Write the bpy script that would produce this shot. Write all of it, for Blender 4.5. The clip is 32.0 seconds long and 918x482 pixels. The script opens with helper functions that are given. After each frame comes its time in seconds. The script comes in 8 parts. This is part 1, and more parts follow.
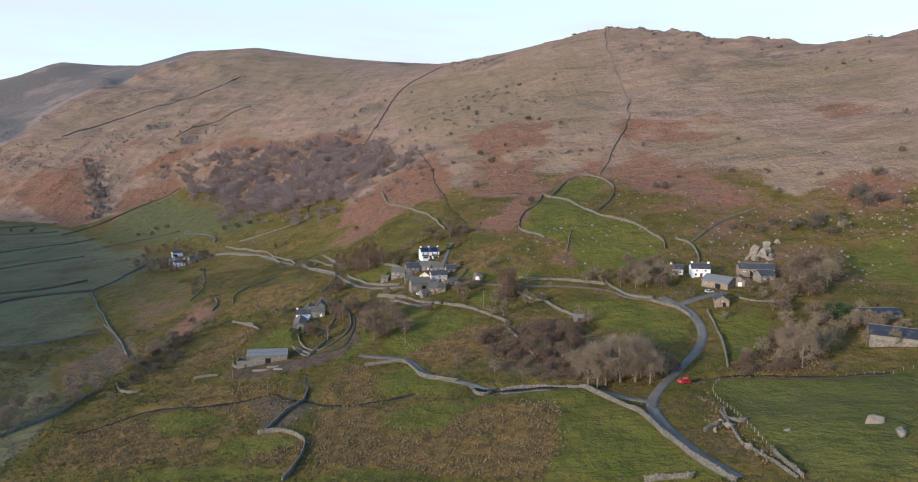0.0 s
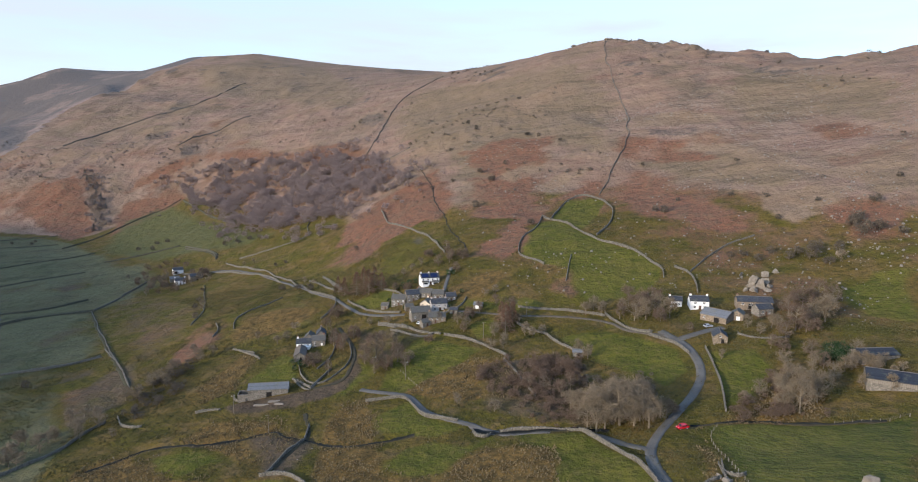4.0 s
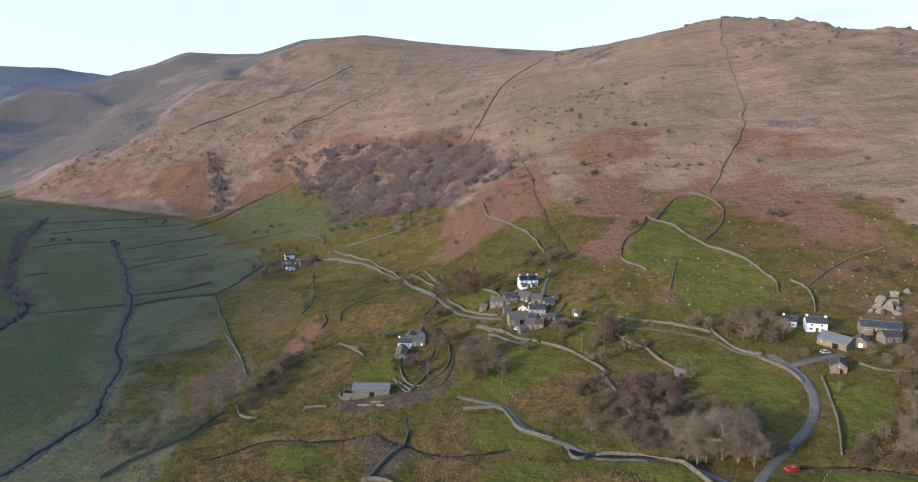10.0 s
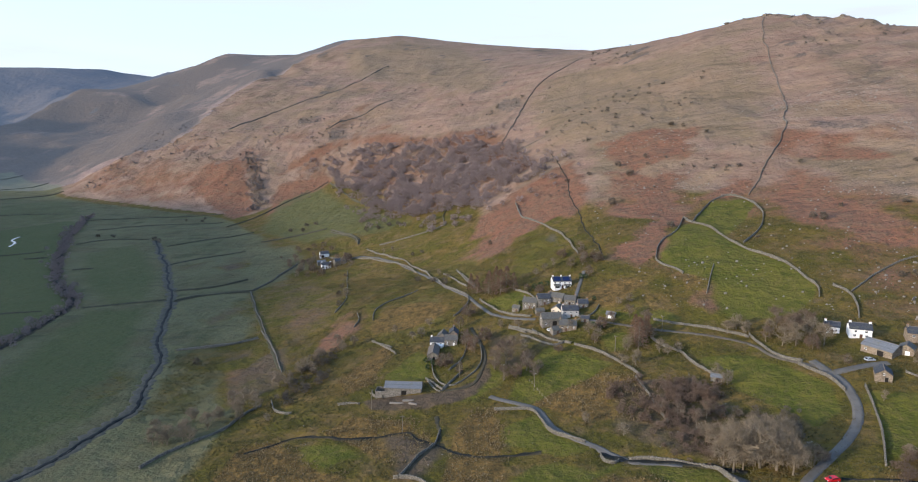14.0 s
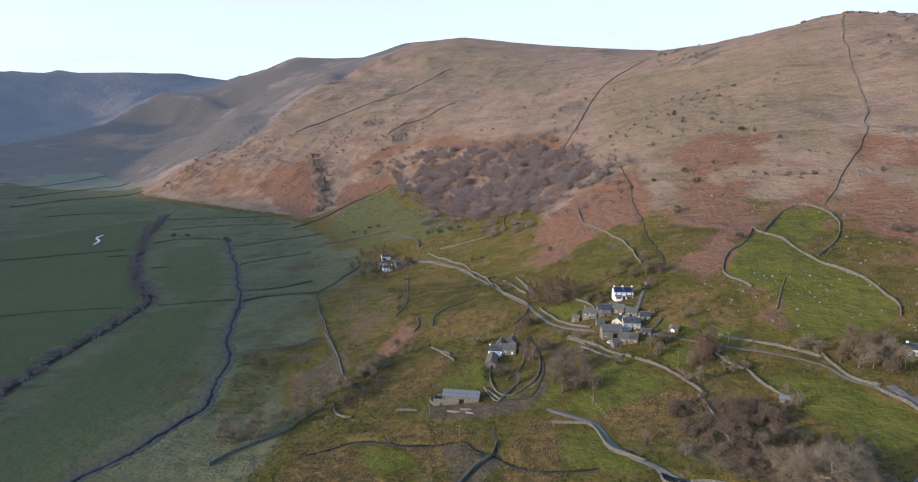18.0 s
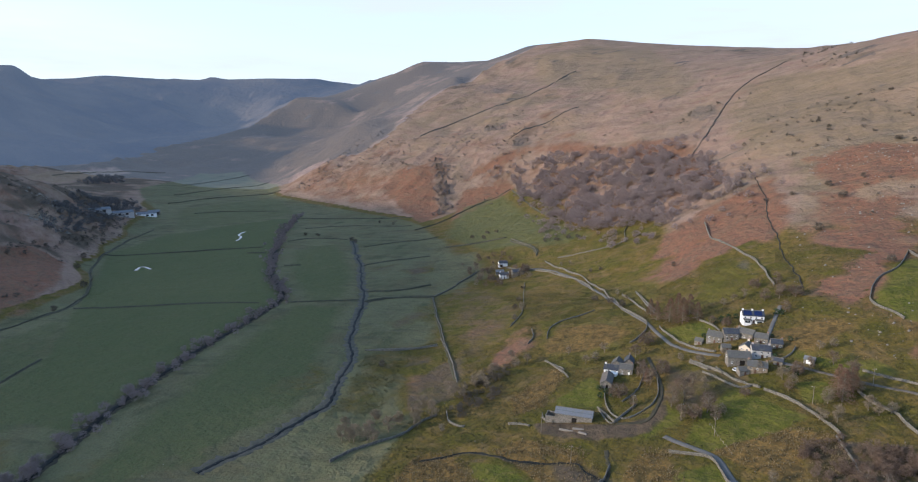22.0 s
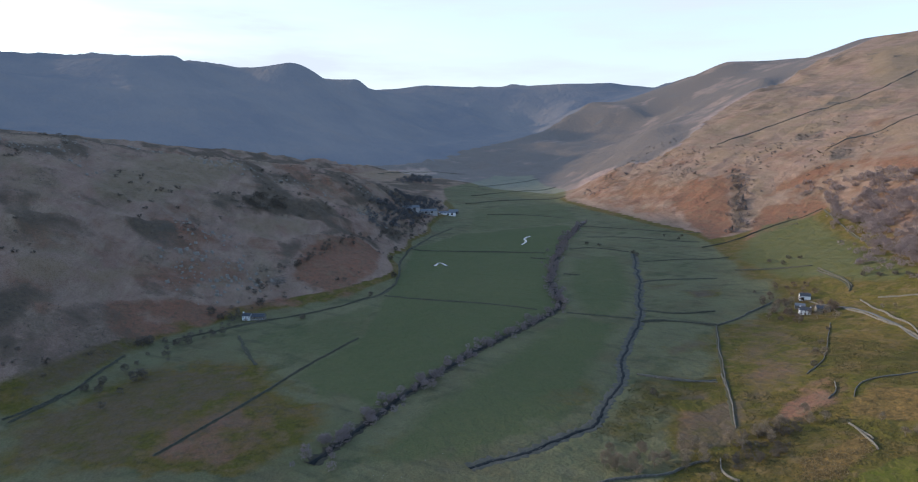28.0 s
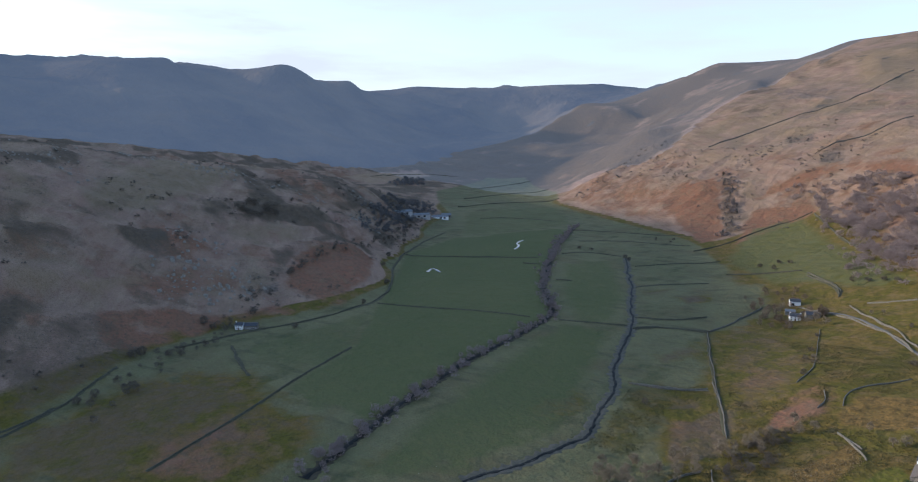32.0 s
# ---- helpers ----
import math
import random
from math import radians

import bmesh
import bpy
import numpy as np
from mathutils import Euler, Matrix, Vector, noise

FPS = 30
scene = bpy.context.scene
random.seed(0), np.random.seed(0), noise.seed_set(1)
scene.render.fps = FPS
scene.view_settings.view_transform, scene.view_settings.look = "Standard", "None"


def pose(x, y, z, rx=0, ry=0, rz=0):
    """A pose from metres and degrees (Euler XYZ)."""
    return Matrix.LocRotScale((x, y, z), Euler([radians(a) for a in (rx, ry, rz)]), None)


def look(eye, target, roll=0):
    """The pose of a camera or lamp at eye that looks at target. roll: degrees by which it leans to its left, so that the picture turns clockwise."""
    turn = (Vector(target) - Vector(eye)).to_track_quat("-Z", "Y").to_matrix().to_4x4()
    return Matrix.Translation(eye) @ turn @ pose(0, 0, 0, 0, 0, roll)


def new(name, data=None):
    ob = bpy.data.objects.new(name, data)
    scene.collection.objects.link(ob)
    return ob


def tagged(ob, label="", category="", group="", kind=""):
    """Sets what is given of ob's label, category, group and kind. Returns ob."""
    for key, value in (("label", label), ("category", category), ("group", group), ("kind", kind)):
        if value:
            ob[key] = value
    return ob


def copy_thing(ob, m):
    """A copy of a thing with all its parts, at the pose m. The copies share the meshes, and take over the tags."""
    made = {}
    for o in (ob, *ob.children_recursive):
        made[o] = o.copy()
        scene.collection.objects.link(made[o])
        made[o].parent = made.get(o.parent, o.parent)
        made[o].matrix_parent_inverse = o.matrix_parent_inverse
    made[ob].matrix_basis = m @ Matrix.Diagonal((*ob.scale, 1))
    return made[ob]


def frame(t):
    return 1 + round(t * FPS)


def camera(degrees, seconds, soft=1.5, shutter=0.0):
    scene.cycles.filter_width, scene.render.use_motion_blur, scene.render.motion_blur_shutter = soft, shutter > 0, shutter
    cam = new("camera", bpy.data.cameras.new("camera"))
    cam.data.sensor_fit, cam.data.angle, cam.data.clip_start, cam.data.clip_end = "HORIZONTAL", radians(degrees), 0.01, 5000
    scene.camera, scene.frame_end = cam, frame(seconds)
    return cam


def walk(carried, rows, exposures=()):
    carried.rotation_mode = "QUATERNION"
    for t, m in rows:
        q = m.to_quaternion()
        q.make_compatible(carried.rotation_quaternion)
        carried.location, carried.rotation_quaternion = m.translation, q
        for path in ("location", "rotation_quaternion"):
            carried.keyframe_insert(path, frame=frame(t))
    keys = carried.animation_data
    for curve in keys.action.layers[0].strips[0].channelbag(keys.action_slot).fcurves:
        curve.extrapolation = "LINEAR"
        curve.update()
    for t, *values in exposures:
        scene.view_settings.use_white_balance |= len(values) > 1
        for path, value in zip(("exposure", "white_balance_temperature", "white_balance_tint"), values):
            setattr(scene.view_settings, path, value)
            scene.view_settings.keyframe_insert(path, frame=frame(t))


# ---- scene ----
EXPOSURES = ((0.0, 0.0, 5650, 10.5), (4.6, -0.03, 5650, 10.5), (5.8, 0.09, 5650, 10.5), (20.0, 0.08, 5600, 10.5), (26.0, 0.02, 5550, 10.5), (32.0, -0.02, 5550, 10.5))
cam = camera(71.3, 32.0, 1.1)
# seconds, place, turn: the drone climbs, hovers, then climbs on while it pans left up the valley
PATH = [
    (0.0, 0.23, 0.77, 112.21, 82.00, -0.47, 0.14),
    (0.5, 0.21, 0.82, 114.08, 82.02, -0.48, 0.15),
    (1.0, 0.19, 0.89, 115.90, 82.05, -0.53, 0.14),
    (1.5, 0.17, 0.94, 117.81, 82.06, -0.51, 0.15),
    (2.0, 0.16, 0.98, 119.62, 82.09, -0.45, 0.14),
    (2.5, 0.13, 1.03, 121.50, 82.10, -0.45, 0.13),
    (3.0, 0.10, 1.07, 123.29, 82.12, -0.46, 0.12),
    (3.5, 0.07, 1.10, 124.94, 82.14, -0.46, 0.12),
    (4.2, 0.04, 1.17, 127.48, 82.17, -0.46, 0.12),
    (4.9, 0.01, 1.24, 130.03, 82.19, -0.46, 0.11),
    (5.7, -0.62, 2.55, 142.86, 79.96, -0.33, 4.17),
    (6.0, -0.64, 2.54, 142.86, 79.96, -0.33, 4.17),
    (6.5, -0.66, 2.52, 142.87, 79.96, -0.34, 4.53),
    (7.0, -0.67, 2.55, 142.83, 79.96, -0.34, 5.02),
    (7.5, -0.67, 2.55, 142.84, 79.96, -0.36, 5.72),
    (8.0, -0.67, 2.57, 142.83, 79.94, -0.37, 6.45),
    (8.5, -0.66, 2.56, 142.84, 79.94, -0.37, 7.27),
    (9.0, -0.66, 2.54, 142.84, 79.94, -0.37, 7.95),
    (9.5, -0.66, 2.53, 142.84, 79.93, -0.39, 8.56),
    (10.0, -0.66, 2.52, 142.87, 79.92, -0.39, 9.05),
    (10.5, -0.66, 2.53, 142.84, 79.92, -0.39, 9.50),
    (11.0, -0.65, 2.54, 142.83, 79.93, -0.40, 9.80),
    (11.5, -0.65, 2.54, 142.83, 79.92, -0.39, 10.18),
    (12.0, -0.65, 2.55, 142.83, 79.92, -0.40, 10.58),
    (12.5, -0.65, 2.55, 142.82, 79.91, -0.41, 10.92),
    (13.0, -0.66, 2.55, 142.83, 79.91, -0.41, 11.27),
    (13.5, -0.66, 2.55, 142.83, 79.91, -0.41, 11.68),
    (14.0, -0.66, 2.55, 142.82, 79.90, -0.43, 12.07),
    (14.5, -0.66, 2.55, 142.82, 79.90, -0.43, 12.46),
    (16.5, -0.42, 2.65, 145.29, 79.86, -0.33, 14.86),
    (17.0, -0.45, 2.62, 146.09, 79.85, -0.33, 15.63),
    (17.5, -0.46, 2.62, 146.78, 79.87, -0.33, 16.52),
    (18.0, -0.48, 2.62, 147.55, 79.88, -0.33, 17.53),
    (18.5, -0.49, 2.61, 148.31, 79.88, -0.34, 18.41),
    (19.0, -0.46, 2.64, 148.98, 79.90, -0.32, 19.32),
    (19.5, -0.42, 2.60, 149.89, 79.88, -0.31, 20.31),
    (20.0, -0.37, 2.59, 150.70, 79.88, -0.32, 21.46),
    (20.5, -0.35, 2.58, 151.48, 79.89, -0.32, 22.75),
    (21.0, -0.37, 2.53, 152.31, 79.90, -0.32, 24.24),
    (21.5, -0.37, 2.47, 153.41, 79.89, -0.32, 26.19),
    (22.0, -0.36, 2.45, 154.23, 79.91, -0.35, 28.21),
    (22.5, -0.35, 2.52, 155.02, 79.92, -0.36, 30.39),
    (23.0, -0.35, 2.55, 155.93, 79.93, -0.38, 32.94),
    (23.5, -0.31, 2.55, 156.94, 79.94, -0.38, 35.72),
    (24.0, -0.27, 2.52, 157.87, 79.94, -0.38, 38.43),
    (24.5, -0.20, 2.49, 158.96, 79.92, -0.40, 41.16),
    (25.0, -0.10, 2.52, 159.89, 79.92, -0.42, 43.93),
    (25.5, -0.01, 2.56, 160.92, 79.92, -0.43, 46.39),
    (26.0, 0.05, 2.60, 161.81, 79.92, -0.43, 48.61),
    (26.5, 0.10, 2.62, 162.76, 79.91, -0.43, 50.16),
    (28.5, 0.68, 2.41, 166.14, 79.93, -0.43, 54.18),
    (29.0, 0.70, 2.40, 166.88, 79.92, -0.41, 54.61),
    (29.5, 0.74, 2.37, 167.62, 79.91, -0.39, 54.12),
    (30.0, 0.79, 2.35, 168.68, 79.90, -0.37, 53.70),
    (30.5, 0.82, 2.34, 169.76, 79.88, -0.36, 53.38),
    (31.0, 0.86, 2.36, 170.66, 79.92, -0.35, 53.14),
    (31.5, 0.90, 2.41, 171.76, 79.92, -0.34, 52.95),
    (32.0, 0.91, 2.50, 172.74, 79.92, -0.33, 52.76),
]
walk(cam, [(t, pose(*p)) for t, *p in PATH], EXPOSURES)

# ---- sky and sun: low winter sun from behind on the left, thin high cloud ----
SUN_WAY = Vector((-0.80, -0.60))          # towards the sun, on the plan
SUN_HEIGHT = radians(12.5)
world = bpy.data.worlds.new("winter_sky")
scene.world = world
world.use_nodes = True
wn, wl = world.node_tree.nodes, world.node_tree.links
wn.clear()
sky = wn.new("ShaderNodeTexSky")
sky.sky_type, sky.sun_disc = "NISHITA", False
sky.sun_elevation, sky.sun_rotation = SUN_HEIGHT, math.atan2(SUN_WAY.x, SUN_WAY.y)
sky.air_density, sky.dust_density, sky.ozone_density = 1.0, 1.5, 2.0
clear = wn.new("ShaderNodeBackground")
clear.inputs["Strength"].default_value = 0.46
wl.new(sky.outputs["Color"], clear.inputs["Color"])
veil = wn.new("ShaderNodeBackground")
veil.inputs["Color"].default_value = (0.955, 0.96, 0.965, 1)
veil.inputs["Strength"].default_value = 0.91
place = wn.new("ShaderNodeTexCoord")
stretch = wn.new("ShaderNodeMapping")
stretch.inputs["Scale"].default_value = (1.6, 1.6, 11.0)
puffs = wn.new("ShaderNodeTexNoise")
puffs.inputs["Scale"].default_value, puffs.inputs["Detail"].default_value, puffs.inputs["Roughness"].default_value = 1.3, 6.0, 0.55
cover = wn.new("ShaderNodeMapRange")
cover.inputs["From Min"].default_value, cover.inputs["From Max"].default_value = 0.34, 0.62
cover.inputs["To Min"].default_value, cover.inputs["To Max"].default_value = 0.58, 1.0
both = wn.new("ShaderNodeMixShader")
wout = wn.new("ShaderNodeOutputWorld")
wl.new(place.outputs["Generated"], stretch.inputs["Vector"])
wl.new(stretch.outputs["Vector"], puffs.inputs["Vector"])
wl.new(puffs.outputs["Fac"], cover.inputs["Value"])
height = wn.new("ShaderNodeSeparateXYZ")
wl.new(place.outputs["Generated"], height.inputs["Vector"])
thin = wn.new("ShaderNodeMapRange")          # thin cloud looks thick only towards the horizon
thin.inputs["From Min"].default_value, thin.inputs["From Max"].default_value = 0.16, 0.50
thin.inputs["To Min"].default_value, thin.inputs["To Max"].default_value = 1.0, 0.15
wl.new(height.outputs["Z"], thin.inputs["Value"])
share = wn.new("ShaderNodeMath")
share.operation = "MULTIPLY"
wl.new(cover.outputs["Result"], share.inputs[0])
wl.new(thin.outputs["Result"], share.inputs[1])
wl.new(share.outputs["Value"], both.inputs["Fac"])
wl.new(clear.outputs["Background"], both.inputs[1])
wl.new(veil.outputs["Background"], both.inputs[2])
wl.new(both.outputs["Shader"], wout.inputs["Surface"])

sun_data = bpy.data.lights.new("sun", "SUN")
sun_data.energy, sun_data.angle, sun_data.color = 5.1, radians(0.9), (1.0, 0.79, 0.57)
sun = new("sun", sun_data)
SUN_TO = Vector((SUN_WAY.x * math.cos(SUN_HEIGHT), SUN_WAY.y * math.cos(SUN_HEIGHT), math.sin(SUN_HEIGHT)))
sun.matrix_world = look(SUN_TO * 300, (0, 0, 0))


# ---- materials ----
class Surface:
    """A small helper round one node material."""

    def __init__(self, name, rough=0.9):
        self.mat = bpy.data.materials.new(name)
        self.mat.use_nodes = True
        self.n, self.l = self.mat.node_tree.nodes, self.mat.node_tree.links
        self.bsdf = self.n["Principled BSDF"]
        self.bsdf.inputs["Roughness"].default_value = rough
        self.bsdf.inputs["Specular IOR Level"].default_value = 0.25
        self.where = self.n.new("ShaderNodeNewGeometry").outputs["Position"]

    def noise(self, size, detail=4.0, stretch=(1, 1, 1), rough=0.55, kind="Fac", turn=0.0):
        where = self.where
        if turn:
            r = self.n.new("ShaderNodeMapping")
            r.inputs["Rotation"].default_value = (0, 0, radians(-turn))
            self.l.new(where, r.inputs["Vector"])
            where = r.outputs["Vector"]
        m = self.n.new("ShaderNodeMapping")
        m.inputs["Scale"].default_value = stretch
        self.l.new(where, m.inputs["Vector"])
        t = self.n.new("ShaderNodeTexNoise")
        t.inputs["Scale"].default_value, t.inputs["Detail"].default_value, t.inputs["Roughness"].default_value = 1.0 / size, detail, rough
        self.l.new(m.outputs["Vector"], t.inputs["Vector"])
        return t.outputs[kind]

    def cells(self, size, kind="Distance"):
        t = self.n.new("ShaderNodeTexVoronoi")
        t.inputs["Scale"].default_value = 1.0 / size
        self.l.new(self.where, t.inputs["Vector"])
        return t.outputs[kind]

    def span(self, value, lo, hi, a=0.0, b=1.0):
        r = self.n.new("ShaderNodeMapRange")
        for key, v in (("From Min", lo), ("From Max", hi), ("To Min", a), ("To Max", b)):
            r.inputs[key].default_value = v
        self.l.new(value, r.inputs["Value"])
        return r.outputs["Result"]

    def math(self, op, a, b):
        m = self.n.new("ShaderNodeMath")
        m.operation = op
        for i, v in enumerate((a, b)):
            if isinstance(v, (int, float)):
                m.inputs[i].default_value = v
            else:
                self.l.new(v, m.inputs[i])
        return m.outputs[0]

    def mix(self, fac, a, b, how="MIX"):
        m = self.n.new("ShaderNodeMix")
        m.data_type, m.blend_type = "RGBA", how
        for sock, v in ((m.inputs["Factor"], fac), (m.inputs[6], a), (m.inputs[7], b)):
            if isinstance(v, (int, float)):
                sock.default_value = v
            elif isinstance(v, tuple):
                sock.default_value = (*v, 1)
            else:
                self.l.new(v, sock)
        return m.outputs[2]

    def attr(self, name):
        a = self.n.new("ShaderNodeAttribute")
        a.attribute_name = name
        return a.outputs["Fac"]

    def each(self):
        return self.n.new("ShaderNodeObjectInfo").outputs["Random"]

    def island(self):
        return self.n.new("ShaderNodeNewGeometry").outputs["Random Per Island"]

    def paint(self, colour, bump=None, height=0.1, strength=0.5):
        if isinstance(colour, tuple):
            self.bsdf.inputs["Base Color"].default_value = (*colour, 1)
        else:
            self.l.new(colour, self.bsdf.inputs["Base Color"])
        if bump is not None:
            b = self.n.new("ShaderNodeBump")
            b.inputs["Distance"].default_value, b.inputs["Strength"].default_value = height, strength
            self.l.new(bump, b.inputs["Height"])
            self.l.new(b.outputs["Normal"], self.bsdf.inputs["Normal"])
        return self.mat


def mottled(name, a, b, size, rough=0.9, height=0.05, fine=None, c=None, stretch=(1, 1, 1)):
    """Two tones in patches of that size, with a finer grain and relief over them."""
    s = Surface(name, rough)
    patch = s.span(s.noise(size, 5, stretch), 0.35, 0.65)
    grain = s.noise(fine or size * 0.14, 4, stretch)
    col = s.mix(patch, a, b)
    if c:
        col = s.mix(s.span(s.noise(size * 0.35, 5), 0.55, 0.72), col, c)
    col = s.mix(s.span(grain, 0.3, 0.7, 0.0, 0.5), col, tuple(v * 0.55 for v in a))
    col = s.mix(s.math("MULTIPLY", s.each(), 0.25), col, tuple(v * 0.7 for v in b))
    return s.paint(col, grain, height)


def land_material(name="upland_ground", haze_glow=0.0):
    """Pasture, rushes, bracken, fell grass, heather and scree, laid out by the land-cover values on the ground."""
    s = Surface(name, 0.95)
    # blue emission imitates haze; only the valley head sheet turns it on
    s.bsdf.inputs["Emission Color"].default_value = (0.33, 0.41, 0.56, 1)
    s.bsdf.inputs["Emission Strength"].default_value = haze_glow
    s.bsdf.inputs["Specular IOR Level"].default_value = 0.1
    big, mid, small = s.noise(120, 6), s.noise(22, 6), s.noise(4.0, 6, rough=0.65)
    tiny = s.noise(1.1, 5, rough=0.75)
    streak = s.noise(26, 8, (0.6, 1.0, 2.2), 0.66)
    fell = s.mix(s.span(big, 0.35, 0.65), (0.252, 0.160, 0.116), (0.212, 0.146, 0.100))
    fell = s.mix(s.span(streak, 0.46, 0.70, 0.0, 0.75), fell, (0.305, 0.216, 0.152))
    fell = s.mix(s.span(s.noise(60, 6, rough=0.6), 0.52, 0.66, 0, 0.7), fell, (0.158, 0.122, 0.074))
    fell = s.mix(s.span(s.noise(38, 7, (0.7, 1.0, 1.8), 0.66), 0.54, 0.66, 0, 0.6), fell, (0.190, 0.104, 0.074))
    fell = s.mix(s.span(mid, 0.56, 0.72, 0, 0.6), fell, (0.108, 0.084, 0.056))
    fell = s.mix(s.span(small, 0.56, 0.72, 0, 0.4), fell, (0.092, 0.074, 0.050))
    trods = s.noise(10, 5, (0.10, 1.0, 0.6), 0.62, turn=-26)
    benches = s.noise(26, 6, (0.16, 1.0, 0.6), 0.62, turn=-30)
    fell = s.mix(s.span(benches, 0.50, 0.64, 0, 0.40), fell, (0.300, 0.204, 0.140))
    fell = s.mix(s.span(benches, 0.48, 0.36, 0, 0.35), fell, (0.150, 0.104, 0.072))
    fell = s.mix(s.span(trods, 0.56, 0.68, 0, 0.40), fell, (0.325, 0.235, 0.160))
    fell = s.mix(s.span(trods, 0.44, 0.32, 0, 0.35), fell, (0.118, 0.084, 0.060))
    rough = s.mix(s.span(mid, 0.38, 0.62), (0.090, 0.078, 0.012), (0.136, 0.090, 0.024))
    rough = s.mix(s.span(small, 0.48, 0.66, 0, 0.85), rough, (0.058, 0.050, 0.012))
    rough = s.mix(s.span(s.noise(11, 6, rough=0.65), 0.52, 0.66, 0, 0.8), rough, (0.155, 0.106, 0.046))
    green = s.mix(s.span(mid, 0.35, 0.68), (0.082, 0.088, 0.012), (0.114, 0.104, 0.018))
    green = s.mix(s.span(small, 0.48, 0.68, 0, 0.8), green, (0.130, 0.108, 0.026))
    green = s.mix(s.span(s.noise(9, 5), 0.55, 0.70, 0, 0.7), green, (0.054, 0.062, 0.008))
    meadow = s.mix(s.span(big, 0.35, 0.65), (0.122, 0.120, 0.056), (0.154, 0.140, 0.070))
    meadow = s.mix(s.span(mid, 0.52, 0.75, 0, 0.55), meadow, (0.104, 0.088, 0.050))
    meadow = s.mix(s.span(s.noise(55, 7, rough=0.62), 0.48, 0.64, 0, 0.75), meadow, (0.118, 0.098, 0.048))
    meadow = s.mix(s.span(s.noise(30, 7, (1.0, 0.5, 1.0), rough=0.65), 0.54, 0.66, 0, 0.6), meadow, (0.046, 0.056, 0.022))
    meadow = s.mix(s.span(s.noise(11, 6, (0.32, 1.0, 1.0), rough=0.62, turn=24), 0.53, 0.66, 0, 0.6), meadow, (0.060, 0.062, 0.034))
    meadow = s.mix(s.span(s.noise(6, 5, (0.35, 1.0, 1.0), rough=0.62, turn=24), 0.55, 0.68, 0, 0.45), meadow, (0.150, 0.132, 0.078))
    bracken = s.mix(s.span(mid, 0.35, 0.65), (0.206, 0.096, 0.056), (0.180, 0.098, 0.060))
    bracken = s.mix(s.span(small, 0.48, 0.68, 0, 0.7), bracken, (0.085, 0.062, 0.044))
    bracken = s.mix(s.span(s.noise(13, 6, rough=0.65), 0.52, 0.70, 0, 0.5), bracken, (0.185, 0.138, 0.082))
    rush = s.mix(s.span(small, 0.42, 0.60), (0.178, 0.110, 0.034), (0.092, 0.060, 0.020))
    rush = s.mix(s.span(tiny, 0.5, 0.7, 0, 0.6), rush, (0.050, 0.050, 0.018))
    olive = s.mix(s.span(mid, 0.38, 0.64), (0.186, 0.136, 0.082), (0.222, 0.156, 0.100))
    olive = s.mix(s.span(s.noise(14, 6, (0.8, 1.0, 1.6), 0.62), 0.52, 0.68, 0, 0.6), olive, (0.228, 0.164, 0.108))
    olive = s.mix(s.span(s.noise(7, 6, rough=0.65), 0.54, 0.68, 0, 0.6), olive, (0.110, 0.088, 0.050))
    olive = s.mix(s.span(trods, 0.54, 0.66, 0, 0.5), olive, (0.262, 0.190, 0.122))
    olive = s.mix(s.span(benches, 0.46, 0.36, 0, 0.5), olive, (0.104, 0.080, 0.048))
    straw = s.mix(s.span(mid, 0.38, 0.64), (0.268, 0.188, 0.122), (0.222, 0.150, 0.094))
    straw = s.mix(s.span(small, 0.5, 0.68, 0, 0.5), straw, (0.150, 0.106, 0.060))
    lea = s.mix(s.span(big, 0.35, 0.65), (0.084, 0.096, 0.036), (0.100, 0.106, 0.042))
    lea = s.mix(s.span(mid, 0.5, 0.72, 0, 0.5), lea, (0.102, 0.102, 0.046))
    heath = s.mix(s.span(small, 0.4, 0.65), (0.084, 0.062, 0.043), (0.124, 0.090, 0.060))
    stone = s.mix(s.span(small, 0.4, 0.65), (0.115, 0.105, 0.090), (0.050, 0.045, 0.040))
    earth = s.mix(s.span(small, 0.4, 0.65), (0.110, 0.078, 0.050), (0.070, 0.052, 0.034))
    col = fell
    for kind, layer in (("rough", rough), ("olive", olive), ("bracken", bracken), ("straw", straw), ("heath", heath), ("meadow", meadow), ("lea", lea), ("green", green), ("rush", rush), ("earth", earth), ("stone", stone)):
        if kind in ("bracken", "straw", "olive"):          # they grow in drifts
            drift = s.math("ADD", s.math("MULTIPLY", s.noise(48, 7, rough=0.62), 0.55), s.math("MULTIPLY", mid, 0.45))
            w = s.math("ADD", s.attr(kind), s.math("MULTIPLY", s.math("SUBTRACT", drift, 0.30), 1.7))
            col = s.mix(s.span(w, 0.78, 1.08), col, layer)
            continue
        w = s.math("ADD", s.attr(kind), s.math("MULTIPLY", s.math("ADD", s.math("MULTIPLY", mid, 0.5), s.math("MULTIPLY", small, 0.5)), 0.7))
        col = s.mix(s.span(w, 0.72, 0.98), col, layer)
    lines = s.n.new("ShaderNodeTexWave")
    lines.bands_direction, lines.wave_profile = "X", "SIN"
    lines.inputs["Scale"].default_value, lines.inputs["Distortion"].default_value, lines.inputs["Detail Scale"].default_value = 0.16, 2.2, 0.15
    lie = s.n.new("ShaderNodeMapping")
    lie.inputs["Rotation"].default_value = (0, 0, radians(-38))
    s.l.new(s.where, lie.inputs["Vector"])
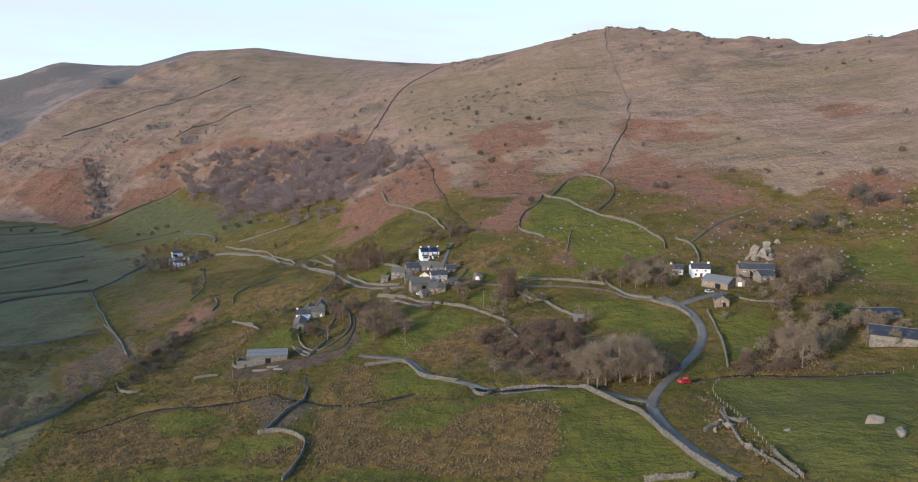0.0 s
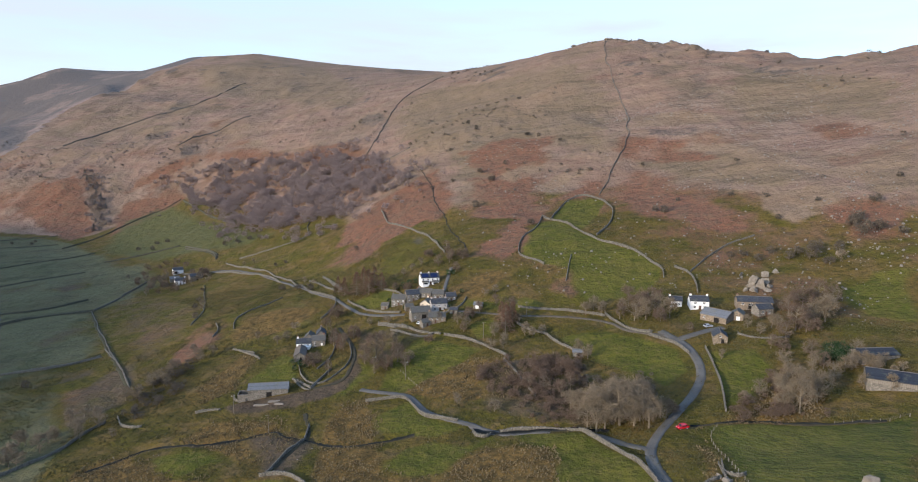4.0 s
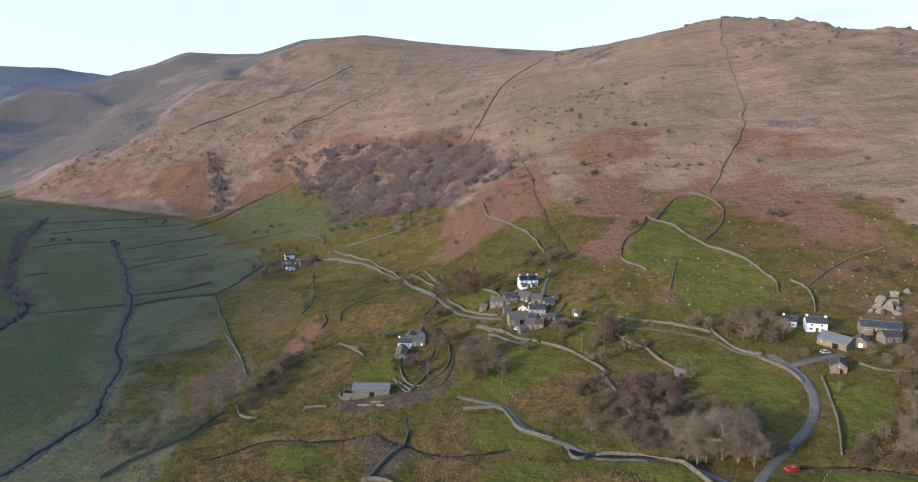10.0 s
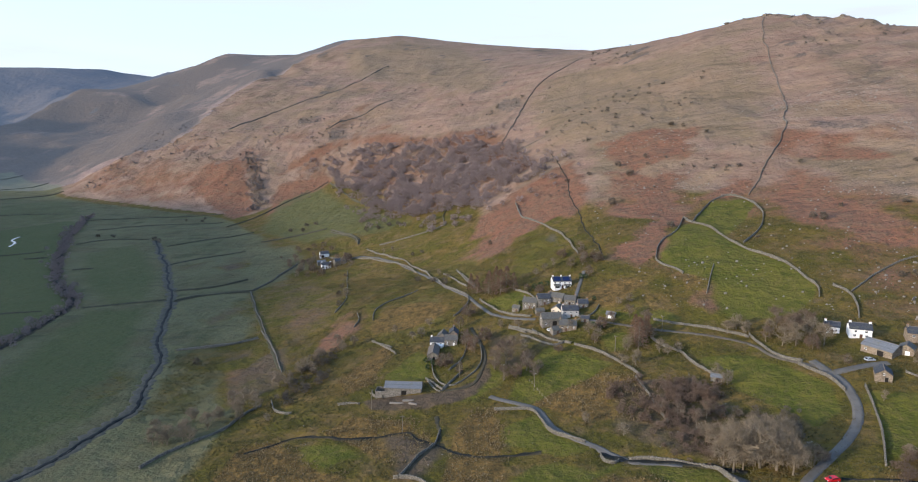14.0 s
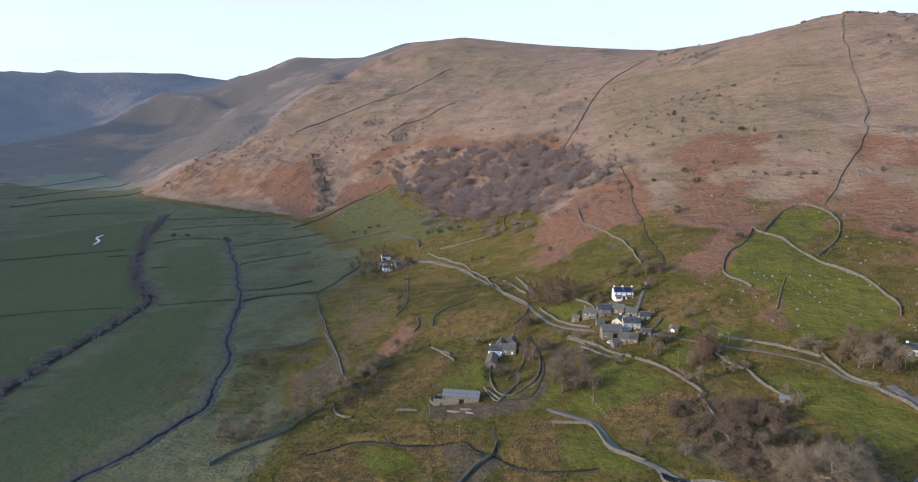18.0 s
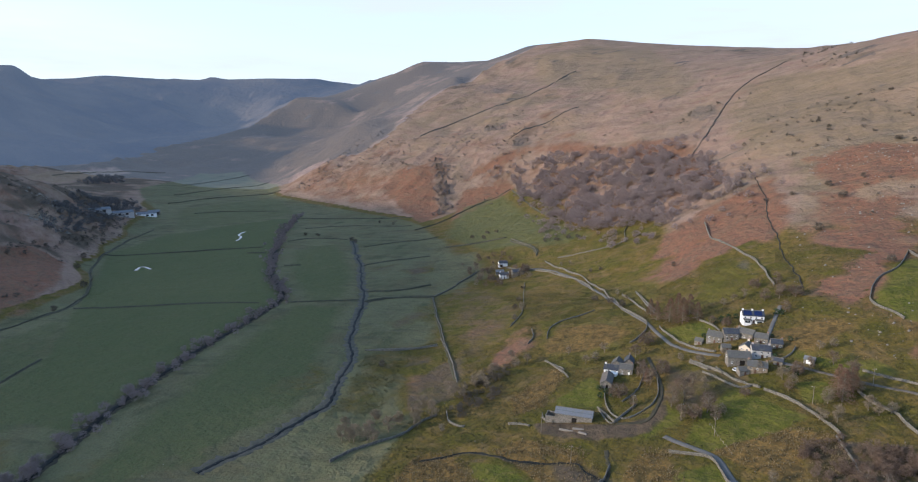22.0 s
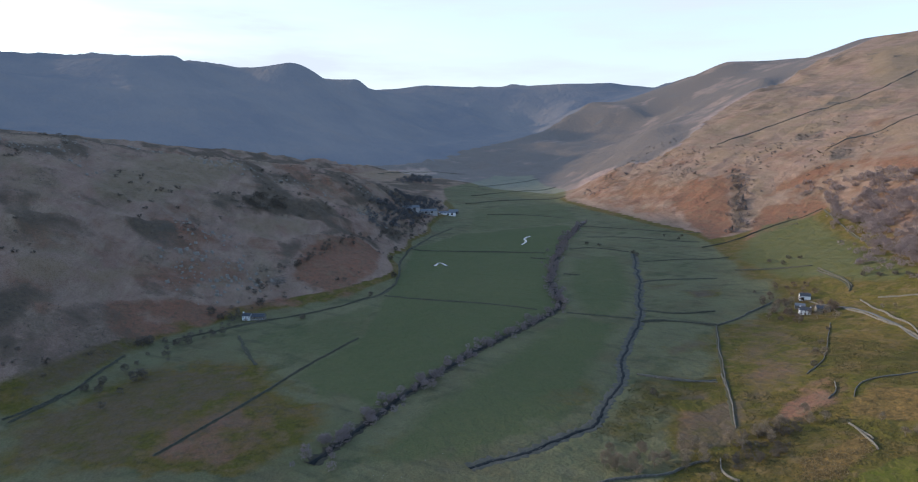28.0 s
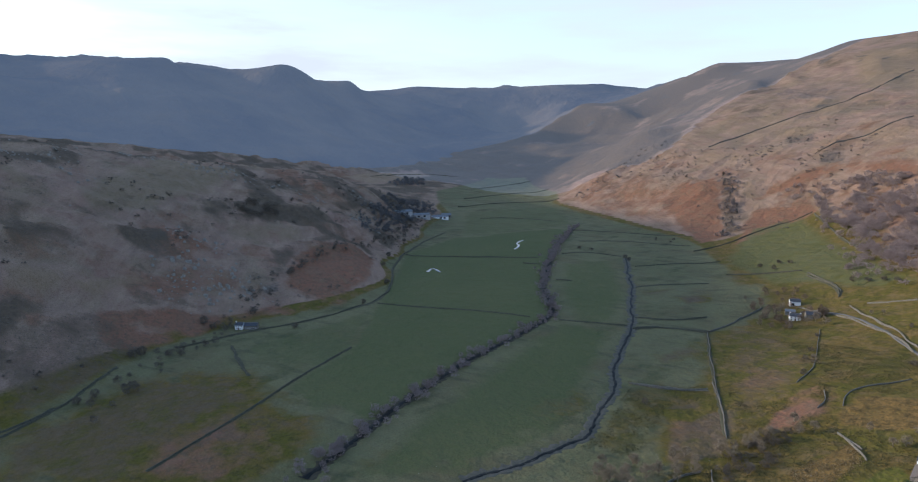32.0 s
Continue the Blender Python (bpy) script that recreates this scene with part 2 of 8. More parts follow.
    s.l.new(lie.outputs["Vector"], lines.inputs["Vector"])
    col = s.mix(s.math("MULTIPLY", s.attr("rolled"), s.span(lines.outputs["Fac"], 0.35, 0.9, 0.0, 0.45)), col, (0.125, 0.125, 0.050))
    col = s.mix(s.span(tiny, 0.44, 0.68, 0, 0.45), col, (0.030, 0.028, 0.014))
    col = s.mix(s.span(s.noise(2.2, 6, rough=0.8), 0.52, 0.66, 0, 0.32), col, (0.190, 0.142, 0.066))
    hummocks = s.noise(13, 5, rough=0.6)
    relief = s.math("ADD", s.math("ADD", s.math("MULTIPLY", hummocks, 4.6), s.math("MULTIPLY", trods, 0.8)), s.math("ADD", s.math("MULTIPLY", small, 1.0), s.math("MULTIPLY", tiny, 0.35)))
    return s.paint(col, relief, 1.2, 0.8)


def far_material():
    """Mountains far behind all the rest; a flat blue emission stands in for winter haze."""
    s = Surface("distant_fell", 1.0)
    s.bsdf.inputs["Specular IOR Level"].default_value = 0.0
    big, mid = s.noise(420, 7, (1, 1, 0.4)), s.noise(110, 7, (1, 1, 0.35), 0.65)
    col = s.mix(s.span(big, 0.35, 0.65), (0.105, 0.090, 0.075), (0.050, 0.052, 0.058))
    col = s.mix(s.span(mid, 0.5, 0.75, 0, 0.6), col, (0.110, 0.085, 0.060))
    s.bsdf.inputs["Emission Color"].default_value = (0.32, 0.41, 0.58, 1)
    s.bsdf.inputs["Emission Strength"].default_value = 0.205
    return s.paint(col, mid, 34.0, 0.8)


M_LAND = land_material()
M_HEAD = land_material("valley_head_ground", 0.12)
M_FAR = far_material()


def tone(name, rgb, rough=0.85, vary=0.25, metal=0.0):
    """One paint or stuff with slight unevenness."""
    s = Surface(name, rough)
    s.bsdf.inputs["Metallic"].default_value = metal
    col = s.mix(s.span(s.noise(0.7, 5), 0.3, 0.7, 0, vary), rgb, tuple(v * 0.55 for v in rgb))
    col = s.mix(s.span(s.noise(3.5, 4), 0.45, 0.75, 0, vary), col, tuple(v * 0.75 for v in rgb))
    return s.paint(col, s.noise(0.25, 3), 0.01, 0.4)


def leafy(name, a, b):
    """Twigs and fronds: each sliver a little lighter or darker."""
    s = Surface(name, 0.9)
    col = s.mix(s.island(), a, b)
    col = s.mix(s.math("MULTIPLY", s.each(), 0.45), col, tuple(v * 0.6 for v in b))
    return s.paint(col)


def masonry(name, a, b, size, joint):
    """Rubble stone: stones of uneven tone with sunk joints."""
    s = Surface(name, 0.92)
    stone = s.cells(size, "Color")
    edge = s.cells(size, "Distance")
    bw = s.n.new("ShaderNodeSeparateColor")
    s.l.new(stone, bw.inputs["Color"])
    col = s.mix(bw.outputs[0], a, b)
    col = s.mix(s.span(edge, 0.45, 0.75, 0, 0.8), col, joint)
    col = s.mix(s.span(s.noise(2.5, 5), 0.5, 0.72, 0, 0.6), col, tuple(v * 0.6 for v in a))
    col = s.mix(s.span(s.noise(0.9, 5), 0.58, 0.75, 0, 0.5), col, (0.16, 0.17, 0.10))
    return s.paint(col, edge, -0.08, 0.8)


def roofing(name, a, b, course):
    """Slates in courses down the slope."""
    s = Surface(name, 0.75)
    s.bsdf.inputs["Specular IOR Level"].default_value = 0.2
    w = s.n.new("ShaderNodeTexWave")
    w.bands_direction, w.wave_profile = "Z", "SAW"
    w.inputs["Scale"].default_value, w.inputs["Distortion"].default_value = 0.31 / course, 0.6
    s.l.new(s.where, w.inputs["Vector"])
    col = s.mix(s.span(s.noise(0.45, 3), 0.35, 0.65), a, b)
    col = s.mix(s.span(s.noise(2.2, 5), 0.52, 0.75, 0, 0.6), col, (0.14, 0.135, 0.09))
    col = s.mix(s.span(w.outputs["Fac"], 0.0, 0.25, 0.45, 0.0), col, tuple(v * 0.4 for v in a))
    return s.paint(col, w.outputs["Fac"], 0.03, 0.6)


M_WALL = masonry("dry_stone", (0.105, 0.095, 0.076), (0.20, 0.18, 0.145), 0.35, (0.05, 0.045, 0.035))
M_COPE = mottled("coping_stone", (0.130, 0.118, 0.094), (0.225, 0.205, 0.168), 0.8, 0.92, 0.06)
# a darker version of the dry stone, for walls on the valley floor
M_DARKWALL = masonry("mossy_stone", (0.065, 0.062, 0.042), (0.125, 0.115, 0.082), 0.4, (0.03, 0.03, 0.02))
M_STONE = masonry("house_stone", (0.15, 0.135, 0.112), (0.26, 0.235, 0.195), 0.45, (0.09, 0.08, 0.065))
M_TAN = masonry("tan_stone", (0.20, 0.158, 0.112), (0.29, 0.235, 0.172), 0.45, (0.11, 0.09, 0.065))
M_WHITE = tone("whitewash", (0.80, 0.79, 0.76), 0.85, 0.14)
M_CREAM = tone("cream_render", (0.66, 0.58, 0.44), 0.85, 0.2)
M_PALE = tone("pale_render", (0.42, 0.40, 0.37), 0.85, 0.25)
M_SLATE = roofing("slate", (0.036, 0.040, 0.050), (0.066, 0.070, 0.080), 0.28)
M_STONESLATE = roofing("stone_slate", (0.080, 0.076, 0.068), (0.135, 0.128, 0.110), 0.35)
M_BROWNSLATE = roofing("lichened_slate", (0.095, 0.080, 0.066), (0.150, 0.126, 0.102), 0.35)
M_DARKSHEET = roofing("dark_sheet", (0.026, 0.029, 0.035), (0.042, 0.046, 0.054), 1.2)
M_SHEET = roofing("fibre_sheet", (0.115, 0.122, 0.132), (0.175, 0.182, 0.190), 1.2)
M_GLASS = Surface("window_glass", 0.08).paint((0.02, 0.025, 0.03))
M_FRAME = tone("white_frame", (0.78, 0.78, 0.76), 0.5, 0.1)
M_SOLAR = Surface("solar_glass", 0.15).paint((0.012, 0.022, 0.075))
M_DOOR = tone("painted_door", (0.10, 0.05, 0.03), 0.6, 0.3)
# near-black door panels painted as the shade inside open doorways
M_DARK = tone("barn_gloom", (0.015, 0.013, 0.011), 0.9, 0.2)
M_RIDGE = tone("ridge_tile", (0.16, 0.14, 0.12), 0.85, 0.3)
M_POT = tone("clay_pot", (0.36, 0.17, 0.09), 0.8, 0.3)
M_ASPHALT = mottled("asphalt", (0.108, 0.100, 0.088), (0.150, 0.140, 0.124), 6.0, 0.85, 0.02, 0.3)
M_TRACK = mottled("stony_track", (0.105, 0.086, 0.064), (0.155, 0.132, 0.102), 3.0, 0.95, 0.05, 0.5, (0.07, 0.075, 0.03))
M_BANK = mottled("stony_bank", (0.070, 0.066, 0.048), (0.115, 0.104, 0.080), 4.0, 0.95, 0.2, 0.8, (0.08, 0.075, 0.04))
M_EARTHBANK = mottled("dark_bank", (0.040, 0.036, 0.022), (0.074, 0.062, 0.036), 3.0, 0.95, 0.2, 0.7)
M_VERGE = mottled("rushy_verge", (0.058, 0.056, 0.030), (0.092, 0.080, 0.044), 3.0, 0.95, 0.2, 0.7)
M_ROCK = mottled("crag_rock", (0.165, 0.142, 0.112), (0.290, 0.252, 0.200), 1.6, 0.92, 0.25, 0.4, (0.10, 0.10, 0.075))
M_BARK = mottled("bark", (0.155, 0.125, 0.086), (0.25, 0.21, 0.15), 0.6, 0.95, 0.03)
M_TWIG_ASH = leafy("ash_twigs", (0.132, 0.102, 0.066), (0.262, 0.208, 0.138))
M_TWIG_OAK = leafy("oak_twigs", (0.098, 0.068, 0.048), (0.19, 0.134, 0.094))
M_TWIG_THORN = leafy("thorn_twigs", (0.074, 0.062, 0.048), (0.14, 0.116, 0.086))
M_TWIG_LARCH = leafy("larch_twigs", (0.12, 0.07, 0.048), (0.205, 0.12, 0.08))
M_TWIG_WOOD = leafy("wood_twigs", (0.170, 0.132, 0.120), (0.330, 0.262, 0.236))
M_FIR = leafy("fir_needles", (0.088, 0.084, 0.080), (0.165, 0.156, 0.150))
M_GILL = leafy("gill_twigs", (0.110, 0.094, 0.090), (0.205, 0.175, 0.165))
M_HOLLY = leafy("holly_leaves", (0.018, 0.045, 0.014), (0.040, 0.080, 0.026))
M_RUSH = leafy("rush_blades", (0.066, 0.052, 0.026), (0.300, 0.225, 0.120))
M_TUFT = leafy("grass_tufts", (0.040, 0.044, 0.014), (0.140, 0.118, 0.048))
M_POLE = tone("weathered_pole", (0.20, 0.165, 0.12), 0.9, 0.3)
M_POST = tone("fence_wood", (0.24, 0.21, 0.17), 0.9, 0.3)
M_RED = Surface("red_car_paint", 0.25).paint((0.55, 0.012, 0.02))
M_SILVER = Surface("silver_car_paint", 0.3).paint((0.42, 0.43, 0.45))
M_WHITECAR = Surface("white_car_paint", 0.3).paint((0.72, 0.72, 0.71))
M_RUBBER = tone("tyre_rubber", (0.02, 0.02, 0.02), 0.8, 0.1)
M_LAMPGLASS = Surface("lamp_glass", 0.15).paint((0.75, 0.73, 0.68))


def water_material():
    s = Surface("beck_water", 0.5)
    s.bsdf.inputs["Specular IOR Level"].default_value = 0.02
    return s.paint(s.mix(s.span(s.noise(6, 4), 0.4, 0.6), (0.014, 0.016, 0.016), (0.030, 0.030, 0.027)), s.noise(0.8, 3), 0.04, 0.35)


M_WATER = water_material()
M_POOL = Surface("flood_water", 0.04).paint((0.05, 0.055, 0.06))
M_POOL.node_tree.nodes["Principled BSDF"].inputs["Specular IOR Level"].default_value = 0.5
# ---- the lie of the land: crest lines, breaks of slope and valley edges, as (x, y, height) ----
VALLEY_FLOOR = [(-420, 420, 0), (-520, 560, 0), (-640, 700, 0), (-330, 300, 0), (-230, 180, 1), (-420, 250, 0), (-780, 820, 1),
                (-160, 40, 1), (-300, 60, 0), (-880, 960, 3), (-450, 100, 0), (-370, 560, 0), (-560, 380, 0)]
EAST_EDGE = [(-90, 60, 6), (-135, 150, 4), (-172, 240, 3), (-205, 320, 1), (-262, 450, 1), (-305, 540, 2), (-400, 700, 3), (-540, 858, 4),
             (-706, 925, 4), (-1000, 1050, 6), (-1300, 1330, 14)]
WEST_EDGE = [(-395, -60, 2), (-428, -2, 2), (-455, 30, 2), (-500, 70, 2), (-530, 120, 2), (-534, 160, 2), (-536, 223, 2), (-540, 270, 2), (-560, 320, 2), (-690, 415, 2),
             (-760, 488, 2), (-860, 590, 2), (-960, 700, 3), (-1080, 790, 4), (-1300, 940, 10), (-1600, 1200, 22)]
FARM_SHELF = [(-60, 130, 16), (-105, 255, 13), (-94, 275, 16), (-60, 282, 22), (-84, 320, 23), (-135, 356, 14), (-144, 392, 20), (-190, 470, 14),
              (-257, 585, 8), (-160, 312, 7), (-20, 215, 24), (-40, 255, 22), (-25, 282, 28), (-19, 321, 35), (-30, 378, 44), (-60, 450, 42), (-120, 530, 33)]
ROAD_SHELF = [(10, 120, 30), (45, 150, 36), (100, 60, 52), (96, 141, 50), (150, 172, 53), (112, 189, 44.5), (135, 185, 46.5), (27, 208, 31), (55, 178, 38), (73, 198, 39), (98, 242, 45),
              (51, 266, 37), (10, 247, 30), (105, 256, 48), (113, 297, 53), (160, 300, 58), (200, 270, 62), (60, 320, 48), (20, 345, 46)]
INTAKE = [(-560, 960, 24), (-441, 990, 48), (-330, 850, 40), (-230, 720, 42), (-150, 640, 52), (-70, 585, 73), (-10, 470, 66), (38, 406, 68),
          (61, 465, 80), (110, 510, 96), (150, 400, 80), (200, 360, 82), (300, 330, 98), (380, 250, 95), (330, 120, 85)]
BRACKEN_BREAK = [(-1000, 1180, 60), (-780, 1130, 85), (-560, 1090, 96), (-380, 1060, 115), (-170, 960, 146), (-40, 800, 146), (70, 678, 143), (190, 580, 142),
                 (300, 480, 142), (390, 370, 142), (450, 250, 142)]
MID_FELL = [(-1100, 1450, 150), (-850, 1480, 195), (-560, 1440, 215), (-155, 1085, 184), (20, 950, 205), (182, 735, 178), (300, 640, 178), (400, 540, 180), (480, 400, 180)]
EAST_CREST = [(-1842, 2617, 372), (-1671, 2729, 464), (-1447, 2629, 415), (-1160, 2494, 439), (-1036, 2548, 486), (-767, 2485, 491), (-476, 2353, 441), (-250, 2035, 384), (-77, 1739, 338), (54, 1450, 312), (143, 1222, 304), (198, 1113, 301), (249, 1052, 310), (287, 1011, 290), (321, 979, 286), (375, 930, 265), (398, 890, 263), (452, 816, 243), (495, 780, 246), (527, 740, 240), (640, 630, 243), (740, 480, 243)]
WEST_FACE = [((-418, -2), (-849, 25), 150), ((-444, 28), (-876, 81), 146), ((-490, 68), (-908, 146), 129), ((-512, 112), (-935, 225), 118), ((-520, 160), (-962, 308), 110),
             ((-522, 223), (-991, 431), 93), ((-523, 270), (-1021, 531), 78), ((-620, 372), (-1060, 600), 62), ((-400, -60), (-830, -60), 158)]
WEST_KNOLL = [(fx + (cx - fx) * u, fy + (cy - fy) * u, 2 + h * v) for (fx, fy), (cx, cy), h in WEST_FACE for u, v in ((0.22, 0.20), (0.5, 0.53), (0.8, 0.86), (1.0, 1.0))]
WEST_KNOLL += [(-1150, 100, 138), (-1300, 200, 104), (-1250, 420, 76), (-1500, 640, 48), (-1550, 350, 74), (-1500, 50, 128), (-1250, 640, 44), (-1350, 760, 26), (-1700, 850, 26), (-1120, 690, 24), (-960, 610, 20)]
# the first three points, out of view, are added high to shade the valley
WEST_CREST = [(-2150, -1700, 545), (-2220, -1000, 550), (-2380, -400, 500), (-2696, 136, 323), (-2768, 418, 412), (-2721, 661, 429), (-2723, 769, 326), (-2707, 891, 309), (-2822, 1018, 394), (-2829, 1140, 443), (-2805, 1198, 439), (-2860, 1320, 390), (-2918, 1431, 290), (-3048, 1618, 405), (-3002, 1701, 309)]
WEST_FOOT = [(-1900, -300, 170), (-2000, 300, 150), (-2050, 800, 130), (-2100, 1300, 110), (-2200, 1600, 100), (-1750, -900, 160)]
HEAD_CREST = [(-3431, 2057, 374), (-3462, 2290, 425), (-3198, 2646, 406), (-2901, 2969, 436), (-2658, 3123, 438), (-2514, 3113, 382), (-2300, 3500, 420)]
SPUR = [(-1740, 1225, 40), (-1893, 1632, 112), (-1933, 1885, 168), (-2007, 2229, 252)]
HEAD_FOOT = [(-2400, 1900, 105), (-2550, 2400, 150), (-2300, 1500, 80), (-1500, 1450, 42), (-1550, 1800, 105), (-1650, 2200, 205)]
BEYOND = [(-4600, 4600, 200), (-1500, 4600, 250), (500, 3800, 200), (2500, 2600, 200), (2600, 500, 200), (2600, -2500, 150), (0, -2500, 120), (-4600, -2500, 200),
          (-4600, 1000, 220), (1000, -600, 130), (300, -300, 90), (-300, -700, 20), (-900, -700, 60), (0, -60, 40), (0, 20, 36), (900, 200, 190), (1500, 1500, 190), (300, 1190, 262), (420, 1110, 236), (520, 1030, 214), (620, 930, 205), (720, 820, 205), (860, 640, 205), (700, 1200, 190)]


def along(line, step):
    """Points every so many metres along a broken line."""
    out = []
    for (x0, y0, z0), (x1, y1, z1) in zip(line, line[1:]):
        n = max(1, int(math.hypot(x1 - x0, y1 - y0) / step))
        out += [(x0 + (x1 - x0) * i / n, y0 + (y1 - y0) * i / n, z0 + (z1 - z0) * i / n) for i in range(n)]
    return out + [line[-1]]


SPOTS = np.array(VALLEY_FLOOR + along(EAST_EDGE, 60) + along(WEST_EDGE, 90) + FARM_SHELF + ROAD_SHELF + along(INTAKE, 300) + along(BRACKEN_BREAK, 150)
                 + MID_FELL + along(EAST_CREST, 160) + WEST_KNOLL + along(WEST_CREST, 160) + WEST_FOOT + along(HEAD_CREST, 200) + along(SPUR, 150) + HEAD_FOOT + BEYOND, float)
ROUND = 22.0


def fit_land():
    """Weights of the smooth surface that passes near all the lines above."""
    d = np.sqrt(((SPOTS[:, None, :2] - SPOTS[None, :, :2]) ** 2).sum(2) + ROUND ** 2)
    n = len(SPOTS)
    a = np.zeros((n + 1, n + 1))
    a[:n, :n] = d - np.eye(n) * 6.0
    a[:n, n] = a[n, :n] = 1.0
    return np.linalg.solve(a, np.append(SPOTS[:, 2], 0.0))


LAND = fit_land()


def smooth_land(x, y):
    """Height of the broad form of the land, for arrays of plan points."""
    x, y = np.asarray(x, float), np.asarray(y, float)
    out = np.empty(x.shape).ravel()
    px, py = x.ravel(), y.ravel()
    for i in range(0, len(px), 20000):
        d = np.sqrt((px[i:i + 20000, None] - SPOTS[:, 0]) ** 2 + (py[i:i + 20000, None] - SPOTS[:, 1]) ** 2 + ROUND ** 2)
        out[i:i + 20000] = d @ LAND[:-1] + LAND[-1]
    return out.reshape(x.shape)


def lattice(ix, iy, seed):
    h = (ix.astype(np.int64) * 374761393 + iy.astype(np.int64) * 668265263 + seed * 1442695041) & 0x7FFFFFFF
    h = ((h ^ (h >> 13)) * 1274126177) & 0x7FFFFFFF
    return ((h ^ (h >> 16)) & 0xFFFF) / 32768.0 - 1.0


def value_noise(x, y, seed=0):
    fx, fy = np.floor(x), np.floor(y)
    u, v = x - fx, y - fy
    u, v = u * u * u * (u * (u * 6 - 15) + 10), v * v * v * (v * (v * 6 - 15) + 10)
    a, b = lattice(fx, fy, seed), lattice(fx + 1, fy, seed)
    c, d = lattice(fx, fy + 1, seed), lattice(fx + 1, fy + 1, seed)
    return (a * (1 - u) + b * u) * (1 - v) + (c * (1 - u) + d * u) * v


def fractal(x, y, size, octaves, seed=0, ridged=False):
    total, gain, norm = 0.0, 1.0, 0.0
    for k in range(octaves):
        n = value_noise(x / size + 17.3 * k, y / size - 9.1 * k, seed + k)
        total = total + gain * ((1 - 2 * np.abs(n)) if ridged else n)
        norm += gain
        gain, size = gain * 0.5, size * 0.5
    return total / norm


def ramp(a, lo, hi):
    s = np.clip((a - lo) / (hi - lo), 0, 1)
    return s * s * (3 - 2 * s)


CRESTS = np.array(along(EAST_CREST, 90) + along(WEST_CREST, 120) + along(HEAD_CREST, 150))[:, :2]


def off_crest(x, y):
    """0 on the crest lines, 1 well away from them."""
    px, py = x.ravel(), y.ravel()
    best = np.full(px.shape, 1e12)
    for cx, cy in CRESTS:
        np.minimum(best, (px - cx) ** 2 + (py - cy) ** 2, out=best)
    return ramp(np.sqrt(best).reshape(x.shape), 90, 560)


def ground_z(x, y):
    """Height of the ground at plan points: broad form, knolls, crags and gullies."""
    x, y = np.asarray(x, float), np.asarray(y, float)
    base = smooth_land(x, y)
    hill = ramp(base, 3.0, 30.0)
    fell = ramp(base, 70.0, 170.0)
    base = np.where(base < 1.5, 1.5 + (base - 1.5) * 0.12, base)
    near = fractal(x, y, 70, 4, 3) * 3.0 + fractal(x, y, 18, 3, 9) * 0.7
    clear_of = off_crest(x, y)
    far = ramp(np.hypot(x, y), 1700, 2300)
    rough = (fractal(x * 0.8 + y * 0.6, y * 0.8 - x * 0.6, 260, 6, 21) * 20 + fractal(x, y, 90, 6, 40, True) * 10) * (0.25 * (1 - far) + (0.75 + 0.25 * far) * clear_of) 
    gully = (fractal(x + 0.4 * y, y, 620, 6, 60, True) - 0.2) * 70 * far * clear_of
    west = ramp(-x, 430, 600) * ramp(base, 5, 40)
    knolls = fractal(x, y, 130, 5, 50, True) * 9 + fractal(x, y * 0.8, 52, 4, 55, True) * 8 - 5
    knobs = ramp(x, 150, 300) * ramp(base, 205, 250) * np.maximum(0, fractal(x, y, 60, 4, 95)) * 17
    return base + knobs + hill * near * (1 - 0.5 * fell) + 0.75 * fell * rough * (1 - 0.6 * far) + west * (1 - fell) * knolls + gully * ramp(base, 60, 200)


# ---- the plan: walls, roads and becks as broken lines on the ground ----
WALLS = []
WALLS.append((1.5, [(-72.7, 593.2), (-63.6, 562.5), (-53.5, 539.7), (-34, 508.2), (-20.8, 475.8), (-14.8, 455.1), (-10.1, 435.3)]))
WALLS.append((1.5, [(60.8, 472.3), (65, 458.7), (73.2, 449.6), (77.9, 432.7), (84.4, 410.3), (93.5, 398.1), (106.3, 379.3), (110.3, 360.7), (113.5, 351.9), (111, 342.7)]))
WALLS.append((1.5, [(65, 458.7), (80.4, 500.5), (92.2, 510.9), (102.2, 509.6), (110.4, 489.6), (111.2, 463.2), (105.6, 440.4), (97.4, 425.4), (88.8, 412.8)]))
WALLS.append((1.4, [(60.8, 472.3), (53.6, 441.4), (41.6, 428.9), (37.6, 405.4), (37.5, 394.5), (46.4, 385.7), (50.4, 377.4)]))
WALLS.append((0.7, [(67.9, 385.4), (63.5, 369.2), (60, 354.7)]))
WALLS.append((1.4, [(119.8, 352.2), (124.9, 345.1), (123.6, 329.2), (120.2, 317.3)]))
WALLS.append((1.15, [(109.8, 506.7), (124, 537.6), (138.9, 569.3), (149.8, 589.5), (162.9, 633.1), (182.3, 719.2), (188.1, 783.8), (194.7, 859.3), (207.7, 960.3), (222.4, 1020.8)]))
WALLS.append((1.5, [(-124.7, 837.2), (-115, 901.2), (-115.1, 1011.5), (-101.4, 1122.5), (-70.9, 1180), (-40.8, 1242.5)]))
WALLS.append((2.4, [(-776.3, 1262.7), (-730.2, 1387.6), (-650.4, 1475.1), (-587.7, 1542.2), (-591.3, 1800.4)]))
WALLS.append((2, [(-507.4, 1167.5), (-483.5, 1196.8), (-445, 1232.7), (-408.3, 1270.8)]))
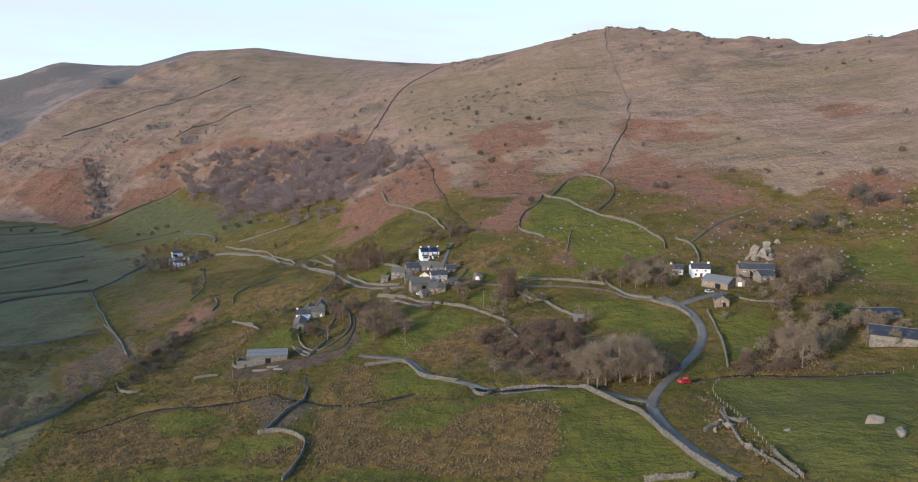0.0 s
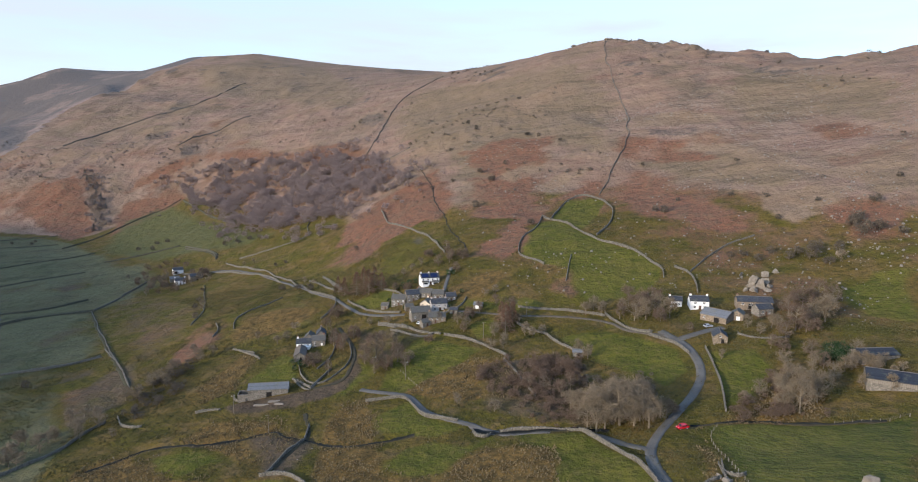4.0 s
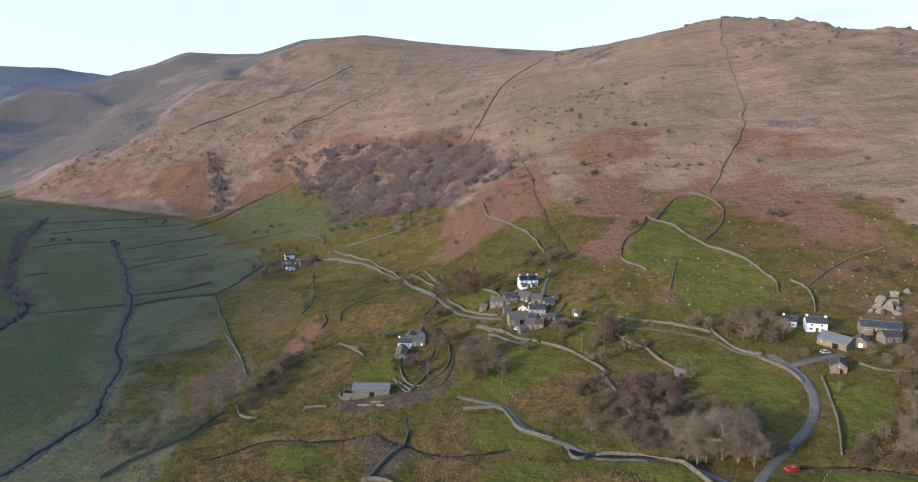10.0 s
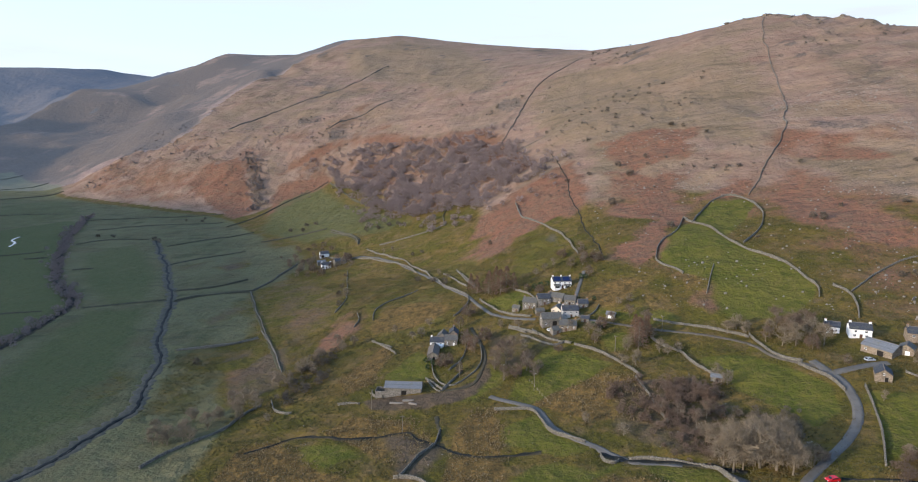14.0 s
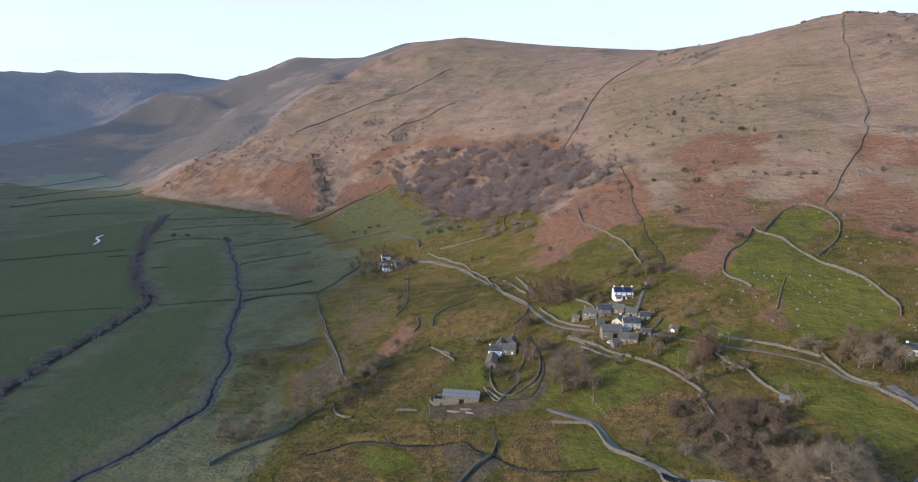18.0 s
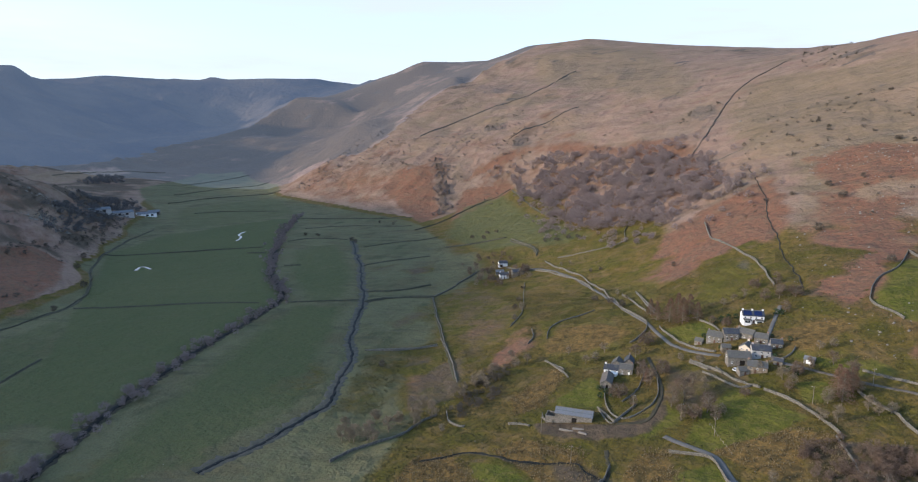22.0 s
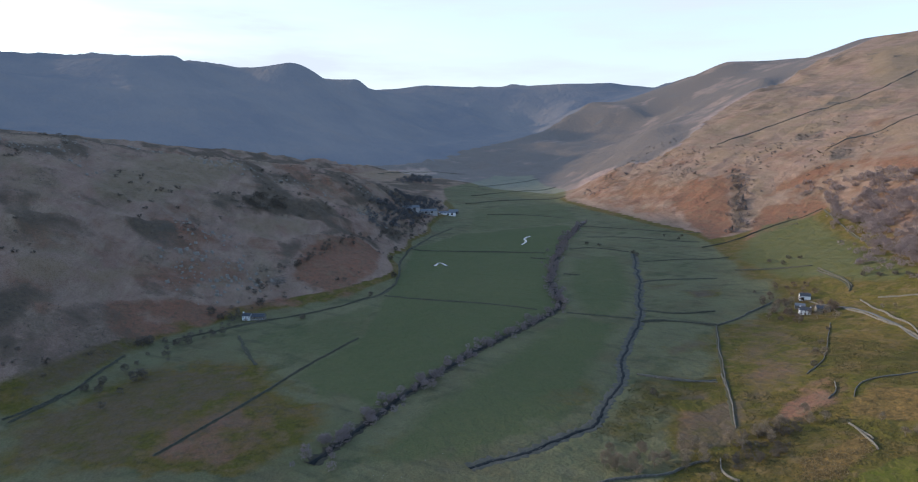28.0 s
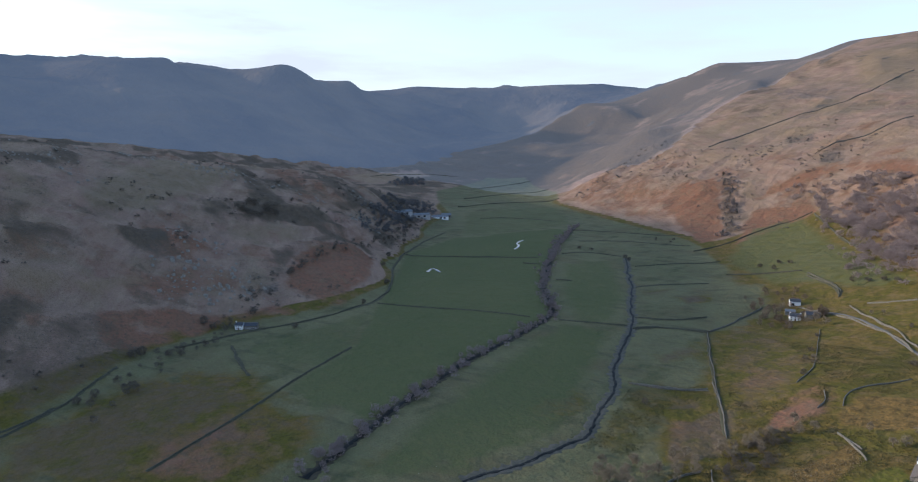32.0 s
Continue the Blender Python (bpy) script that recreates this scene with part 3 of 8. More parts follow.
WALLS.append((1.5, [(-224.4, 607.5), (-185.1, 559.8), (-152.2, 524), (-139.9, 509.8), (-107.2, 445.1), (-78.3, 398.3)]))
WALLS.append((1.5, [(-264.6, 602), (-223.3, 584.7), (-179.7, 543.2), (-157.5, 524), (-142.1, 501)]))
WALLS.append((1.4, [(-303.6, 701.3), (-263.9, 665.4), (-247.7, 644.4), (-244.1, 633.1)]))
WALLS.append((1.5, [(-101.5, 471.3), (-86.3, 438.5), (-78, 421.6)]))
WALLS.append((1.5, [(-69.1, 389.9), (-56.7, 371), (-44.3, 356.9), (-32.9, 350.9)]))
WALLS.append((1.5, [(-78.1, 397.1), (-75.7, 385), (-79, 374.1), (-82, 371)]))
WALLS.append((1.5, [(-155.1, 660.2), (-155, 641.2), (-144, 610.4)]))
WALLS.append((1.5, [(-7.5, 314.5), (5.1, 304.9), (13.2, 295.5), (19.3, 285.4), (22.6, 277.2)]))
WALLS.append((1.5, [(-44.2, 343.8), (-34.8, 332.2), (-26.5, 327.2)]))
WALLS.append((1.3, [(31.5, 333.3), (45.1, 326.1), (57.9, 319.6), (65.1, 315.1), (72.3, 309.5)]))
WALLS.append((1.5, [(72.6, 311.3), (75.4, 302.7), (77.8, 291.7), (82.8, 283.7), (87, 280.8)]))
WALLS.append((1.4, [(85.1, 279.5), (88.8, 273), (93.3, 266.5), (95.3, 256.9)]))
WALLS.append((1.4, [(29, 316.3), (33.7, 307), (41.2, 302.7), (43.9, 292.9), (47.4, 285.6), (52.7, 277.4)]))
WALLS.append((1, [(20.2, 278.9), (24.4, 267.1), (27.1, 255.6), (30.4, 242.6)]))
WALLS.append((1.4, [(-39.1, 259.5), (-29, 259.5), (-21.9, 258.3), (-18.2, 250.3), (-13.8, 238.9), (-7.9, 234.6), (-0.1, 229.9)]))
WALLS.append((1.5, [(15.3, 220.1), (20.5, 220.5), (30.5, 217.2), (41.9, 212.1), (44.8, 204.9), (47.1, 199.5), (50.5, 190.3), (53.9, 179.3), (55.2, 164.9), (57.4, 149.2), (60.2, 138.5), (62, 133.9)]))
WALLS.append((1.5, [(5.5, 222.9), (6.4, 217.5), (10.7, 216.4), (11.7, 219.3)]))
WALLS.append((1.5, [(-68.9, 209.8), (-64.9, 210.1), (-58.5, 208.8), (-53.3, 203.9), (-49, 198.3), (-48.2, 187.6), (-48.6, 178.6), (-50.3, 173.5)]))
WALLS.append((1.3, [(-59.4, 244.3), (-59.2, 231.9), (-63.1, 225.8), (-65, 217.3), (-66.9, 209.7)]))
WALLS.append((1.4, [(-180.1, 213.9), (-178.3, 226.1), (-170.5, 239.4), (-162.8, 250.3), (-162.3, 264.8), (-158, 273.8)]))
WALLS.append((1.3, [(-154.9, 278.6), (-148.3, 268.5), (-140.9, 263.7), (-136.7, 263.7)]))
WALLS.append((1.4, [(-502.1, 799.4), (-486.7, 851.4), (-479, 928.3), (-429.6, 986.1)]))
WALLS.append((1.5, [(-423.1, 978.1), (-352.4, 880.6), (-292.9, 796.4)]))
WALLS.append((1.2, [(-287.2, 491), (-286.6, 516.1), (-290, 562.3), (-292.1, 588.2)]))
WALLS.append((1, [(-286.2, 487.2), (-240.6, 418.5), (-193.3, 351.7), (-171.4, 320)]))
WALLS.append((0.9, [(-83.8, 323.6), (-76.5, 297.5), (-70.7, 287.4), (-63.6, 282.9), (-58.8, 287.5), (-53.6, 296.4), (-52.9, 308.5), (-56.8, 323.9)]))
WALLS.append((1.5, [(-103.3, 283.3), (-100.9, 277.6), (-95.1, 275.9)]))
WALLS.append((1.1, [(-122.3, 345.9), (-108.6, 331.3), (-104.4, 325.6)]))
WALLS.append((1.2, [(-115.9, 270.3), (-108.1, 271.5), (-104.9, 269.9)]))
WALLS.append((1.2, [(-154.6, 397.1), (-147.2, 383), (-147.6, 373.5)]))
WALLS.append((1.4, [(102.5, 258.8), (100.5, 242.5), (97.6, 227.7), (90.7, 208.1)]))
WALLS.append((0.91, [(-330, 57.7), (-339.8, 74), (-363.1, 112.5), (-374.9, 130.9), (-397.5, 163.6), (-419, 200.2), (-434, 227.6)]))
WALLS.append((0.84, [(-493.7, 153), (-451.6, 145.8), (-423.5, 142.4)]))
WALLS.append((1, [(-533, 308.8), (-495.5, 335.6), (-454.3, 375), (-411, 398.8)]))
WALLS.append((1, [(-388.8, 414.1), (-365.6, 431.1), (-340.8, 450.5)]))
WALLS.append((1.3, [(-717.8, 456.7), (-664.6, 525.5), (-603.2, 597)]))
WALLS.append((1, [(-425, 570.5), (-410.5, 608.4), (-385.9, 649.8)]))
WALLS.append((1.1, [(-657.1, 736.6), (-624, 793), (-528.5, 834.1)]))
WALLS.append((1.6, [(-391.6, 695.3), (-357, 708.7), (-318.4, 721.9)]))
WALLS.append((1.5, [(-307.3, 710.9), (-276.8, 681.7), (-250, 652.5), (-246.8, 643.8)]))
WALLS.append((0.98, [(-415.8, 0.5), (-429.9, 17.9), (-443.9, 34.2), (-466.1, 49.9), (-494, 71.9)]))
WALLS.append((1, [(-512.2, 116), (-518.4, 163.4), (-519.6, 194), (-518.1, 236.7), (-531.7, 279.1), (-536.8, 311), (-584.6, 358.6), (-651.1, 396), (-710, 447.2), (-785, 530.5), (-843.8, 616.7)]))
WALLS.append((1.2, [(-940.6, 770.1), (-908.5, 831.4), (-828.1, 861.2)]))
WALLS.append((1.5, [(44, 141.9), (49, 140.6), (54.5, 139)]))
WALLS.append((0.84, [(-255.7, 347.3), (-237, 360.4), (-215.1, 373.7)]))
WALLS.append((1.1, [(-604.6, 643.3), (-594.2, 679.5), (-543.9, 693.5)]))
WALLS.append((1.1, [(-492.1, 657.6), (-474, 711.8), (-435.7, 756.4)]))
WALLS.append((1.2, [(74.5, 143.6), (73.9, 135.5), (74, 129.7)]))
WALLS.append((1.60, [(-1101.7, 839.8), (-1116.3, 970.0), (-1051.6, 1099.1)]))
WALLS.append((1.60, [(-1217.6, 945.5), (-1258.1, 1112.5), (-1231.3, 1246.6)]))
WALLS.append((1.60, [(-1359.8, 1079.3), (-1403.4, 1239.9), (-1390.7, 1332.8)]))
WALLS.append((1.80, [(-1675.0, 946.6), (-1673.9, 1112.7), (-1592.8, 1212.0)]))
WALLS.append((1.40, [(-739.8, 809.5), (-665.0, 862.5), (-563.4, 889.8)]))
WALLS.append((1.30, [(-353.2, 476.5), (-327.7, 491.8), (-312.3, 527.6)]))
WALLS.append((1.20, [(-331.3, 448.1), (-316.2, 475.3), (-286.1, 488.1)]))
WALLS.append((0.80, [(-221.5, 388.6), (-189.4, 348.4), (-169.2, 316.9)]))
WALLS.append((0.80, [(-175.3, 407.4), (-179.1, 439.5), (-193.2, 475.9), (-219.0, 539.6)]))
WALLS.append((0.80, [(-137.3, 380.4), (-142.8, 395.2), (-139.9, 409.4), (-122.8, 436.2)]))
WALLS.append((1.00, [(-442.6, 28.1), (-430.1, 15.1), (-421.4, -2.0)]))
WALLS.append((1.40, [(-590.0, 556.8), (-572.3, 569.2)]))
WALLS.append((1.20, [(-500.3, 524.4), (-485.8, 535.3)]))
WALLS.append((1.30, [(-334.5, 449.3), (-315.3, 474.6), (-286.5, 491.8)]))
WALLS.append((1.30, [(-257.1, 345.4), (-234.8, 356.2), (-217.5, 376.4)]))
WALLS.append((1.30, [(-213.1, 613.3), (-162.6, 608.3), (-146.4, 615.2)]))
WALLS.append((1.30, [(-113.0, 474.8), (-83.9, 421.7)]))
WALLS.append((1.30, [(-103.2, 476.4), (-88.4, 440.1), (-77.0, 415.5)]))
WALLS.append((1.00, [(-124.5, 755.7), (-88.5, 772.7), (-61.2, 782.1)]))
WALLS.append((1.10, [(125.7, 344.3), (151.3, 370.2), (174.2, 376.5)]))
WALLS.append((0.70, [(73.9, 172.3), (70.4, 152.8), (70.7, 145.3), (72.1, 138.7), (73.0, 129.7)]))
WALLS.append((1.20, [(-44.2, 341.6), (-37.5, 334.1), (-33.4, 330.0)]))
WALLS.append((1.30, [(-30.2, 331.8), (-22.9, 323.8), (-16.6, 319.6), (-9.1, 315.9)]))
WALLS.append((1.10, [(-47.1, 394.9), (-39.1, 386.1), (-33.7, 376.3)]))
WALLS.append((1.10, [(-78.7, 292.8), (-71.9, 285.6), (-66.9, 280.2)]))
WALLS.append((1.10, [(-67.3, 280.0), (-64.6, 287.9), (-61.3, 296.6)]))
WALLS.append((1.10, [(-127.2, 349.9), (-117.6, 342.6), (-110.3, 335.6)]))
ROADS = []
ROADS.append(("main", 3.6, [(62.8, 134.6), (59.1, 146), (57.2, 161.4), (57, 175.2), (58.4, 186.4), (64.5, 198), (76.6, 214.3), (86.9, 226.2), (94, 238.3), (97, 251.3), (96.6, 264), (93.4, 271.7), (90.6, 280.7)]))
ROADS.append(("spur", 3.8, [(94.7, 269.6), (101.5, 271.2), (108.6, 273.4), (116.3, 275)]))
ROADS.append(("link", 3, [(59, 188.7), (54.9, 193.2), (50.2, 200.5), (44.7, 206.1)]))
ROADS.append(("beckside", 2.6, [(32.4, 214.4), (21.1, 217.1), (13.3, 219.7), (5.2, 226.5), (-5.7, 233.5), (-13.7, 244.3), (-18.1, 255), (-21.5, 259.6), (-32.2, 265.2), (-43.1, 271.6)]))
ROADS.append(("upper", 1.9, [(90.7, 276.1), (84.4, 281.2), (77.3, 289.5), (73, 302.8), (64.1, 309.3), (46.8, 317.4), (30.9, 324), (19.7, 328.3), (6.5, 335.2)]))
ROADS.append(("whlane", 2.3, [(6.5, 335.2), (-4.8, 338.6), (-9.8, 355.5), (-8, 377.6), (-5.3, 403.2)]))
ROADS.append(("village", 2.2, [(-29.9, 346.3), (-43.8, 352.9), (-55.3, 362.2), (-68.2, 381.1), (-77, 395.6), (-104.3, 436.7), (-137.1, 499.5), (-182.3, 551.1), (-225.8, 591.3), (-256.5, 590.3)]))
ROADS.append(("farm", 2, [(-65.8, 279.3), (-53.4, 280.3), (-50.9, 291.1), (-50.9, 307.9), (-56.7, 326.5), (-67.3, 351.4)]))
BECKS = []
BECKS.append(("river", 8, [(-277.5, 119.1), (-287.3, 136.5), (-303, 165.9), (-321.1, 200.7), (-339.5, 240.3), (-358.8, 286), (-374.6, 334.8), (-390.2, 382.6), (-404.9, 423), (-436.8, 452.1), (-475.8, 478.3), (-523, 530.5), (-568.4, 580.8), (-622.2, 640.5), (-698, 743.5), (-770.4, 853.7)]))
BECKS.append(("brook", 6.5, [(-228.3, 180.2), (-227.3, 194.3), (-223.1, 210.4), (-222.7, 235.4), (-222.7, 263.3), (-227.3, 276.4), (-238.7, 289.6), (-250.6, 314), (-262.2, 336.9), (-281.7, 357.5), (-304.4, 395.6), (-323.9, 435.2), (-369.4, 492), (-426.9, 567.9), (-486.8, 635.9), (-535.1, 692.3)]))
BECKS.append(("gill", 1.7, [(-141.8, 229.8), (-133.6, 234.7), (-124.3, 243.3), (-109.7, 241.2), (-93.2, 239.6), (-81.6, 243.6), (-72.7, 246.6), (-67.5, 239), (-58, 235.6), (-47.5, 226.1), (-33.5, 223.8), (-22.6, 224.9), (-16.1, 226)]))
BECKS.append(("lane_beck", 3, [(5.2, 224), (15.3, 219), (27, 217.8), (41.4, 212.8), (51.5, 208.6)]))
BECKS.append(("pool_a", 4, [(-620.3, 428.1), (-635.8, 445.8), (-624.3, 444.8), (-611.2, 440.7)]))
BECKS.append(("pool_weir", 5, [(-449.5, 457.6), (-440.1, 452.4), (-430.4, 446.9), (-422.8, 442.2)]))
BECKS.append(("pool_b", 4, [(-669.5, 612.6), (-685.1, 638.3), (-706.9, 650), (-715.8, 672.6)]))
BECKS.append(("sike", 0.8, [(-49.3, 718.9), (-37.7, 665.7), (-24.6, 616.4), (-25.4, 577.7), (-14.2, 539.1), (-8.6, 492.3), (0.1, 456.8), (6.1, 427.7)]))
BECKS.append(("top_beck", 1.3, [(76.9, 202.9), (87.4, 201.5), (98, 200), (107.2, 195.8), (119.2, 194.3), (134.5, 192.7)]))
BECKS.append(("trod", 2, [(-64.3, 256.2), (-58.9, 242.6), (-57.8, 235.1), (-63, 222.9), (-66.4, 210.9)]))


NOTCHES = [(-2842, 957, 21.9, 77), (-3018, 1493, 27.7, 60), (-3158, 1819, 16.7, 60)]

# ---- the ground: one sheet, fine where the farms are and wider towards the horizon ----
def spaced(lo, hi, fine_lo, fine_hi, fine, grow):
    mid = list(np.arange(fine_lo, fine_hi + 0.1, fine))
    up, down, step = [], [], fine
    v = mid[-1]
    while v < hi:
        step = min(step * grow, 60)
        v += step
        up.append(v)
    v, step = mid[0], fine
    while v > lo:
        step = min(step * grow, 60)
        v -= step
        down.append(v)
    return np.array(down[::-1] + mid + up)


GX = spaced(-4300, 1900, -330, 215, 2.5, 1.014)
GY = spaced(-1900, 4300, 110, 520, 2.5, 1.013)
XX, YY = np.meshgrid(GX, GY)
ZZ = ground_z(XX, YY)
for what, wide, line in BECKS:               # becks have cut their channels into the ground
    if what.startswith(("pool", "trod")):
        continue
    near_beck = np.full(XX.shape, 1e9)
    box = (XX > min(p[0] for p in line) - 30) & (XX < max(p[0] for p in line) + 30) & (YY > min(p[1] for p in line) - 30) & (YY < max(p[1] for p in line) + 30)
    for (x0, y0), (x1, y1) in zip(line, line[1:]):
        dx, dy = x1 - x0, y1 - y0
        s = np.clip(((XX[box] - x0) * dx + (YY[box] - y0) * dy) / (dx * dx + dy * dy + 1e-9), 0, 1)
        near_beck[box] = np.minimum(near_beck[box], np.hypot(XX[box] - x0 - s * dx, YY[box] - y0 - s * dy))
    ZZ -= 1.3 * np.exp(-(near_beck / max(2.2, wide * 0.6)) ** 2)

for nx, ny, deep, wide in NOTCHES:             # saddles between the far summits
    ZZ -= deep * np.exp(-((XX - nx) ** 2 + (YY - ny) ** 2) / wide ** 2)


def inside(points, x, y, soft=6.0):
    """How far plan points lie inside a closed outline: 1 inside, 0 outside, with a soft edge."""
    p = np.array(points, float)
    best, odd = np.full(x.shape, 1e18), np.zeros(x.shape, bool)
    box = (x > p[:, 0].min() - 3 * soft) & (x < p[:, 0].max() + 3 * soft) & (y > p[:, 1].min() - 3 * soft) & (y < p[:, 1].max() + 3 * soft)
    px, py = x[box], y[box]
    near, cross = np.full(px.shape, 1e18), np.zeros(px.shape, bool)
    for (x0, y0), (x1, y1) in zip(p, np.roll(p, -1, 0)):
        dx, dy = x1 - x0, y1 - y0
        s = np.clip(((px - x0) * dx + (py - y0) * dy) / (dx * dx + dy * dy + 1e-9), 0, 1)
        near = np.minimum(near, (px - x0 - s * dx) ** 2 + (py - y0 - s * dy) ** 2)
        hitx = (x1 - x0) * (py - y0) / (y1 - y0 + 1e-12) + x0
        cross ^= ((y0 > py) != (y1 > py)) & (px < hitx)
    d = np.sqrt(near) * np.where(cross, 1, -1)
    out = np.zeros(x.shape)
    out[box] = np.clip(0.5 + d / (2 * soft), 0, 1)
    return out


# land cover, first by height and side of the valley
BROAD = smooth_land(XX, YY)
wob = fractal(XX, YY, 160, 5, 77) * 26
COVER = {k: np.zeros(XX.shape) for k in ("rough", "olive", "bracken", "straw", "heath", "meadow", "lea", "green", "rush", "earth", "stone", "rolled")}
west = ramp(-XX - 0.45 * YY, 380, 520) * ramp(BROAD, 4, 14)
patch_w, patch_v = fractal(XX, YY, 46, 5, 35), fractal(XX, YY, 62, 5, 45)
patch_a, patch_b, patch_c = fractal(XX, YY, 120, 5, 5), fractal(XX, YY, 80, 5, 15), fractal(XX, YY, 55, 5, 25)
COVER["meadow"] = (1 - ramp(BROAD, 2.5, 6)) * (1 - ramp(YY, 1500, 1800))
COVER["rough"] = (1 - ramp(YY - 0.2 * XX, 1300, 1500) * ramp(BROAD, 5, 15)) * (1 - ramp(BROAD + 0.5 * wob - 44 * ramp(XX, -140, 140) + 70 * ramp(-XX, 430, 560) * ramp(BROAD, 3, 9), 44, 66)) * (1 - west)
COVER["bracken"] = ramp(BROAD + wob * (1 - 0.8 * ramp(-XX, 430, 560)) + 40 * ramp(-XX, 430, 560) * ramp(BROAD, 4, 9), 40, 75) * (1 - ramp(BROAD + 2 * wob, 120, 230)) * ramp(patch_b, -0.35, 0.45) * 0.62
COVER["olive"] = ramp(patch_a, -0.2, 0.35) * ramp(BROAD, 60, 110) * 0.5
COVER["straw"] = ramp(patch_v, 0.05, 0.45) * ramp(BROAD, 70, 130) * 0.32
COVER["bracken"] = np.maximum(COVER["bracken"], west * ramp(patch_v, -0.2, 0.3) * (1 - ramp(BROAD, 70, 125)) * 0.55)
steep = np.hypot(*np.gradient(ZZ, GY, GX))
COVER["stone"] = ramp(steep, 0.62, 1.0) * ramp(BROAD, 60, 130) * 0.75 + ramp(patch_c, 0.3, 0.55) * ramp(BROAD, 130, 220) * 0.55
COVER["heath"] = np.clip(ramp(patch_b, 0.1, 0.45) * ramp(BROAD, 100, 180) * 0.42 + west * (0.25 + 0.4 * ramp(patch_w, -0.3, 0.3)) + ramp(YY - 0.2 * XX, 1350, 1600) * ramp(BROAD, 5, 15) * 0.10, 0, 1)
COVER["rough"] = np.maximum(COVER["rough"], west * 0.30 * ramp(patch_c, 0.0, 0.3))
COVER["olive"] = np.maximum(COVER["olive"], west * 0.6 * ramp(patch_a, -0.3, 0.3))
HEAD_EDGE = [(-2300, 900), (-1750, 1000), (-1450, 1090), (-1150, 1150), (-1000, 1205), (-892, 1246), (-925, 1400), (-961, 1530), (-1024, 1894), (-1000, 2300), (-900, 3200), (-900, 5000), (-3000, 5000)]
head_shade = inside(HEAD_EDGE, XX, YY, 25.0)
COVER["heath"] = np.maximum(COVER["heath"], head_shade * (0.5 + 0.5 * ramp(patch_a, -0.4, 0.3)))      # dark heath cover paints in the shade on the valley head slopes
# then field by field: cover, how much, softness of its edge, outline
LAYERS = list(COVER)
FIELDS = []
FIELDS.append(("green", 0.95, 2.5, [(65, 458.7), (80.4, 500.5), (92.2, 510.9), (102.2, 509.6), (110.4, 489.6), (95.6, 452), (84.2, 428.5), (77.9, 432.7)]))
FIELDS.append(("green", 0.9, 3, [(41.6, 428.9), (60.2, 466.8), (77.9, 432.7), (93.5, 398.1), (107.4, 377.7), (113.5, 351.9), (110.5, 342.8), (95.8, 325.5), (77.3, 324.5), (58.1, 330.6), (63.5, 369.2), (50.4, 377.4), (37.5, 394.5)]))
FIELDS.append(("green", 1, 3, [(45.5, 295.6), (68.5, 292.9), (82.9, 275.5), (92.1, 262.4), (91.1, 243.1), (79.5, 232.9), (68.3, 250.5), (59, 267)]))
FIELDS.append(("green", 0.95, 3, [(-20.9, 315.5), (-6, 305.1), (10.5, 294.3), (2.6, 284.1), (-12.2, 269.6), (-24.3, 262.7), (-35.2, 268.2), (-32.5, 288)]))
FIELDS.append(("green", 1, 3, [(81.3, 198), (97.2, 198.1), (119.2, 194.3), (141.6, 190.7), (90.5, 118.7), (75.1, 127.1), (74.9, 153.5), (78, 178.6)]))
FIELDS.append(("green", 1, 2.5, [(18.2, 217.4), (41.4, 209.4), (50, 188.2), (53.8, 176.7), (57.2, 148.7), (60.7, 136.4), (52.1, 138), (22.2, 152.6), (26.1, 170.2), (32.5, 190.6)]))
FIELDS.append(("green", 0.9, 3, [(-103.7, 301.6), (-92.2, 327.6), (-80.3, 313.6), (-75.7, 289.7), (-100.5, 291.9)]))
FIELDS.append(("green", 0.95, 2.5, [(-81.1, 196.8), (-76, 206.8), (-64.2, 207.7), (-51.4, 200.3), (-59.2, 197.1), (-68.9, 191.8)]))
FIELDS.append(("green", 0.9, 3, [(-35.1, 241.9), (-22.3, 254.1), (-18.8, 256), (-13, 238.6), (2.7, 224.5), (-8.9, 222), (-29, 230.2)]))
FIELDS.append(("green", 0.9, 3, [(-28, 206.3), (-19.1, 217), (-8.8, 219.3), (3.7, 211.4), (9.9, 217.9), (16.1, 216.3), (3.6, 205.9), (-4, 193.2), (-17.2, 195.9)]))
FIELDS.append(("green", 0.9, 3, [(-118.1, 233.7), (-101.8, 235.2), (-85.9, 225.7), (-100.7, 217.2), (-111.3, 222.7)]))
FIELDS.append(("green", 1, 3, [(-103.7, 186.8), (-99.3, 192.7), (-69.5, 188.3), (-49.8, 176.6), (-47, 172.3)]))
FIELDS.append(("green", 0.9, 4, [(-43.4, 171.5), (-37.6, 175.6), (-23.7, 174.2), (-9.9, 169.3), (-1.6, 160.9)]))
FIELDS.append(("green", 0.85, 5, [(-69.7, 383.1), (-52.9, 394.4), (-42.1, 397.1), (-31.7, 365.2), (-37.5, 356.5), (-56.7, 371)]))
FIELDS.append(("green", 0.45, 5, [(-160.8, 419.1), (-101, 419.4), (-78.8, 356.5), (-94.5, 335.9), (-114.3, 333), (-138.9, 371.3)]))
FIELDS.append(("green", 0.8, 5, [(-2.9, 347.3), (20.5, 354.4), (56.4, 328.2), (31.1, 327.4), (11, 336.3)]))
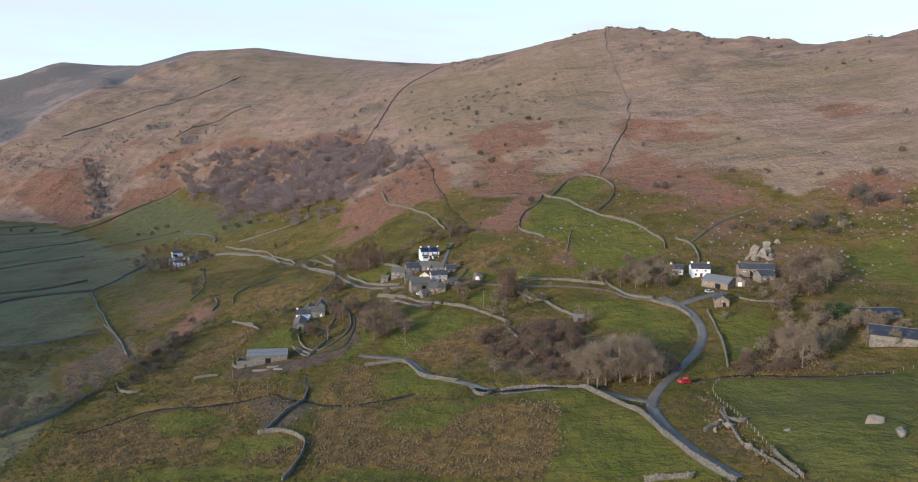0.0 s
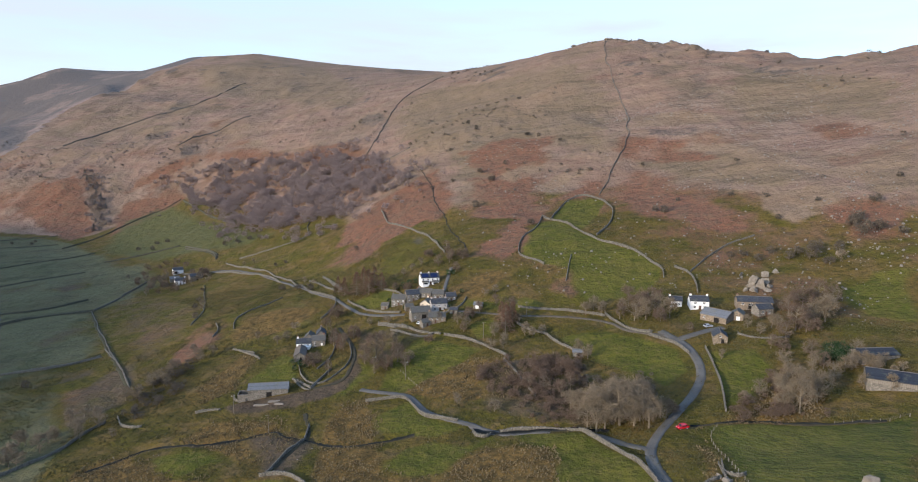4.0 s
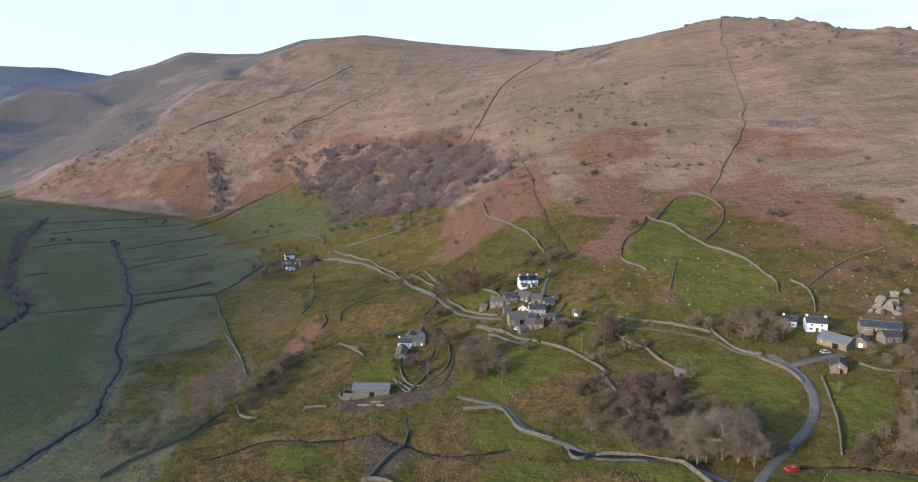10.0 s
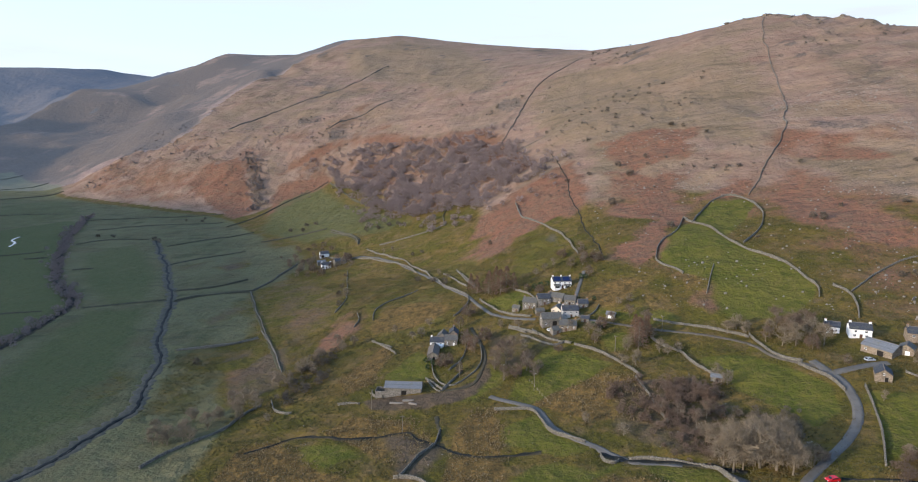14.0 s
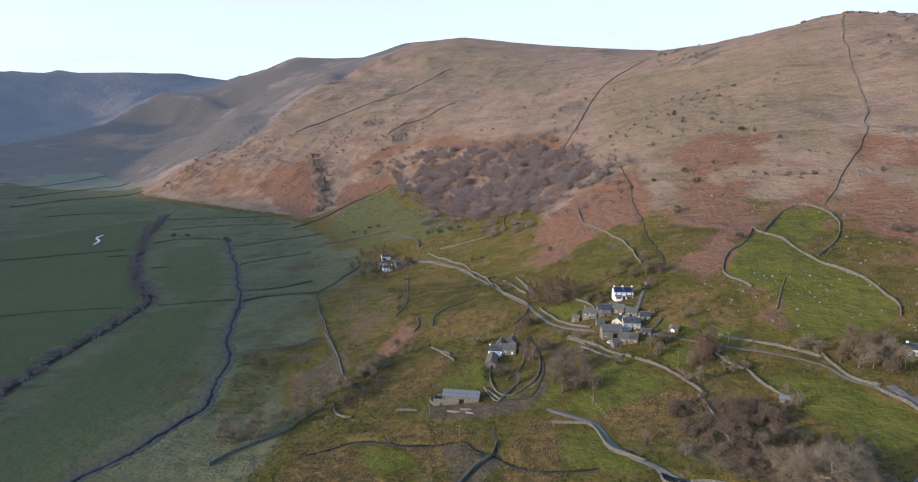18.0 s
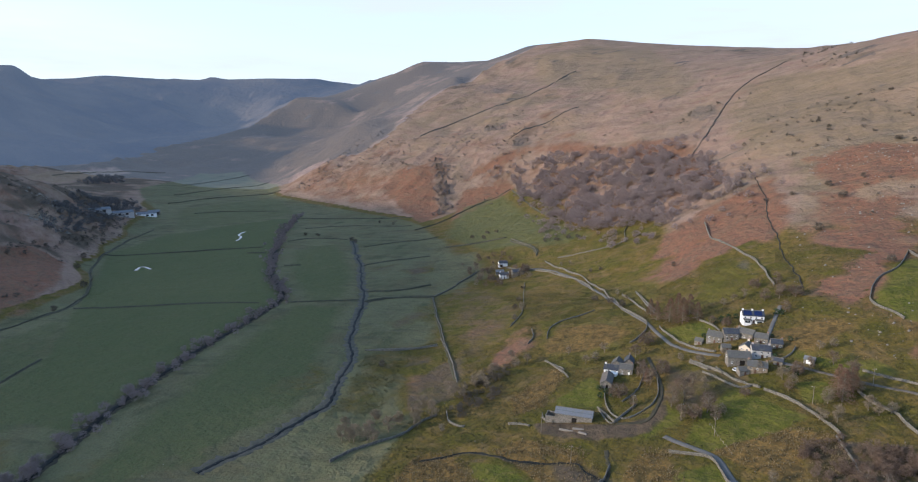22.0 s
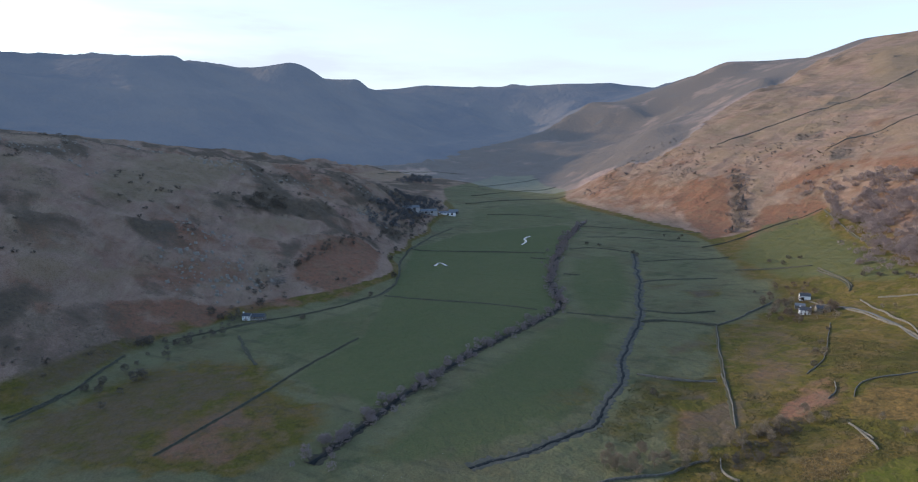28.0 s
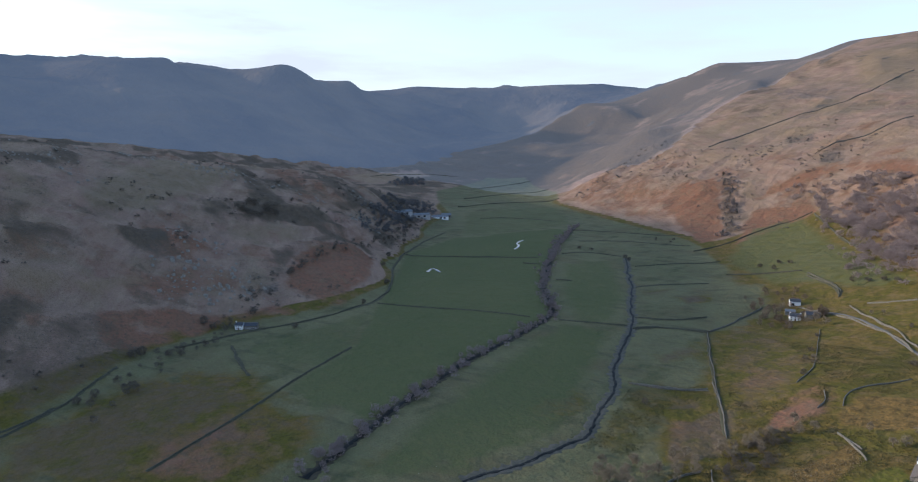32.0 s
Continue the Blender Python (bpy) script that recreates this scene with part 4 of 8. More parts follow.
FIELDS.append(("green", 0.8, 4, [(101.5, 254.3), (95, 222.8), (92.8, 212.3), (100.6, 209.8), (121, 235.9), (121.3, 251.3), (110.3, 252.7)]))
FIELDS.append(("green", 0.85, 4, [(-6.6, 255.4), (0.5, 259.2), (9.8, 253.1), (3, 247.4)]))
FIELDS.append(("green", 0.8, 5, [(182.4, 301.2), (205.7, 312.6), (222.9, 309.8), (189.2, 259.8), (177.3, 274.5)]))
FIELDS.append(("green", 0.7, 6, [(-53.5, 330.4), (-36, 317), (-35.3, 288.5), (-47.9, 265.7), (-58.8, 266.6), (-51.8, 302.6)]))
FIELDS.append(("bracken", 0.5, 20, [(-163, 391.9), (-150.4, 414.6), (-133.9, 391.1), (-140.1, 364.1), (-155.7, 364.2)]))
FIELDS.append(("rush", 1, 3, [(-24.3, 262.7), (-12.2, 269.6), (2.6, 283), (22.7, 278.5), (27.9, 251.5), (16.3, 243.1), (3, 247)]))
FIELDS.append(("rush", 1, 4, [(-54.8, 227.5), (-30, 221.2), (-26.1, 199.2), (-3.9, 189.7), (3.6, 203.2), (13.4, 205.2), (31, 199.4), (27.6, 169.8), (21.5, 152.9), (-0.1, 163.1), (-24, 175.8), (-43.5, 178.9)]))
FIELDS.append(("rush", 1, 4, [(-141.9, 202.8), (-145, 231.1), (-134.4, 240.8), (-110.6, 220.4), (-90.1, 211.8), (-85.5, 195.9), (-112.4, 199.6)]))
FIELDS.append(("rush", 0.9, 3, [(-53, 250.6), (-40.1, 260.3), (-33, 243.7), (-30, 221.2), (-53.4, 230.7)]))
FIELDS.append(("rush", 0.9, 3, [(-70.2, 190.3), (-58.8, 195.8), (-50.7, 197.6), (-48.2, 183.7), (-55.3, 183.8)]))
FIELDS.append(("rush", 0.9, 3, [(-112.8, 244.6), (-104.1, 258.6), (-78.2, 254.8), (-59.2, 236.4), (-69.8, 212.6), (-82.3, 224.8)]))
FIELDS.append(("rush", 0.8, 4, [(7.6, 209.9), (31.9, 199.1), (26.4, 166.7), (8.6, 183.7)]))
FIELDS.append(("rush", 0.8, 3, [(50.2, 375), (61.9, 369.1), (57.7, 328), (47, 344.7)]))
FIELDS.append(("rush", 0.8, 4, [(-10.2, 371.1), (21.5, 382), (34, 371.8), (20.5, 354.4), (-2.9, 347.3)]))
FIELDS.append(("earth", 0.95, 3, [(-106.3, 274.3), (-95.1, 275.9), (-64.4, 278.9), (-52, 287.3), (-51.5, 309.5), (-45.4, 290.4), (-49.6, 274.4), (-68.6, 262.4), (-96.5, 263.4)]))
FIELDS.append(("heath", 0.7, 18, [(-276.6, 263.8), (-285.4, 298.6), (-266, 311.9), (-252.4, 296.6), (-249.1, 257.2)]))
FIELDS.append(("heath", 0.55, 25, [(-278.5, 493.8), (-261.4, 528.3), (-193.7, 481.4), (-151.7, 377.9), (-182, 357.1), (-212, 385.7)]))
FIELDS.append(("stone", 0.6, 7, [(-38.2, 478.7), (-33.6, 503.7), (-21.2, 482.7), (-21.6, 453.4)]))
FIELDS.append(("stone", 0.45, 6, [(139.8, 314.7), (152.7, 338.4), (164.2, 333.2), (157, 311.6), (145.9, 305.8)]))
FIELDS.append(("meadow", 0.95, 18, [(-503.3, 672.2), (-423.8, 749.8), (-293.6, 578.8), (-289.5, 494), (-212.4, 372.8), (-173.3, 323.2), (-185.9, 292.5), (-190.2, 248.8), (-219.6, 274.5), (-257.2, 336.9), (-332.6, 450.4)]))
FIELDS.append(("rush", 0.7, 4, [(-83.6, 241.8), (-71.9, 245.5), (-57.5, 233.7), (-61.2, 216.7), (-79.9, 217), (-91.3, 234.7)]))
FIELDS.append(("rush", 0.7, 4, [(-52.3, 261.1), (-39, 259), (-31.3, 240.3), (-41.4, 230.3), (-55, 238.3)]))
FIELDS.append(("rush", 0.75, 4, [(30.1, 278.6), (45.9, 271), (54.5, 254.4), (34.2, 230), (20.2, 235.5), (23.8, 257.1)]))
FIELDS.append(("rolled", 1, 3, [(83.9, 193), (95.4, 194.3), (116.3, 189.4), (138, 185.5), (90.5, 118.7), (75.1, 127.1), (74.9, 153.5), (79.6, 178.4)]))
FIELDS.append(("heath", 0.7, 14, [(-411.8, 558.3), (-400.8, 594.6), (-362.3, 611.7), (-350.1, 581.4), (-391.5, 541.3)]))
FIELDS.append(("heath", 0.6, 14, [(-346.8, 490.3), (-331.7, 542.4), (-312.1, 521), (-330.2, 476.3)]))
FIELDS.append(("heath", 0.5, 16, [(-271.1, 141.6), (-286.3, 179), (-276.6, 180.6), (-256.7, 147)]))
FIELDS.append(("meadow", 0.75, 16, [(-297.3, 390.5), (-402.2, 542.2), (-399.8, 644.2), (-334, 673.4), (-260.7, 566.3), (-291.7, 503.1), (-232.2, 402.6), (-189.8, 341.9), (-196, 298.4), (-212.8, 275.3)]))
FIELDS.append(("heath", 0.5, 25, [(-274.3, 483.6), (-266.6, 541.1), (-218.4, 523.4), (-165.9, 432.3), (-146.9, 367.3), (-153, 331.8), (-176.3, 325.3), (-223, 391.2)]))
FIELDS.append(("rough", 0.55, 14, [(-235.3, 290), (-263.5, 346.7), (-221.3, 383.6), (-194.2, 351.9), (-206.3, 317.5), (-193.4, 273.5), (-212.4, 236.1)]))
FIELDS.append(("bracken", 0.5, 8, [(-198.4, 290.3), (-209.1, 327.3), (-194.2, 351.9), (-172.9, 324.9), (-170.7, 296.3), (-177, 275.5)]))
FIELDS.append(("bracken", 0.42, 20, [(-268.1, 469), (-257.4, 508.5), (-212.6, 481.7), (-170.5, 417.9), (-151.7, 367), (-186.2, 357), (-223, 396.7)]))
FIELDS.append(("heath", 0.6, 9, [(-370.5, 568.3), (-357.4, 607.4), (-342.8, 589.1), (-348.1, 545.4)]))
FIELDS.append(("heath", 0.68, 14, [(-282.9, 402.3), (-283.1, 454.4), (-264.3, 447.3), (-259.4, 384.5)]))
FIELDS.append(("heath", 0.6, 10, [(-219.8, 326.9), (-214, 368), (-198.6, 349.7), (-205.8, 319.4)]))
FIELDS.append(("bracken", 0.7, 8, [(53, 360.7), (65.9, 365.4), (61.5, 318.4), (49.7, 332.2)]))
FIELDS.append(("olive", 0.85, 26, [(174.5, 925.4), (175.1, 775.7), (151.7, 612.7), (125.3, 568.8), (97.1, 620.6), (49.3, 579.6), (7.0, 539.3), (-29.5, 702.8), (-70.8, 771.3), (-108.6, 990.4), (-68.9, 1144.2)]))
FIELDS.append(("olive", 0.80, 20, [(327.4, 815.0), (376.4, 691.5), (421.6, 615.2), (322.1, 464.0), (313.9, 572.5), (246.7, 607.9)]))
FIELDS.append(("olive", 0.85, 12, [(139.4, 563.9), (205.3, 550.9), (236.3, 481.7), (241.8, 435.0), (211.3, 427.6), (182.9, 464.2), (157.2, 536.3)]))
FIELDS.append(("olive", 0.80, 8, [(253.3, 421.3), (305.2, 433.8), (274.3, 386.8), (245.1, 388.3)]))
FIELDS.append(("olive", 0.75, 30, [(-866.6, 2126.7), (-723.6, 2341.3), (-417.6, 2060.8), (-172.7, 1311.1), (-187.6, 1116.7), (-431.5, 1427.7), (-657.1, 1640.3)]))
FIELDS.append(("straw", 0.90, 9, [(46.5, 542.9), (79.0, 566.5), (113.3, 572.9), (112.1, 547.6), (67.4, 512.9), (37.4, 497.3)]))
FIELDS.append(("straw", 0.85, 9, [(173.2, 695.2), (257.3, 634.9), (247.4, 596.0), (165.8, 629.6)]))
FIELDS.append(("straw", 0.85, 8, [(218.0, 546.0), (243.3, 496.6), (248.8, 448.3), (311.7, 445.3), (293.6, 416.2), (249.7, 414.9), (232.9, 456.7), (209.3, 523.1)]))
FIELDS.append(("straw", 0.85, 7, [(197.7, 431.3), (236.3, 424.6), (244.3, 405.4), (229.1, 378.2), (196.2, 380.0), (186.5, 405.3)]))
FIELDS.append(("straw", 0.80, 12, [(47.9, 852.0), (132.5, 861.4), (164.6, 829.3), (78.8, 778.3)]))
FIELDS.append(("straw", 0.50, 26, [(-736.4, 1279.4), (-432.0, 1240.5), (-274.2, 1347.4), (-192.3, 1177.6), (-350.2, 1086.3), (-610.1, 1147.2), (-850.5, 1197.8), (-905.4, 1278.4)]))
FIELDS.append(("straw", 0.60, 14, [(-26.0, 511.8), (6.9, 525.5), (29.5, 501.9), (6.0, 439.2), (-9.8, 426.7)]))
FIELDS.append(("bracken", 0.85, 12, [(-104.3, 501.0), (-93.8, 549.8), (-78.6, 589.6), (-50.1, 639.2), (-24.6, 656.0), (-6.0, 597.1), (2.1, 542.9), (-7.0, 493.5), (-31.5, 524.1), (-61.4, 492.5), (-81.0, 473.6)]))
FIELDS.append(("bracken", 0.90, 12, [(2.1, 535.6), (35.9, 532.0), (67.3, 511.6), (106.9, 551.0), (123.2, 534.9), (107.0, 501.6), (75.4, 503.5), (50.4, 441.0), (29.6, 376.3), (16.6, 398.7), (-2.2, 457.7)]))
FIELDS.append(("bracken", 0.85, 12, [(119.1, 505.3), (147.9, 528.5), (166.0, 482.2), (179.9, 435.2), (189.8, 404.6), (183.4, 367.2), (148.3, 390.2), (123.7, 430.3), (113.9, 454.8)]))
FIELDS.append(("bracken", 0.90, 9, [(220.3, 393.8), (247.0, 391.7), (265.3, 373.0), (241.2, 336.4), (213.7, 350.6)]))
FIELDS.append(("bracken", 0.85, 9, [(157.8, 619.7), (203.1, 574.1), (208.4, 508.7), (172.2, 538.5), (130.2, 567.7)]))
FIELDS.append(("bracken", 0.85, 12, [(-4.1, 693.6), (58.8, 700.0), (103.5, 664.1), (77.7, 598.6), (28.0, 570.8)]))
FIELDS.append(("bracken", 1.00, 12, [(-711.3, 1073.3), (-658.4, 1102.1), (-587.4, 1010.0), (-511.5, 905.8), (-522.2, 850.5), (-632.4, 947.7), (-692.8, 999.3)]))
FIELDS.append(("bracken", 1.00, 10, [(-504.3, 928.8), (-455.1, 1026.6), (-421.8, 990.7), (-455.3, 907.9), (-473.5, 848.4)]))
FIELDS.append(("bracken", 0.55, 24, [(-439.4, 1034.9), (-350.3, 1055.4), (-198.3, 968.2), (-113.0, 853.0), (-57.3, 655.7), (-85.3, 640.5), (-131.2, 633.9), (-202.0, 674.9), (-252.6, 712.0), (-372.1, 911.3)]))
FIELDS.append(("heath", 0.30, 14, [(-458.5, 1034.8), (-366.8, 1046.9), (-207.0, 927.5), (-152.5, 904.5), (-93.3, 783.9), (-64.2, 665.4), (-109.1, 642.2), (-143.5, 636.8), (-203.8, 680.9), (-252.6, 712.0), (-391.0, 937.0)]))
FIELDS.append(("rush", 0.50, 5, [(1.9, 404.0), (33.0, 375.2), (37.9, 337.8), (5.0, 341.2), (-5.1, 378.9)]))
FIELDS.append(("stone", 0.50, 10, [(-178.0, 1058.2), (-161.8, 1112.0), (-122.1, 1070.5), (-110.7, 1009.8), (-129.2, 976.9)]))
FIELDS.append(("stone", 0.42, 14, [(266.0, 792.0), (317.8, 808.7), (281.7, 690.3), (254.1, 664.8), (239.7, 701.3)]))
FIELDS.append(("stone", 0.40, 14, [(401.5, 834.9), (488.8, 858.9), (400.8, 691.9), (356.2, 712.2)]))
FIELDS.append(("stone", 0.50, 5, [(175.5, 624.1), (222.4, 600.0), (213.1, 573.7), (169.4, 601.0)]))
FIELDS.append(("stone", 0.45, 5, [(184.2, 485.3), (203.3, 473.7), (190.9, 433.6), (173.2, 443.4)]))
FIELDS.append(("stone", 0.50, 8, [(-638.1, 1293.1), (-558.6, 1272.8), (-536.3, 1220.3), (-597.9, 1221.3)]))
FIELDS.append(("stone", 0.50, 7, [(-501.7, 1164.1), (-449.5, 1151.9), (-437.7, 1106.9), (-490.0, 1111.0)]))
FIELDS.append(("heath", 0.75, 6, [(-647.8, 1101.4), (-622.7, 1101.9), (-556.2, 999.2), (-511.6, 934.7), (-513.1, 898.0), (-580.0, 987.2)]))
FIELDS.append(("green", 0.38, 14, [(-469.1, 840.3), (-458.6, 914.7), (-420.3, 965.3), (-341.3, 874.7), (-252.6, 712.0), (-181.3, 645.0), (-140.8, 624.5), (-112.1, 625.3), (-116.7, 562.7), (-135.9, 533.9), (-166.3, 535.7), (-234.2, 624.9), (-285.4, 635.0), (-394.5, 735.2)]))
FIELDS.append(("green", 0.45, 8, [(-217.0, 578.0), (-151.0, 500.3), (-105.0, 504.6), (-77.8, 510.7), (-75.8, 442.3), (-98.0, 430.8), (-136.2, 480.9), (-203.7, 541.7)]))
FIELDS.append(("green", 0.5, 8, [(-64.4, 481.2), (-43.6, 497.7), (-28.7, 477.5), (-13.5, 417.2), (-24.9, 414.9), (-40.9, 421.2), (-54.4, 405.4)]))
FIELDS.append(("lea", 0.95, 14, [(-729.3, 468.6), (-792.8, 594.1), (-767.7, 802.8), (-712.8, 780.4), (-620.9, 634.2), (-480.9, 487.4), (-424.5, 445.1), (-377.3, 345.4), (-352.4, 266.4), (-316.7, 182.6), (-338.2, 158.3), (-384.1, 143.0), (-409.1, 178.4), (-431.5, 227.7), (-523.3, 301.7), (-608.3, 373.7)]))
FIELDS.append(("lea", 0.55, 5, [(-487.0, 163.4), (-501.2, 235.9), (-523.3, 301.7), (-430.9, 228.4), (-399.2, 169.7), (-418.2, 143.6)]))
FIELDS.append(("lea", 0.60, 15, [(-567.0, 601.4), (-537.2, 675.8), (-410.1, 543.5), (-341.5, 443.5), (-380.5, 418.6), (-454.5, 475.6)]))
FIELDS.append(("lea", 0.75, 17, [(-380.4, 403.6), (-339.7, 437.4), (-279.4, 334.3), (-234.7, 272.9), (-236.0, 187.2), (-264.3, 123.1), (-295.4, 189.9), (-337.2, 292.4)]))
FIELDS.append(("lea", 0.50, 10, [(-1033.7, 803.4), (-1011.7, 1054.2), (-789.1, 870.2), (-776.9, 812.3), (-810.4, 618.9)]))
FIELDS.append(("bracken", 0.90, 8, [(-691.1, 297.8), (-717.9, 372.1), (-687.2, 396.4), (-590.0, 333.1), (-559.4, 263.7), (-592.8, 235.9), (-647.2, 265.0)]))
FIELDS.append(("bracken", 0.65, 16, [(-633.5, 12.1), (-642.5, 74.2), (-673.4, 153.9), (-636.7, 95.6), (-607.7, 32.7), (-602.7, 9.8)]))
FIELDS.append(("bracken", 0.80, 8, [(-571.6, 70.5), (-580.8, 129.8), (-556.6, 172.2), (-534.7, 155.1), (-518.3, 101.1), (-517.3, 69.1), (-544.7, 62.3)]))
FIELDS.append(("straw", 0.60, 10, [(-594.9, 9.1), (-616.2, 45.2), (-618.8, 101.2), (-628.1, 141.9), (-591.5, 91.0), (-581.8, 44.6), (-563.3, 6.8)]))
FIELDS.append(("straw", 0.45, 10, [(-637.3, 144.3), (-669.6, 234.8), (-640.6, 262.1), (-614.2, 202.8), (-612.2, 153.3)]))
FIELDS.append(("olive", 0.80, 20, [(-733.6, 63.9), (-840.1, 121.3), (-1062.5, 276.4), (-898.2, 303.3), (-801.5, 206.2), (-717.7, 110.7)]))
FIELDS.append(("olive", 0.60, 12, [(-767.2, 229.2), (-761.2, 298.3), (-733.6, 347.7), (-691.8, 270.0), (-717.3, 219.7)]))
FIELDS.append(("stone", 0.40, 10, [(-697.9, 127.7), (-743.6, 189.8), (-693.9, 187.9), (-661.1, 145.4), (-661.1, 124.7)]))
FIELDS.append(("stone", 0.50, 6, [(-610.8, 213.3), (-611.1, 243.5), (-581.4, 231.2), (-580.9, 207.8)]))
FIELDS.append(("heath", 0.80, 12, [(-805.8, 256.0), (-842.1, 298.9), (-819.0, 346.4), (-772.7, 322.2), (-760.5, 261.7)]))
FIELDS.append(("heath", 0.60, 15, [(-702.6, 16.7), (-708.4, 42.8), (-644.3, 44.8), (-613.7, 25.6), (-618.5, 10.9)]))
FIELDS.append(("heath", 0.55, 5, [(-201.5, 340.1), (-184.2, 361.9), (-156.0, 294.3), (-177.6, 266.4), (-199.3, 307.6)]))
FIELDS.append(("bracken", 0.80, 5, [(-166.3, 361.0), (-157.3, 390.6), (-144.9, 376.9), (-146.5, 353.5), (-161.1, 332.2)]))
FIELDS.append(("heath", 0.34, 14, [(-271.8, 263.2), (-265.9, 301.8), (-242.1, 275.9), (-253.7, 253.4)]))
FIELDS.append(("heath", 0.34, 16, [(-350.5, 27.1), (-388.1, 63.8), (-422.9, 137.0), (-363.0, 138.6), (-310.3, 145.0), (-277.7, 104.9), (-327.8, 36.8)]))
FIELDS.append(("rush", 0.30, 6, [(-376.0, 80.1), (-380.0, 115.2), (-311.0, 138.3), (-300.0, 95.4), (-320.6, 53.6)]))
FIELDS.append(("meadow", 0.90, 14, [(-1097.7, 789.9), (-1042.9, 1095.8), (-1148.9, 1195.3), (-1432.3, 1347.7), (-1523.4, 1272.9), (-1334.2, 941.0)]))
FIELDS.append(("straw", 0.80, 16, [(-1725.2, 876.1), (-1716.8, 1141.2), (-1613.7, 1120.0), (-1528.2, 863.5)]))
FIELDS.append(("green", 0.90, 3, [(3.0, 323.1), (17.6, 324.6), (19.3, 308.7), (8.7, 304.0)]))
FIELDS.append(("heath", 0.44, 20, [(-283.8, 490.0), (-283.3, 558.6), (-206.0, 497.3), (-148.3, 436.2), (-159.9, 374.8), (-156.0, 341.6), (-164.4, 313.1), (-183.3, 304.3), (-200.8, 358.0)]))
FIELDS.append(("bracken", 0.55, 6, [(-173.7, 381.9), (-165.8, 407.9), (-138.6, 407.3), (-135.5, 376.4), (-144.4, 345.0), (-153.9, 336.8)]))
FIELDS.append(("rush", 0.65, 4, [(-135.9, 399.1), (-107.9, 406.7), (-80.5, 385.0), (-96.9, 364.1), (-129.3, 358.2), (-140.4, 370.1)]))
FIELDS.append(("rush", 0.70, 3, [(-128.6, 299.2), (-115.5, 347.2), (-105.4, 325.3), (-105.6, 290.5), (-117.4, 278.5)]))
FIELDS.append(("heath", 0.55, 4, [(5.9, 277.6), (30.9, 277.9), (53.7, 270.0), (59.3, 252.1), (77.9, 243.9), (71.3, 213.8), (43.8, 211.5), (26.1, 222.3), (8.0, 235.4)]))
FIELDS.append(("rush", 0.75, 3, [(85.8, 197.1), (97.1, 214.8), (120.2, 233.6), (133.2, 229.6), (117.1, 196.5), (103.1, 197.9)]))
FIELDS.append(("rush", 0.80, 2, [(77.8, 198.1), (73.7, 179.6), (73.9, 172.3), (71.5, 152.4), (72.9, 137.6), (73.0, 129.7), (70.5, 131.4), (67.9, 150.6), (67.1, 161.6)]))
FIELDS.append(("heath", 0.50, 4, [(-58.6, 340.1), (-29.2, 332.3), (-7.3, 325.1), (-23.9, 304.1), (-25.1, 285.4), (-48.4, 296.0)]))
FIELDS.append(("heath", 0.60, 5, [(-91.8, 251.0), (-55.6, 239.8), (-52.7, 208.9), (-67.6, 204.9)]))
FIELDS.append(("bracken", 0.62, 45, [(-1040.4, 1073.5), (-1093.3, 1244.9), (-861.2, 1168.4), (-637.3, 1073.7), (-595.6, 1028.9), (-543.2, 942.9), (-643.7, 936.5), (-828.2, 960.9)]))
FIELDS.append(("heath", 0.42, 16, [(-1065.4, 1212.3), (-861.2, 1168.4), (-637.3, 1073.7), (-607.5, 1030.2), (-783.0, 1057.0), (-929.3, 1067.9)]))
FIELDS.append(("bracken", 0.85, 16, [(-515.8, 939.6), (-529.8, 996.5), (-463.0, 1037.4), (-425.7, 986.2), (-467.7, 954.7), (-501.2, 921.3)]))
FIELDS.append(("bracken", 0.85, 16, [(-550.6, 1016.3), (-528.3, 1085.3), (-450.9, 1116.2), (-350.8, 1081.8), (-270.3, 1015.2), (-165.4, 961.0), (-92.9, 795.6), (-56.0, 699.4), (-78.8, 679.4), (-259.8, 975.3), (-436.8, 1080.3), (-490.2, 1050.3)]))
FIELDS.append(("olive", 0.60, 25, [(-977.4, 1446.2), (-811.0, 1487.4), (-655.9, 1634.2), (-469.6, 1453.0), (-557.6, 1257.8), (-715.9, 1211.6)]))
FIELDS.append(("heath", 0.34, 30, [(-528.3, 1085.3), (-477.7, 1126.2), (-341.2, 1051.5), (-375.3, 1029.7), (-463.0, 1037.4)]))
FIELDS.append(("bracken", 0.95, 9, [(-110.4, 604.0), (-70.8, 638.6), (-25.1, 670.0), (-10.6, 616.5), (-7.6, 549.8), (-27.7, 527.8), (-47.1, 558.4), (-74.8, 539.3), (-106.8, 540.5)]))
FIELDS.append(("bracken", 0.80, 14, [(4.6, 602.5), (51.9, 598.4), (75.2, 574.2), (69.0, 505.8), (40.1, 487.8), (13.8, 517.9)]))
FIELDS.append(("rough", 0.90, 8, [(-12.4, 532.1), (13.9, 494.3), (39.4, 474.8), (26.0, 438.1), (-8.4, 450.8)]))
FIELDS.append(("heath", 0.50, 14, [(-443.3, -1.0), (-429.4, 32.9), (-462.7, 81.7), (-422.9, 137.0), (-331.8, 140.4), (-291.0, 86.7), (-357.9, -3.8)]))
